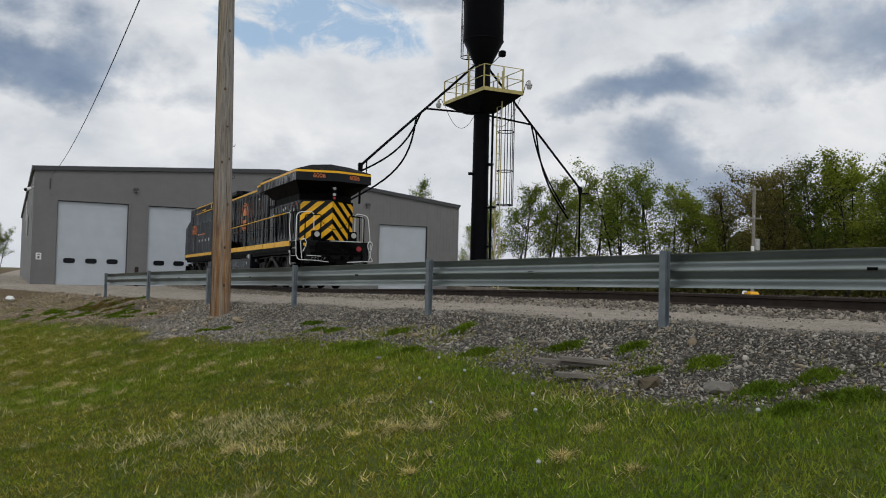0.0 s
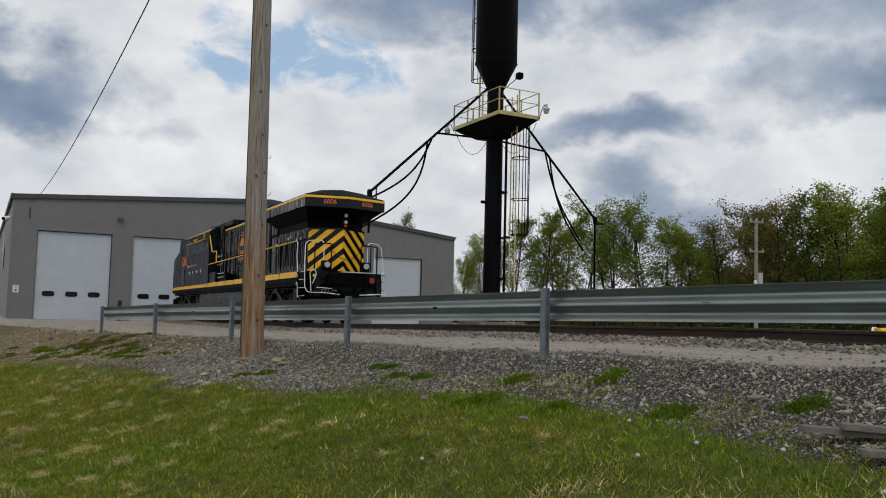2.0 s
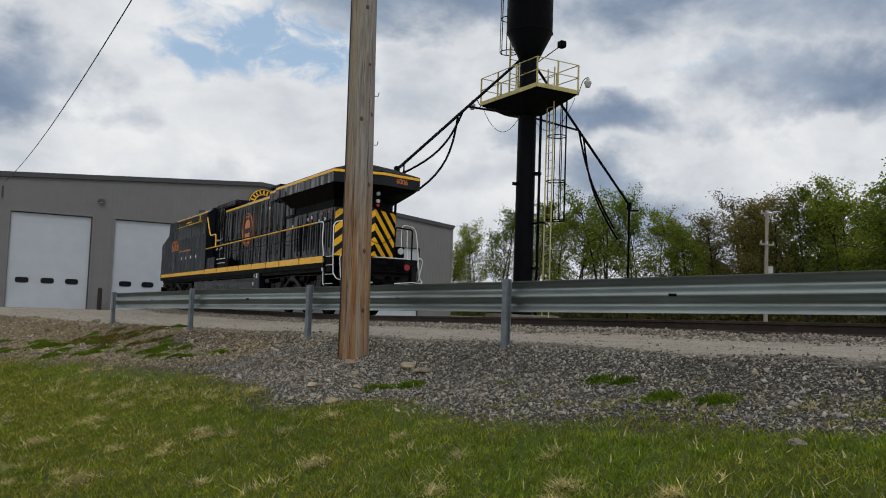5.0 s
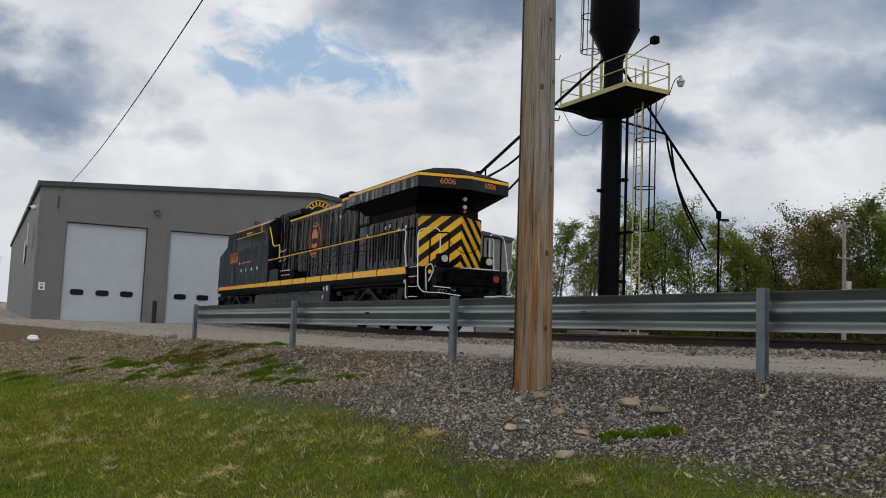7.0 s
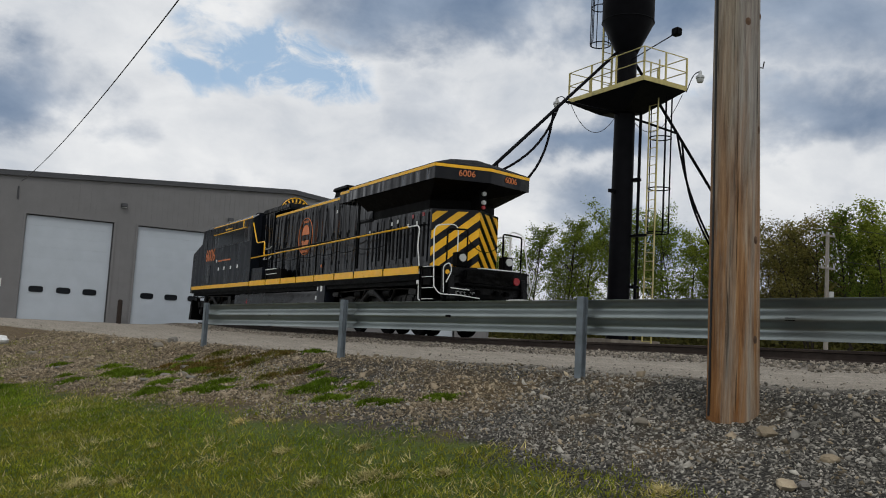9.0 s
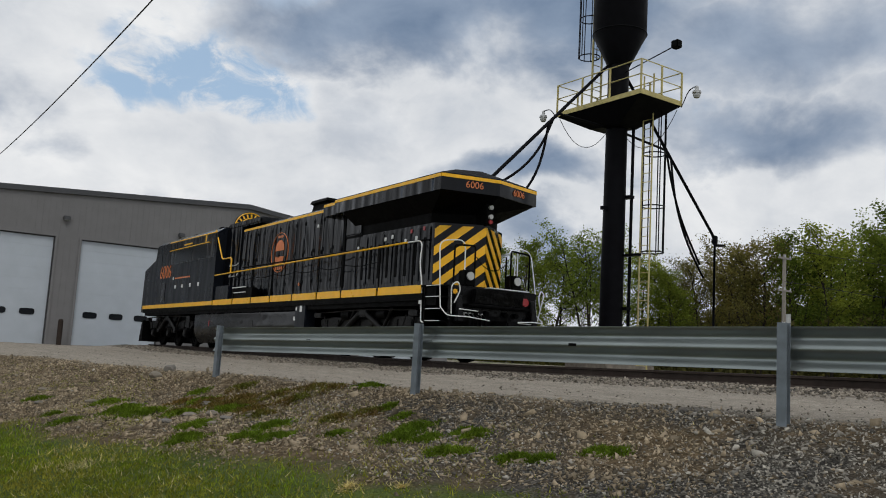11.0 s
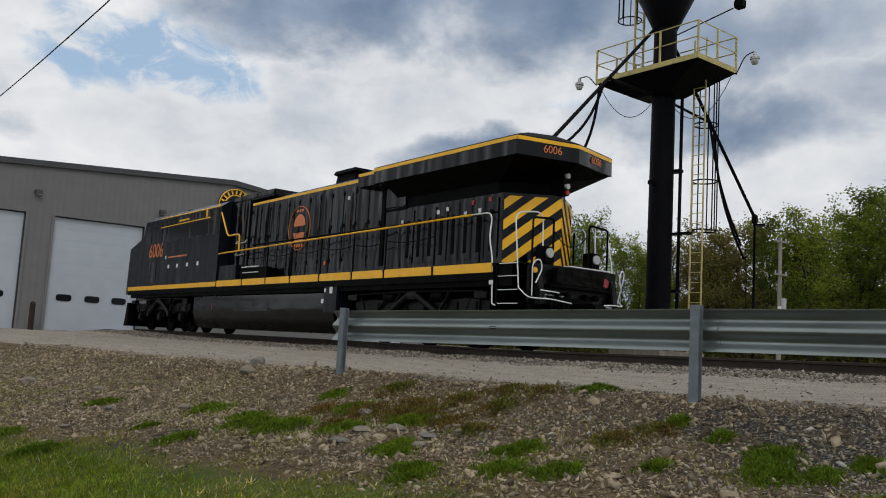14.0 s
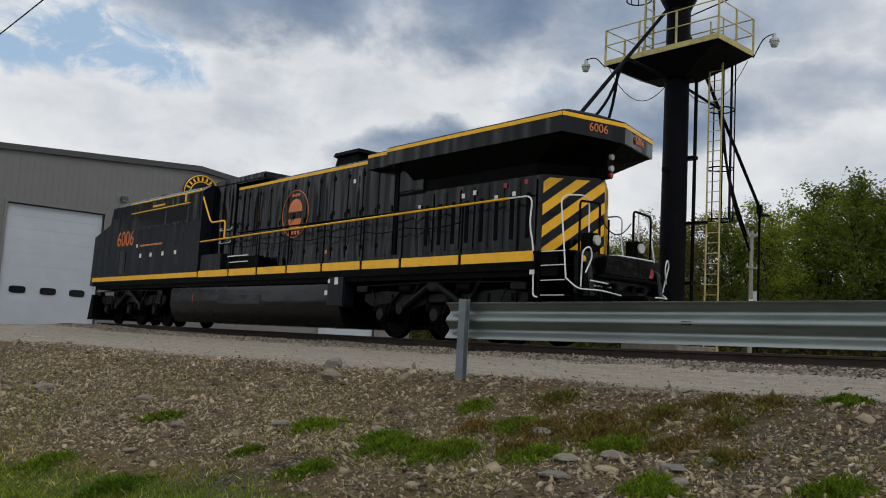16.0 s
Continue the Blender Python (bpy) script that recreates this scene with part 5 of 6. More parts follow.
    P("grab_bar", Shape().tube(round_path([(-1.15, -0.81, 1.22), (-1.15, -0.95, 1.22), (-0.6, -0.95, 1.2), (-0.6, -0.81, 1.2)], 0.05), 0.014), WHITE)
    P("round_mark", Shape().cyl((-1.20, -0.81, 1.62), (-1.20, -0.83, 1.62), 0.06, n=12), YELLOW)
    P("safety_chain", Shape().tube([(-0.5 + 1.0 * t, -0.64, 2.5 - 0.7 * 4 * t * (1 - t) * 0.4) for t in np.linspace(0, 1, 10)], 0.012, 5), GRIME)
    P("pilot_plate", Shape().prism([(-1.25, 0.35), (1.25, 0.35), (1.3, 0.94), (-1.3, 0.94)], -0.80, -0.70, "y"), GRIME)
    P("platform_edge", Shape().box((-0.2, -0.84, 1.775), (1.0, -0.64, 1.80)), WHITE)
    P("rear_deck", Shape().box((-1.3, -0.66, 1.70), (1.3, 0.36, 1.774)), GRIME)
    P("marker_light", Shape().cyl((0.9, -0.80, 1.52), (0.9, -0.86, 1.52), 0.10, n=14), RED, label="red marker lamp", smooth=True)
    P("coupler", Shape().prism([(-1.55, 0.74), (-1.5, 1.0), (-0.8, 1.0), (-0.8, 0.74)], -0.2, 0.2, "x"), GRIME, bevel=0.04)
    for k in range(5):
        P("air_hose", Shape().tube(round_path([(-0.9 + 0.12 * k, -0.82, 1.12), (-0.9 + 0.12 * k, -0.95, 1.10), (-0.85 + 0.12 * k, -1.0, 0.7)], 0.08), 0.025), GRIME)
        P("hose_valve", Shape().box((-0.93 + 0.12 * k, -0.86, 1.08), (-0.87 + 0.12 * k, -0.80, 1.16)), LAMPGREY)
    P("draft_gear", Shape().box((-0.45, -0.9, 0.62), (0.45, -0.79, 1.12)), GRIME, bevel=0.03)

    # fuel tank
    tank = [(-1.38, 0.40), (-1.22, 0.18), (1.22, 0.18), (1.38, 0.40), (1.465, 0.72), (1.465, 1.22), (1.40, 1.30), (1.3, 1.34), (-1.3, 1.34), (-1.40, 1.30), (-1.465, 1.22), (-1.465, 0.72)]
    P("fuel_tank", Shape().prism(tank, 6.45, 16.2, "y"), TANK, label="long oily black fuel tank", smooth=True, bevel=0.02)
    for sx in (-1, 1):
        P("tank_gauge", Shape().box((sx * 1.468 - 0.01, 7.0, 0.98), (sx * 1.468 + 0.01, 7.12, 1.1)), WHITE)
        P("tank_mark", Shape().box((sx * 1.468 - 0.008, 14.5, 0.8), (sx * 1.468 + 0.008, 14.55, 1.05)), RED)
        P("tank_panel", Shape().box((sx * 1.468 - 0.008, 10.3, 0.76), (sx * 1.468 + 0.008, 12.6, 1.0)), TANK, bevel=0.008)
        P("air_reservoir", Shape().cyl((sx * 1.2, 6.6, 1.40), (sx * 1.2, 9.0, 1.40), 0.0 + 0.13, n=14), GRIME, smooth=True)
        P("retention_box", Shape().box((sx * 1.3 - 0.18, 6.30, 0.70), (sx * 1.3 + 0.18, 7.02, 1.50)), NAVY, bevel=0.03)
        P("box_label", Shape().box((sx * 1.482 - 0.004, 6.55, 1.24), (sx * 1.482 + 0.004, 6.70, 1.42)), WHITE)
        P("box_label", Shape().box((sx * 1.482 - 0.004, 6.90, 1.28), (sx * 1.482 + 0.004, 6.98, 1.38)), WHITE)
    # trucks
    for k, ax in enumerate(((1.25, 3.15, 5.05), (17.9, 20.15, 22.4))):
        for y in ax:
            for sx in (-1, 1):
                s = Shape()
                n = 28
                prof = [(0.0, sx * 0.69), (0.56, sx * 0.69), (0.555, sx * 0.72), (0.533, sx * 0.74), (0.53, sx * 0.82), (0.45, sx * 0.83), (0.43, sx * 0.79), (0.2, sx * 0.79), (0.17, sx * 0.86), (0.0, sx * 0.86)]
                wheel = P("wheel", s.loft([[(xx, y + r * math.cos(2 * math.pi * i / n), 0.535 + r * math.sin(2 * math.pi * i / n)) for i in range(n)] for r, xx in [(max(r, 0.01), xx) for r, xx in prof]]), GRIME, smooth=True, label="dark steel wheel")
                P("axle_box", Shape().box((sx * 1.10 - 0.14, y - 0.2, 0.36), (sx * 1.10 + 0.14, y + 0.2, 0.76)), GRIME, wheel, bevel=0.03)
                P("axle_cap", Shape().cyl((sx * 1.24, y, 0.54), (sx * 1.30, y, 0.54), 0.13, n=14), LAMPDARK, wheel, smooth=True)
        y0, y1 = ax[0] - 0.75, ax[2] + 0.75
        for sx in (-1, 1):
            pts = [(y0, 0.85), (y0 + 0.3, 0.72), (ax[0] + 0.3, 0.80), ((ax[0] + ax[1]) / 2, 0.62), (ax[1] - 0.3, 0.82), (ax[1] + 0.3, 0.82), ((ax[1] + ax[2]) / 2, 0.62), (ax[2] - 0.3, 0.8), (y1 - 0.3, 0.72), (y1, 0.85), (y1, 1.02), (ax[2], 1.08), (ax[1], 1.0), (ax[0], 1.08), (y0, 1.02)]
            fr = P("truck_frame", Shape().prism(pts, sx * 1.12 - 0.08, sx * 1.12 + 0.08, "x"), TRUCKSTEEL, label="cast steel truck side frame", bevel=0.015)
            for y in ax:
                for d in (-0.33, 0.33):
                    P("spring", Shape().cyl((sx * 1.13, y + d, 0.62), (sx * 1.13, y + d, 1.0), 0.085, n=10), GRIME, fr)
            for a, b in ((ax[0], ax[1]), (ax[1], ax[2])):
                m = (a + b) / 2
                P("brake_cylinder", Shape().cyl((sx * 1.26, m - 0.22, 1.12), (sx * 1.26, m + 0.2, 1.12), 0.12, n=12), GRIME, fr, smooth=True)
                P("brake_rod", Shape().tube([(sx * 1.26, m + 0.2, 1.1), (sx * 1.24, m + 0.55, 0.85), (sx * 1.2, m + 0.75, 0.55)], 0.035), TRUCKSTEEL, fr)
                P("damper", Shape().tube([(sx * 1.27, m - 0.5, 1.35), (sx * 1.27, m - 0.05, 0.75)], 0.045, 8), TRUCKSTEEL, fr)
            for d in (-1, 1):
                P("radius_arm", Shape().cyl((sx * 1.31, ax[1] + d * 0.16, 1.16), (sx * 1.27, ax[1] + d * 1.12, 0.66), 0.085, 0.075, n=10), TRUCKSTEEL, fr, smooth=True)
                P("arm_bush", Shape().cyl((sx * 1.22, ax[1] + d * 1.12, 0.66), (sx * 1.36, ax[1] + d * 1.12, 0.66), 0.12, n=12), TRUCKSTEEL, fr, smooth=True)
                ye = y0 + 0.12 if d < 0 else y1 - 0.12
                P("end_bracket", Shape().box((sx * 1.3 - 0.09, ye - 0.22, 1.06), (sx * 1.3 + 0.09, ye + 0.22, 1.2)), TRUCKSTEEL, fr, bevel=0.02)
                P("hanger_rod", Shape().tube([(sx * 1.34, ye - d * 0.35, 1.1), (sx * 1.34, ye - d * 0.55, 0.72)], 0.018), LAMPDARK, fr)
            P("pivot_casting", Shape().box((sx * 1.28 - 0.1, ax[1] - 0.24, 1.06), (sx * 1.28 + 0.1, ax[1] + 0.24, 1.24)), TRUCKSTEEL, fr, bevel=0.04)
            P("sand_pipe", Shape().tube(round_path([(sx * 1.2, y0 + 0.2, 1.3), (sx * 1.25, y0 + 0.3, 0.9), (sx * 0.9, y0 + 0.42, 0.2)], 0.15), 0.02), GRIME, fr)
            P("brake_pipe", Shape().tube(round_path([(sx * 1.3, y0 + 0.1, 1.22), (sx * 1.3, ax[1], 1.26), (sx * 1.3, y1 - 0.2, 1.20)], 0.1), 0.025), TRUCKSTEEL, fr)
        P("bolster", Shape().box((-0.6, ax[0] - 0.6, 0.22), (0.6, ax[2] + 0.6, 1.3)), GRIME)
        for y in (ax[0] + 0.95, ax[1] + 0.95):
            P("traction_motor", Shape().box((-0.6, y - 0.4, 0.25), (0.6, y + 0.4, 0.95)), GRIME, bevel=0.05)
    return loco


ENDBLACK = surface("scuffed_black_plate", (0.0016, 0.0016, 0.002), 0.3, vary=0.4, grain=5.0, blotch=1.5, bump=0.9, bump_scale=3.0, deep=0.06, tint=(0.005, 0.005, 0.0055), spec=0.14)
LAMPDARK = surface("dull_steel_cap", (0.010, 0.010, 0.010), 0.5, 0.2, vary=0.3, spec=0.2)
TRUCKSTEEL = surface("oily_cast_steel", (0.0032, 0.0032, 0.0034), 0.4, vary=0.5, grain=6.0, bump=0.35, tint=(0.012, 0.0115, 0.0105), tint_at=(0.55, 0.75), spec=0.16)
build_locomotive()


# ---- trees and the far side ----
LEAF = leaf_material("young_green_leaves", (0.185, 0.245, 0.052), 0.55, 0.3)
LEAF_DARK = leaf_material("green_leaves", (0.125, 0.172, 0.037), 0.55, 0.3)
LEAF_RUST = leaf_material("reddish_spring_leaves", (0.148, 0.140, 0.054), 0.45, 0.3)


def mesh_from_arrays(name, verts, tris, material, per=3):
    me = bpy.data.meshes.new(name)
    nv, nf = len(verts), len(tris)
    me.vertices.add(nv)
    me.vertices.foreach_set("co", np.asarray(verts, np.float32).ravel())
    me.loops.add(nf * per)
    me.loops.foreach_set("vertex_index", np.asarray(tris, np.int32).ravel())
    me.polygons.add(nf)
    me.polygons.foreach_set("loop_start", np.arange(0, nf * per, per, dtype=np.int32))
    me.polygons.foreach_set("loop_total", np.full(nf, per, np.int32))
    me.update(calc_edges=True)
    me.validate()
    me.materials.append(material)
    return me


def build_tree(seed, bare, leaf, leaf_size, count, label):
    """One to three slender stems with rising limbs; leaves sit in flat clumps round the ends of the twigs. Sixteen metres tall."""
    rng = random.Random(seed)
    tree = thing("tree", (0, 0, -60), label, "tree", group="trees behind the yard")
    s = Shape()
    H = 16.0
    clumps = []

    def limb(p, d, length, r, depth):
        steps = 3
        for i in range(steps):
            d = (d + Vector((rng.uniform(-.2, .2), rng.uniform(-.2, .2), rng.uniform(0.0, .22)))).normalized()
            q = p + d * (length / steps)
            if depth < 3:
                s.cyl(p, q, r * (1 - 0.28 * i), r * (0.72 - 0.28 * i), 4 if depth == 1 else 3)
            p = q
            if i or depth > 1:
                clumps.append((p, 1.0 if depth > 1 else 0.7))
            if depth < 3:
                for _ in range(2 if depth == 1 else 1):
                    az = rng.uniform(0, 2 * math.pi)
                    nd = (d + Vector((math.cos(az), math.sin(az), rng.uniform(-0.1, 0.5))) * 0.85).normalized()
                    limb(p, nd, length * rng.uniform(0.42, 0.6), r * 0.5, depth + 1)

    for _ in range(rng.choice((1, 2, 2, 3))):
        p = Vector((rng.uniform(-.5, .5), rng.uniform(-.5, .5), -0.3))
        d = Vector((rng.uniform(-.16, .16), rng.uniform(-.16, .16), 1)).normalized()
        tall, r0, n = H * rng.uniform(0.72, 0.9), H * rng.uniform(0.008, 0.0105), 9
        for i in range(n):
            d = (d + Vector((rng.uniform(-.07, .07), rng.uniform(-.07, .07), 0.05))).normalized()
            q = p + d * (tall / n)
            s.cyl(p, q, r0 * (1 - 0.085 * i), r0 * (0.915 - 0.085 * i), 6)
            p = q
            f = (i + 1) / n
            if f > 0.3:
                for _ in range(2):
                    az, el = rng.uniform(0, 2 * math.pi), rng.uniform(0.25, 0.95)
                    limb(p, Vector((math.cos(az) * math.cos(el), math.sin(az) * math.cos(el), math.sin(el))), H * rng.uniform(0.15, 0.25) * (1.1 - 0.55 * f), r0 * 0.36, 1)
        clumps.append((p, 1.2))
    nrng = np.random.default_rng(seed)
    C = np.array([tuple(c[0]) for c in clumps])
    W = np.array([c[1] for c in clumps])
    keep = nrng.random(len(C)) > bare
    C, W = C[keep], W[keep] * nrng.uniform(0.3, 1.5, keep.sum())
    pick = nrng.choice(len(C), count, p=W / W.sum())
    c = C[pick] + nrng.normal(0, 0.36, (count, 3)) * np.array([1.0, 1.0, 0.6])
    # the crown's top is brought to the full height, trunk and leaves alike
    k = H / np.quantile(c[:, 2], 0.997)
    c[:, 2] *= k
    s.v = [(x, y, z * k) for x, y, z in s.v]
    part("trunk", s, BARK, tree, "dark trunk with forking limbs", smooth=True)
    a = nrng.normal(0, 1, (count, 3))
    a /= np.linalg.norm(a, axis=1)[:, None]
    b = np.cross(a, nrng.normal(0, 1, (count, 3)))
    b /= np.linalg.norm(b, axis=1)[:, None]
    sz = leaf_size * nrng.uniform(0.5, 1.4, count)[:, None]
    verts = np.stack([c - a * sz, c + b * sz * 0.6, c + a * sz, c - b * sz * 0.6], 1).reshape(-1, 3)
    crown = new("crown", mesh_from_arrays("crown", verts, np.arange(count * 4).reshape(-1, 4), leaf, 4))
    crown.parent = tree
    crown["label"] = "airy crown of young leaves"
    return tree


# height of the wood's skyline by bearing, in degrees from +y towards +x
SKYLINE = [(24, 8.0), (28.2, 9.1), (30, 10.8), (31, 13.0), (32.4, 14.1), (34.3, 14.0), (35.1, 13.2), (36.3, 14.9), (37.8, 15.4), (39.7, 16.4), (41.1, 15.9), (42.4, 14.6), (43.2, 11.6), (45, 11.8), (45.6, 15.3), (49.3, 15.7),
           (50.3, 15.0), (51.5, 17.0), (53.1, 17.6), (54.6, 17.2), (56, 18.8), (57.5, 19.8), (60, 20.2), (100, 20.0)]


def build_woods():
    kinds = [build_tree(11, 0.2, LEAF, 0.12, 8300, "green tree in young leaf at the wood's edge"),
             build_tree(12, 0.22, LEAF_DARK, 0.118, 9800, "dense green tree at the wood's edge"),
             build_tree(13, 0.4, LEAF, 0.11, 6600, "thin-leaved tree with sky between its limbs"),
             build_tree(24, 0.12, LEAF_RUST, 0.112, 8600, "reddish-brown budding tree at the wood's edge"),
             build_tree(15, 0.2, LEAF, 0.118, 9800, "tall bright green tree at the wood's edge"),
             build_tree(16, 0.3, LEAF_DARK, 0.118, 8200, "slender green tree with bare lower stems")]
    rng = random.Random(8)
    spots = []
    b = 28.4
    while b < 92:
        if b < 35:
            kind = rng.choice((2, 0, 2, 5))
        elif b < 43.2:
            kind = rng.choice((0, 0, 5, 4))
        elif b < 45.3:
            kind = rng.choice((0, 5))
        elif b < 48.3:
            kind = 3
        elif b < 50.6:
            kind = rng.choice((3, 0, 1))
        elif b < 56:
            kind = rng.choice((4, 1, 4, 5))
        else:
            kind = rng.choice((1, 3, 4, 1, 5))
        spots.append((b, rng.uniform(95, 106), kind, lerp(b, SKYLINE) * (rng.uniform(0.93, 1.03) if b < 50 else rng.uniform(0.9, 1.0)), rng.uniform(1.0, 1.3)))
        b += rng.uniform(1.3, 2.1) * (1.3 if b > 50 else 1.0)
    b = 45.0
    while b < 94:
        d = rng.uniform(116, 128)
        spots.append((b, d, rng.choice((0, 1, 3, 5) if b < 50 or b > 57 else (0, 1, 4, 5)), (lerp(b, SKYLINE) - 1.6) * d / 102 * rng.uniform(0.82, 0.98) + 1.6, rng.uniform(1.0, 1.35)))
        b += rng.uniform(1.5, 2.6)
    spots += [(25.0, 178, 1, 22.6, 0.62), (-1.9, 165, 1, 9.5, 0.9), (-2.9, 168, 1, 8.5, 0.9)]
    first = set()
    for b, d, kind, h, wide in spots:
        x, y = d * math.sin(radians(b)), d * math.cos(radians(b))
        z = ground_at(x, y)
        k = (h - z) / 16.0
        m = pose(x, y, z, 0, 0, rng.uniform(0, 360)) @ Matrix.Diagonal((wide * k, wide * k, k, 1))
        if kind not in first:
            first.add(kind)
            kinds[kind].matrix_world = m
        else:
            copy_thing(kinds[kind], m).matrix_world = m


build_woods()


def build_scrub():
    """The thicket under the trees."""
    nrng = np.random.default_rng(4)
    n = 85000
    b = np.radians(np.where(nrng.random(n) < 0.40, nrng.uniform(24, 44, n), nrng.uniform(42, 90, n)))
    d = nrng.uniform(94, 150, n)
    deg = np.degrees(b)
    top = 3.4 + 0.9 * np.sin(b * 23) + 0.7 * np.sin(b * 61) + 0.6 * np.sin(b * 140) + (d - 94) * 0.03 + np.interp(deg, [24, 42, 47, 95], [-1.7, -0.8, 2.2, 4.0])
    base = np.stack([d * np.sin(b), d * np.cos(b), 0.2 + nrng.random(n) ** 1.3 * np.maximum(top, 0.6)], 1)
    a = nrng.normal(0, 1, (n, 3))
    a /= np.linalg.norm(a, axis=1)[:, None]
    c = np.cross(a, nrng.normal(0, 1, (n, 3)))
    c /= np.linalg.norm(c, axis=1)[:, None]
    sz = nrng.uniform(0.12, 0.34, n)[:, None]
    verts = np.stack([base - a * sz, base + c * sz * 0.7, base + a * sz, base - c * sz * 0.7], 1).reshape(-1, 3)
    mat = leaf_material("brush_leaves", (0.080, 0.082, 0.034), 0.4, 0.35)
    ob = new("undergrowth", mesh_from_arrays("undergrowth", verts, np.arange(n * 4).reshape(-1, 4), mat, 4))
    tagged(ob, "brown-green undergrowth below the trees", "undergrowth", kind="stuff")


build_scrub()


def build_ridge():
    """The dense dark wood further back, as a low uneven bank of foliage."""
    mat = surface("dense_far_wood", (0.048, 0.050, 0.024), 0.95, vary=0.5, grain=1.1, blotch=0.12, bump=1.0, bump_scale=1.4, deep=0.6, tint=(0.085, 0.072, 0.036), spec=0.05)
    rows = [(124, 0.0), (125, 0.55), (127, 0.85), (131, 1.0), (138, 0.9)]
    degs = np.arange(24, 100, 0.22)
    verts = []
    for r0, f in rows:
        for g in degs:
            h = np.interp(g, [24, 28, 42, 45, 50, 100], [2.2, 2.8, 4.8, 8.5, 11.5, 13.5])
            q = radians(g)
            h *= 0.85 + 0.30 * noise.noise((g * 0.9, 0, 0)) + 0.25 * noise.noise((g * 3.1, r0, 0)) + 0.15 * noise.noise((g * 9.0, r0, 5))
            verts.append((r0 * math.sin(q), r0 * math.cos(q), -1.0 + (h + 1.6) * f))
    n = len(degs)
    faces = [(j * n + i, j * n + i + 1, (j + 1) * n + i + 1, (j + 1) * n + i) for j in range(len(rows) - 1) for i in range(n - 1)]
    ob = part("far_woods", Shape().add(verts, faces), mat)
    tagged(ob, "dense dark woods further back behind the trees", "woods", kind="stuff")


build_ridge()


# ---- far pole, wire, and what lies by the track ----
def build_far_pole(x, y, h, label):
    z = ground_at(x, y)
    p = thing("far_utility_pole", (x, y, z), label, "utility pole")
    part("shaft", Shape().cyl((0, 0, -0.3), (0.1, 0, h), 0.17, 0.12, 12), OLDPOLE, p, smooth=True)
    for zz, w in ((h - 0.35, 0.75), (h - 2.7, 0.8)):
        arm = part("cross_arm", Shape().box((-w, -0.16, zz), (w, -0.06, zz + 0.13)), OLDPOLE, p)
        for dx in (-w + 0.1, 0.0, w - 0.1):
            part("insulator", Shape().cyl((dx, -0.11, zz + 0.131), (dx, -0.11, zz + 0.32), 0.05, 0.035, n=8), LAMPGREY, arm)
    part("transformer", Shape().cyl((0.35, -0.1, h - 5.2), (0.35, -0.1, h - 4.3), 0.24, n=14), LAMPGREY, p, "grey drum transformer", smooth=True)
    part("fuse_box", Shape().box((-0.32, -0.25, h - 5.3), (-0.1, -0.1, h - 4.9)), WHITE, p)


build_far_pole(51.84, 48.34, 9.8, "weathered grey utility pole before the woods")


def build_wires():
    a, b = Vector((2.48, 15.64, 9.31)), Vector((0.97, 61.9, 7.95))
    line = [Vector((2.98, 15.63, 9.42))] + [a.lerp(b, t) - Vector((0, 0, 0.795 * 4 * t * (1 - t))) for t in np.linspace(0, 1, 24)]
    w = part("service_wire", Shape().tube(line, 0.016, 5), WIRE)
    tagged(w, "thin black service wire from pole to shop", "wire")
    for dz in (0.0, -2.4):
        a, b = Vector((51.6, 48.1, 10.0 + dz)), Vector((120, 20, 10.5 + dz))
        w = part("power_line", Shape().tube([a.lerp(b, t) - Vector((0, 0, 1.6 * 4 * t * (1 - t))) for t in np.linspace(0, 1, 20)], 0.02, 4), WIRE)
        tagged(w, "thin dark power line before the woods", "wire")


build_wires()


def rock_mesh(seed, size, flat, material, name="rock"):
    bm = bmesh.new()
    bmesh.ops.create_icosphere(bm, subdivisions=2, radius=1.0)
    rng = random.Random(seed)
    off = Vector((rng.uniform(0, 50), rng.uniform(0, 50), rng.uniform(0, 50)))
    sx, sy = rng.uniform(0.8, 1.3), rng.uniform(0.6, 0.95)
    for v in bm.verts:
        n = noise.noise(v.co * 1.1 + off) * 0.45 + noise.noise(v.co * 2.7 + off) * 0.16
        v.co = v.co * (1 + n)
        v.co = Vector((v.co.x * sx, v.co.y * sy, v.co.z * flat)) * size
    me = bpy.data.meshes.new(name)
    bm.to_mesh(me)
    bm.free()
    me.materials.append(material)
    return me


PALE = surface("pale_field_stone", (0.19, 0.166, 0.13), 0.9, vary=0.2, grain=9.0, bump=0.4)
PLANKWOOD = surface("grey_plank_wood", (0.16, 0.145, 0.125), 0.95, vary=0.35, grain=8.0, bump=0.5, stretch=(0.5, 6, 6))
GREYROCK = surface("grey_slab_stone", (0.16, 0.148, 0.13), 0.9, vary=0.25, grain=9.0, bump=0.5)


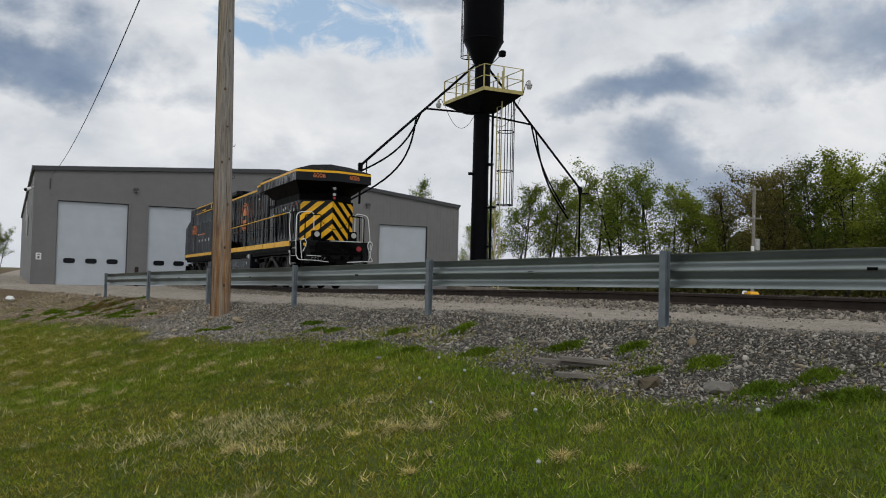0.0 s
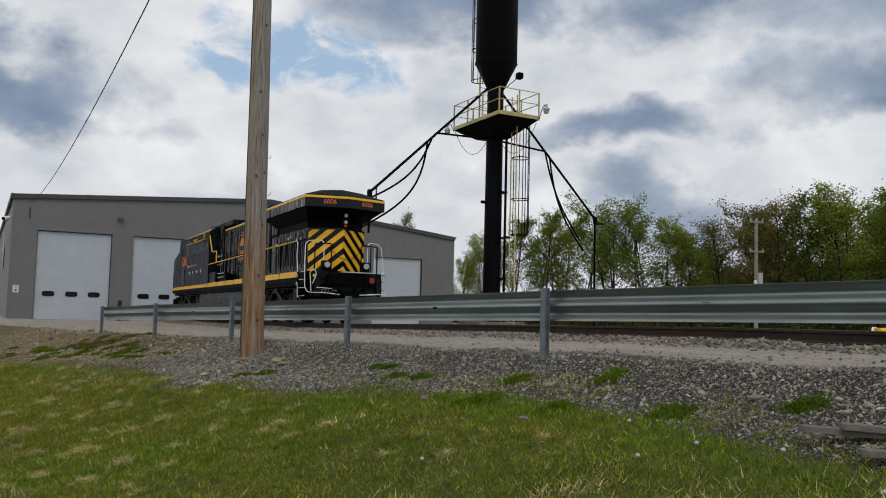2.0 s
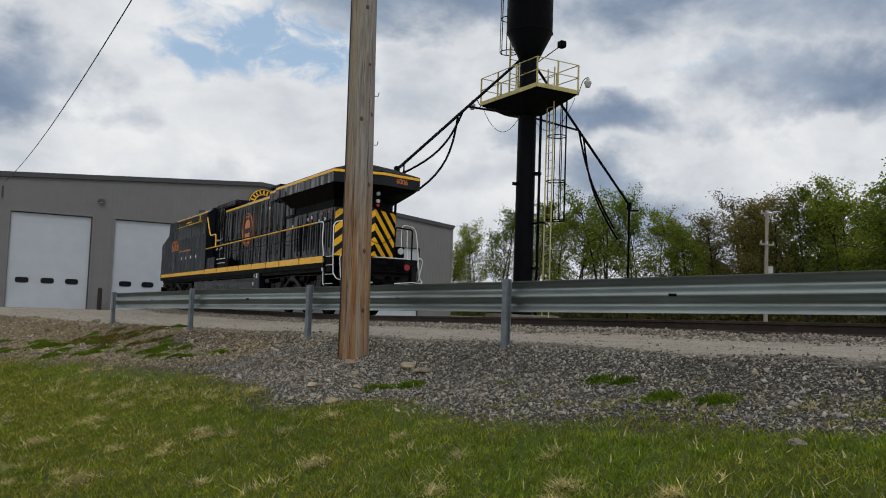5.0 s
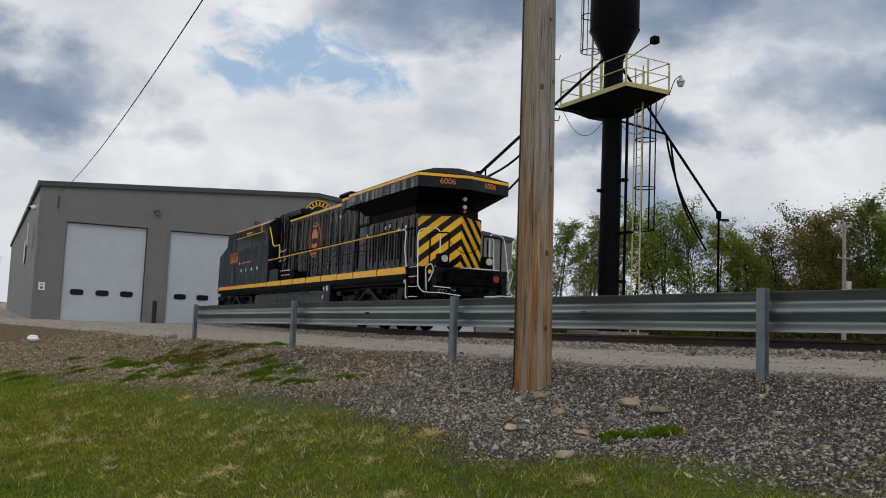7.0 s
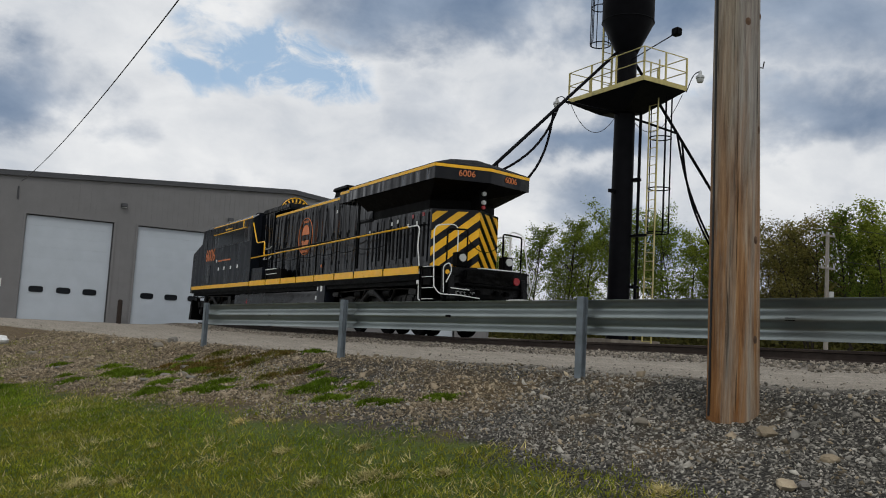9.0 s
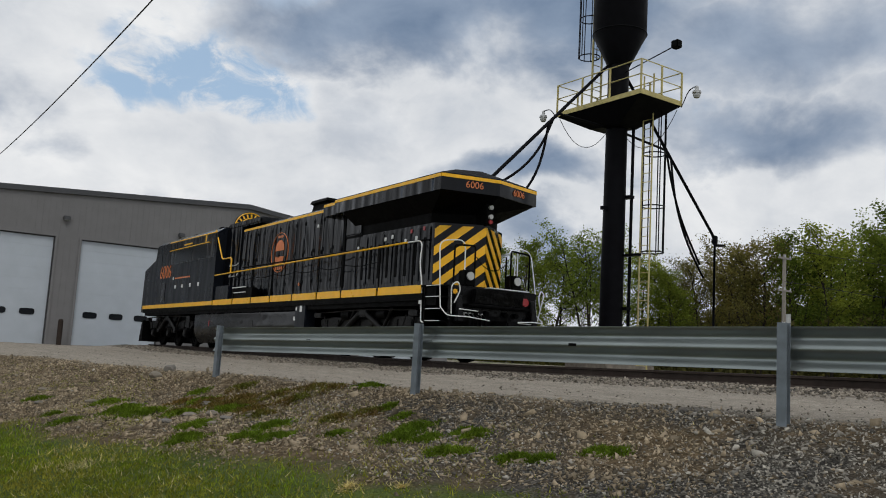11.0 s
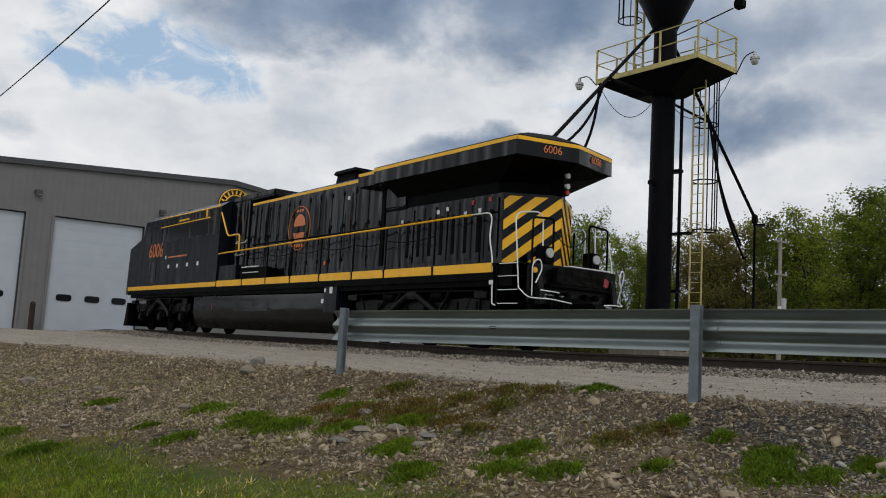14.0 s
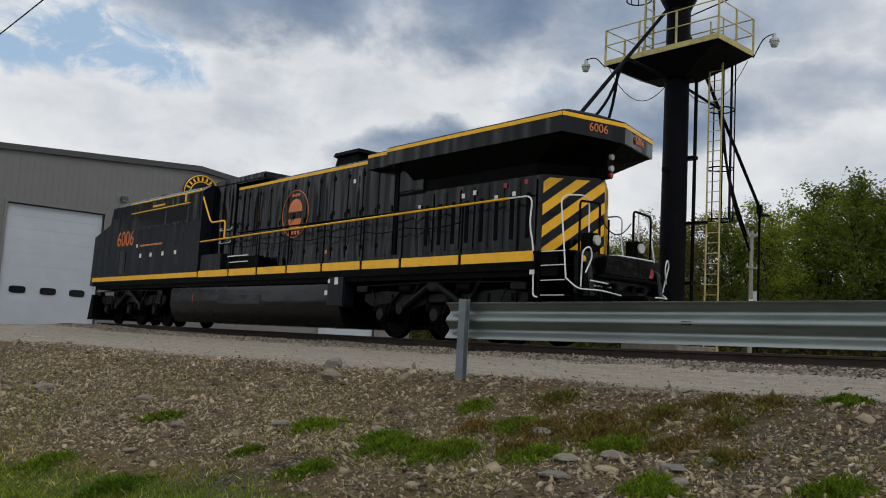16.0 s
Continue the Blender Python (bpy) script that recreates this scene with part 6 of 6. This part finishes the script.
def build_rocks():
    spots = [(4.09, 4.77, 0.17, 0.45, "b"), (4.24, 4.24, 0.17, 0.45, "g"), (3.15, 14.23, 0.15, 0.45, "b"), (3.15, 13.91, 0.12, 0.45, "b"), (2.82, 14.03, 0.10, 0.5, "g"), (2.02, 13.53, 0.10, 0.5, "b"),
             (2.25, 14.39, 0.07, 0.5, "g"), (2.68, 16.04, 0.10, 0.5, "p"), (2.91, 15.14, 0.11, 0.6, "b"), (2.18, 14.44, 0.09, 0.6, "b"), (2.7, 14.54, 0.08, 0.6, "b"), (2.83, 16.33, 0.07, 0.6, "g"),
             (-0.29, 29.06, 0.16, 0.5, "p"), (0.16, 27.56, 0.09, 0.5, "p"), (1.44, 26.3, 0.15, 0.7, "p"), (1.78, 26.75, 0.13, 0.8, "g"), (1.25, 23.49, 0.14, 0.35, "g"), (0.85, 22.95, 0.12, 0.35, "p"),
             (1.03, 22.72, 0.11, 0.5, "p"), (1.03, 22.33, 0.13, 0.3, "g"), (0.8, 22.61, 0.10, 0.4, "b"), (0.83, 22.17, 0.09, 0.4, "p"), (1.25, 22.25, 0.09, 0.5, "p"), (0.55, 22.79, 0.13, 0.3, "g"),
             (0.39, 25.41, 0.10, 0.5, "p"), (0.02, 23.38, 0.08, 0.5, "b"), (4.06, 8.84, 0.11, 0.5, "b"), (4.02, 8.56, 0.08, 0.5, "p"), (3.18, 9.6, 0.09, 0.4, "p"), (-0.1, 26.2, 0.09, 0.4, "g"), (0.7, 24.6, 0.08, 0.5, "p"),
             (2.45, 13.9, 0.08, 0.4, "b"), (2.3, 13.65, 0.10, 0.4, "g"), (2.6, 13.75, 0.07, 0.4, "b"), (1.9, 13.9, 0.07, 0.4, "b"), (-0.6, 25.9, 0.08, 0.4, "p"), (3.3, 8.1, 0.09, 0.35, "g"), (4.55, 6.9, 0.09, 0.4, "p")]
    mats = {"b": (ROCK, "brown rounded stone half sunk in the gravel"), "g": (GREYROCK, "flat grey stone lying on the bank"), "p": (PALE, "pale field stone lying on the bank")}
    for i, (x, y, s, fl, k) in enumerate(spots):
        s *= 0.66
        me = rock_mesh(40 + i, s, fl, mats[k][0])
        ob = new("stone", me)
        ob.matrix_world = pose(x, y, float(land(np.array([x]), np.array([y]))[0]) + s * fl * 0.45, 0, 0, (i * 67) % 360)
        tagged(ob, mats[k][1], "stone", "loose stones on the bank")
    # a white painted block by the road
    x, y = -0.65, 32.06
    ob = new("white_stone", rock_mesh(90, 0.13, 0.75, WHITE, "white_stone"))
    ob.matrix_world = pose(x, y, ground_at(x, y) + 0.1)
    tagged(ob, "white painted stone at the road's edge", "stone")
    # weathered planks
    for dx, dy, l, r in ((0, 0, 0.42, 28), (0.1, -0.12, 0.34, 34), (-0.25, -0.3, 0.2, 15)):
        x, y = 4.22 + dx, 5.78 + dy
        s = Shape()
        s.loft([[(t * l, w + 0.02 * math.sin(t * 7), z) for w, z in ((-0.05, 0), (0.05, 0), (0.053, 0.03), (-0.045, 0.034))] for t in (-1, -0.5, 0, 0.5, 1)])
        p = part("plank", s, PLANKWOOD)
        p.matrix_world = pose(x, y, float(land(np.array([x]), np.array([y]))[0]) + 0.02, 3, 4, -r)
        tagged(p, "split weathered plank lying on the gravel", "plank", "planks on the bank")


build_rocks()


def build_derail():
    x, y = 11.08, 10.35
    z = lerp(y, TRACK_Z)
    d = thing("derail_block", (x, y, z), "orange track block with a white hook", "track block")
    part("wedge", Shape().prism([(-0.13, -0.16), (0.13, -0.16), (0.08, 0.05), (-0.08, 0.05)], -0.11, 0.11, "x"), YELLOW, d, bevel=0.02)
    part("hook", Shape().tube(round_path([(-0.25, -0.05, -0.12), (-0.25, -0.05, 0.01), (-0.22, -0.03, 0.05), (-0.15, -0.03, 0.04)], 0.04), 0.02), WHITE, d)


build_derail()


def build_bollard():
    b = thing("rusty_bollard", (6.5, 61.2, ground_at(6.5, 61.2)), "rusty steel bollard between the shop doors", "bollard")
    part("post", Shape().cyl((0, 0, -0.2), (0, 0, 1.25), 0.13, n=16), RAILSTEEL, b, smooth=True)
    part("cap", Shape().loft([[(r * math.cos(2 * math.pi * i / 16), r * math.sin(2 * math.pi * i / 16), z) for i in range(16)] for r, z in ((0.13, 1.25), (0.11, 1.33), (0.04, 1.37))]), RAILSTEEL, b, smooth=True)


build_bollard()


# ---- ground cover ----
def blades(name, x, y, length, width, lean, material, seed, lift=0.0):
    """Thin pointed blades rooted at many places."""
    r = np.random.default_rng(seed)
    n = len(x)
    z = land(x, y) + lift
    az = r.uniform(0, 2 * np.pi, n)
    tilt = np.abs(r.normal(lean, 0.28, n))
    d = np.stack([np.cos(az) * np.sin(tilt), np.sin(az) * np.sin(tilt), np.cos(tilt)], 1)
    base = np.stack([x, y, z - 0.004], 1)
    fa = r.uniform(0, 2 * np.pi, n)
    side = np.stack([np.cos(fa), np.sin(fa), np.zeros(n)], 1) * (width * r.uniform(0.6, 1.3, n))[:, None]
    tip = base + d * (length * r.uniform(0.55, 1.3, n))[:, None]
    verts = np.stack([base - side, base + side, tip], 1).reshape(-1, 3)
    return mesh_from_arrays(name, verts, np.arange(n * 3).reshape(-1, 3), material, 3)


def table(y, t):
    return np.interp(y, [a for a, _ in t], [b for _, b in t])


def wave(x, y, s, seed):
    """A cheap smooth noise over many points, about -1 to 1."""
    r = np.random.default_rng(seed)
    out = np.zeros_like(x)
    for i in range(6):
        a, f, p = r.uniform(0, 2 * np.pi), s * r.uniform(0.5, 2.2), r.uniform(0, 6.28)
        out += np.sin((x * np.cos(a) + y * np.sin(a)) * f + p)
    return out / 3.0


def build_lawn():
    r = np.random.default_rng(31)
    n = 640000
    y = r.uniform(1.0, 34.0, n)
    u = r.uniform(-6.2, -0.4, n)
    x = u + table(y, RAIL_LINE)
    edge = table(y, LAWN_EDGE)
    inside = edge - u + 0.22 * wave(x, y, 2.2, 1) + r.normal(0, 0.10, n)
    keep = (inside > 0) & (r.random(n) < np.clip(0.35 + inside * 1.2, 0, 1))
    # grass creeping into the crushed stone at the near end of the bank
    keep |= (y < 13) & (inside <= 0) & (inside > -0.85) & (wave(x, y, 3.0, 61) + 0.5 * wave(x, y, 9.0, 62) > 0.25) & (r.random(n) < 0.4)
    # thin towards the dry end of the bank
    keep &= r.random(n) < np.where(y > 16.5, np.clip(0.40 + 0.45 * (-u - 2.2) + 0.35 * wave(x, y, 1.4, 71), 0.06, 1), 1)
    x, y, u, inside = x[keep], y[keep], u[keep], inside[keep]
    tone = wave(x, y, 0.9, 2) + 0.5 * wave(x, y, 3.0, 3) + r.normal(0, 0.35, len(x))
    ring = np.exp(-((inside - 0.5) / 0.5) ** 2) * 0.9
    near = 1.5 * np.clip((8.0 - y) / 3.0, 0, 1) * np.clip(x - 1.6, 0, 1)
    lush = tone + ring + near > 1.15
    dry = (tone - ring < -2.1) & ~lush
    dry |= (wave(x, y, 8.0, 21) + 0.6 * wave(x, y, 20.0, 22) > 0.85) & (wave(x, y, 1.1, 23) > 0.05) & ~lush & (r.random(len(x)) < 0.55)
    dry |= r.random(len(x)) < 0.03
    mid = ~lush & ~dry
    for name, sel, L, lean, mat, label in (("lawn_grass", mid, 0.042, 0.7, GRASS, "short mown yellow-green lawn grass"), ("lush_grass", lush, 0.05, 0.6, LAWNLUSH, "darker lush grass along the bank"), ("dry_grass", dry, 0.075, 1.0, STRAW, "dry straw lying in the lawn")):
        ob = new(name, blades(name, x[sel], y[sel], L, 0.0062, lean, mat, 7))
        tagged(ob, label, "grass", kind="stuff")


build_lawn()


def build_bank_grass():
    """Thin dry and green blades over the bare soil past the rail's end."""
    r = np.random.default_rng(91)
    n = 150000
    y = r.uniform(17, 34, n)
    u = r.uniform(-3.6, -0.1, n)
    x = u + table(y, RAIL_LINE)
    w = wave(x, y, 1.6, 41) + 0.6 * wave(x, y, 5.0, 42) + r.normal(0, 0.3, n)
    ok = (w > 0.05) & (r.random(n) < np.clip((y - 16.5) / 5, 0, 1) * np.clip(-u * 0.6, 0.15, 1))
    for name, sel, mat, label in (("sparse_dry_grass", ok & (r.random(n) < 0.16), STRAW, "sparse dry grass on the bare bank"), ("sparse_green_grass", ok & (r.random(n) < 0.5) & (w > 0.3), GRASS, "sparse green grass on the bare bank")):
        ob = new(name, blades(name, x[sel], y[sel], 0.05, 0.005, 1.0, mat, 17))
        tagged(ob, label, "grass", kind="stuff")


build_bank_grass()


def build_straw_heaps():
    """Clods of dry mown grass."""
    r = np.random.default_rng(12)
    spots = [(1.95, 10.15, 0.3), (0.38, 11.3, 0.45), (0.62, 10.35, 0.4), (0.29, 10.0, 0.3), (1.39, 6.27, 0.3), (2.42, 5.58, 0.25), (1.8, 10.03, 0.25), (1.5, 10.75, 0.25), (0.73, 16.45, 0.35), (-0.76, 18.3, 0.45), (0.28, 15.38, 0.3), (-0.25, 15.07, 0.35), (1.23, 11.95, 0.3), (-0.1, 13.2, 0.4), (0.9, 13.6, 0.25)]
    spots = [(x, y, q * 0.42) for x, y, q in spots]
    rr = random.Random(6)
    xs, ys, zs = [], [], []
    for _ in range(90):
        y = rr.uniform(3.0, 20)
        spots.append((guard_x(y) - rr.uniform(2.0, 5.6), y, rr.uniform(0.03, 0.10)))
    for x0, y0, rad in spots:
        n = int(2200 * rad) + 60
        a, q = r.uniform(0, 2 * np.pi, n), np.abs(r.normal(0, 0.5, n)) * rad
        x, y = x0 + q * np.cos(a) * 1.4, y0 + q * np.sin(a)
        z = min(0.07, rad * 0.4) * np.exp(-(q / (rad * 0.6)) ** 2) * r.random(n)
        xs.append(x)
        ys.append(y)
        zs.append(z)
    ob = new("straw_clods", blades("straw_clods", np.concatenate(xs), np.concatenate(ys), 0.085, 0.0036, 1.35, STRAW, 901, np.concatenate(zs)))
    tagged(ob, "clods of dry mown grass strewn on the lawn", "dry grass", kind="stuff")


build_straw_heaps()


def build_tufts():
    green = [(3.73, 11.62, .2), (3.64, 10.59, .25), (4.02, 9.35, .3), (4.5, 8.49, .3), (4.54, 6.49, .3), (4.78, 5.81, .25), (4.73, 4.86, .3), (4.37, 5.09, .2), (4.38, 3.99, .35), (4.8, 3.89, .3), (4.53, 3.46, .35), (4.16, 3.56, .25), (0.53, 23.75, .4),
             (1.78, 19.7, .25), (2.5, 13.61, .25), (2.77, 13.44, .25), (3.68, 11.85, .2), (3.54, 10.99, .25), (0.47, 24.17, .4), (1.63, 19.93, .3), (1.92, 20.08, .3), (2.05, 19.43, .25), (1.65, 19.07, .2), (1.86, 18.39, .2), (2.27, 18.08, .2),
             (0.57, 23.87, .25), (0.62, 22.15, .25), (0.33, 21.61, .2), (0.83, 21.29, .3), (0.96, 20.93, .25), (1.36, 20.5, .2), (2.12, 20.91, .2), (2.03, 20.5, .2), (1.79, 20.06, .25), (2.04, 19.58, .2), (1.59, 19.21, .25), (1.76, 18.56, .25), (2.21, 18.2, .2),
             (-0.06, 26.59, .3), (0.53, 25.15, .35), (0.54, 24.38, .3), (-0.14, 24.98, .2), (-0.14, 24.22, .3), (0.67, 23.76, .35), (1.42, 24.33, .25), (1.26, 23.76, .3), (0.84, 23.18, .35), (1.25, 22.88, .35), (0.72, 22.27, .3), (1.18, 21.5, .35), (-1.1, 26.19, .35), (-1.01, 25.13, .4), (2.53, 21.99, .3), (0.44, 21.69, .3), (0.96, 20.95, .3), (3.4, 9.0, .35), (3.7, 8.2, .3), (4.0, 7.2, .35)]
    brown = [(1.34, 23.16, .45), (1.26, 23.53, .45), (1.88, 22.95, .35), (1.63, 21.07, .3), (1.92, 20.92, .3), (1.51, 22.96, .35), (1.87, 22.5, .4), (1.77, 23.81, .35), (1.39, 22.57, .35), (2.27, 22.39, .3), (1.58, 23.26, .4), (1.36, 22.21, .35), (2.2, 22.72, .3), (1.1, 24.0, .3), (0.9, 23.4, .3)]
    r = np.random.default_rng(77)
    for group, mat, L, lab, cat, per in ((green, LUSH, 0.052, "low green weed tufts growing in the stones", "weeds", 1300), (brown, RUSSET, 0.050, "russet dry weeds in patches on the bank", "weeds", 620)):
        xs, ys, ls, up = [], [], [], []
        for x0, y0, rad in group:
            n = int(per * (rad / 0.3) ** 1.6)
            a, q = r.uniform(0, 2 * np.pi, n), r.random(n) ** 0.7 * rad * 0.62 * r.uniform(0.5, 1.2, n)
            k = int(x0 * 1000) % 17
            xs.append(x0 + q * np.cos(a) * (1.15 + 0.25 * np.sin(a * 3 + k)))
            ys.append(y0 + q * np.sin(a) * (0.9 + 0.25 * np.cos(a * 2 + k)))
            dome = np.exp(-(q / (0.55 * rad)) ** 2) * (0.75 + 0.25 * np.sin(a * 4 + k) * np.cos(q * 30))
            ls.append(np.full(n, L) * (0.55 + 0.45 * dome))
            up.append(0.16 * rad * dome * r.random(n) ** 0.6)
        name = "green_weeds" if mat is LUSH else "russet_weeds"
        ob = new(name, blades(name, np.concatenate(xs), np.concatenate(ys), np.concatenate(ls), 0.0070, 0.95, mat, 505, np.concatenate(up)))
        tagged(ob, lab, cat, kind="stuff")


build_tufts()


def build_dandelions():
    r = random.Random(3)
    spots = [(3.38, 6.35), (3.24, 5.04), (2.58, 3.94), (3.78, 3.48), (2.98, 6.42), (3.11, 4.8), (3.5, 7.1), (2.7, 5.6), (3.6, 5.9), (2.2, 7.7)]
    for i, (x, y) in enumerate(spots):
        z = float(land(np.array([x]), np.array([y]))[0])
        d = thing("dandelion", (x, y, z), "white dandelion seed head in the lawn", "flower", "dandelions in the lawn")
        h = r.uniform(0.07, 0.13)
        part("stem", Shape().cyl((0, 0, 0), (0.01, 0, h), 0.003, n=5), LUSH, d)
        n = 8
        part("seed_head", Shape().loft([[(0.01 + q * math.cos(2 * math.pi * j / n), q * math.sin(2 * math.pi * j / n), h + zz) for j in range(n)] for q, zz in ((0.003, -0.014), (0.012, -0.008), (0.015, 0.0), (0.011, 0.009), (0.003, 0.014))]), LAMPGREY, d, smooth=True)


build_dandelions()


def stones(name, x, y, size, material, seed, flat=0.7, spread=0.42, block=False):
    """Angular chips strewn at many places: skewed eight-faced shards, or skewed blocks where they are large."""
    r = np.random.default_rng(seed)
    n = len(x)
    c = np.array([(-1, -0.75, 0), (1, -0.75, 0), (0.9, 0.8, 0), (-0.9, 0.8, 0), (0, 0, -1), (0, 0, 1)], float)
    f = np.array([(0, 1, 5), (1, 2, 5), (2, 3, 5), (3, 0, 5), (1, 0, 4), (2, 1, 4), (3, 2, 4), (0, 3, 4)])
    if block:
        c = np.array([(-1, -1, -1), (1, -1, -1), (1, 1, -1), (-1, 1, -1), (-1, -1, 1), (1, -1, 1), (1, 1, 1), (-1, 1, 1)], float)
        f = np.array([(3, 2, 1), (3, 1, 0), (4, 5, 6), (4, 6, 7), (0, 1, 5), (0, 5, 4), (1, 2, 6), (1, 6, 5), (2, 3, 7), (2, 7, 6), (3, 0, 4), (3, 4, 7)])
    m = len(c)
    v = c[None] * r.uniform(0.5, 1.1, (n, m, 3)) + (0 if block else 1) * r.normal(0, 0.18, (n, m, 3))
    v *= (size * np.exp(r.normal(0, spread, n)))[:, None, None] * np.stack([r.uniform(0.9, 1.6, n), r.uniform(0.7, 1.1, n), r.uniform(0.5, 1.0, n) * flat], 1)[:, None, :]
    q = r.normal(0, 0.45, (n, 4))
    q[:, 3] = r.normal(0, 1.2, n)
    q[:, 0] += 0.6
    q /= np.linalg.norm(q, axis=1)[:, None]
    w, a, b, d = q.T
    R = np.stack([1 - 2 * (b * b + d * d), 2 * (a * b - d * w), 2 * (a * d + b * w), 2 * (a * b + d * w), 1 - 2 * (a * a + d * d), 2 * (b * d - a * w), 2 * (a * d - b * w), 2 * (b * d + a * w), 1 - 2 * (a * a + b * b)], 1).reshape(n, 3, 3)
    v = np.einsum("nij,nkj->nki", R, v) + np.stack([x, y, land(x, y) + size * 0.25], 1)[:, None, :]
    faces = (np.arange(n)[:, None, None] * m + f[None]).reshape(-1, 3)
    return mesh_from_arrays(name, v.reshape(-1, 3), faces, material, 3)


def build_gravel():
    r = np.random.default_rng(55)
    n = 205000
    y = r.uniform(2.8, 33.0, n)
    u = r.uniform(-3.2, 0.42, n)
    x = u + table(y, RAIL_LINE)
    edge = table(y, LAWN_EDGE)
    keep = (u - edge + 0.22 * wave(x, y, 2.2, 1) * -1 + r.normal(0, 0.12, n) > 0)
    keep &= (u < 0.1) | (r.random(n) < 0.35)
    # thinner far from the path
    keep &= r.random(n) < np.interp(y, [3, 20, 33], [1.0, 0.9, 0.6])
    x, y, u = x[keep], y[keep], u[keep]
    brown = r.random(len(x)) < np.clip((y - 17.0) / 4.0 - (u + 0.8) * 0.35 + 0.4 * wave(x, y, 1.2, 9), 0.10, 0.95)
    ob = new("gravel", stones("gravel", x[~brown], y[~brown], 0.0090, STONE, 1))
    tagged(ob, "grey crushed stone covering the bank", "gravel", kind="stuff")
    thin = r.random(brown.sum()) < 0.9
    ob = new("soil_stones", stones("soil_stones", x[brown][thin], y[brown][thin], 0.0112, ROCK, 2, 0.6, 0.45))
    tagged(ob, "brownish stones strewn over dry soil", "gravel", kind="stuff")
    m = 900
    y2 = r.uniform(4, 31, m)
    u2 = r.uniform(-2.4, 0.1, m)
    x2 = u2 + table(y2, RAIL_LINE)
    ok = u2 > table(y2, LAWN_EDGE) + 0.1
    far_end = ok & (y2 > 17.5)
    ok &= y2 <= 17.5
    ob = new("brown_cobbles", stones("brown_cobbles", x2[far_end], y2[far_end], 0.0165, ROCK, 33, 0.55, 0.42, True))
    tagged(ob, "larger tan stones lying on the dry bank", "gravel", kind="stuff")
    ok &= r.random(m) < 0.35
    ob = new("cobbles", stones("cobbles", x2[ok], y2[ok], 0.018, STONE, 3, 0.6, 0.4, True))
    tagged(ob, "larger stones among the crushed stone", "gravel", kind="stuff")
    # pebbles worked loose on the road
    n = 16000
    y = r.uniform(4, 50, n)
    x = table(y, RAIL_LINE) + 0.25 + r.random(n) * (7.9 - table(y, RAIL_LINE))
    ok = r.random(n) < 0.18 + 0.8 * np.clip(np.abs((x - table(y, RAIL_LINE)) / (8.1 - table(y, RAIL_LINE)) - 0.5) * 2.4 - 0.5, 0, 1)
    ob = new("road_pebbles", stones("road_pebbles", x[ok], y[ok], 0.010, BALLAST, 14, 0.5))
    tagged(ob, "loose tan pebbles on the dirt road", "gravel", kind="stuff")
    # ballast beside and between the rails
    n = 31000
    y = r.uniform(3, 54, n)
    x = np.where(r.random(n) < 0.72, r.uniform(7.3, 9.25, n), r.uniform(9.3, 12.0, n))
    ok = (r.random(n) < np.clip((x - 7.25) / 0.9, 0.05, 1)) & (np.abs(x - 9.2975) > 0.09) & (np.abs(x - 10.8025) > 0.09)
    ob = new("ballast", stones("ballast", x[ok], y[ok], 0.019, BALLAST, 4, 0.6, 0.3, True))
    tagged(ob, "pale stone ballast round the track", "ballast", kind="stuff")


build_gravel()
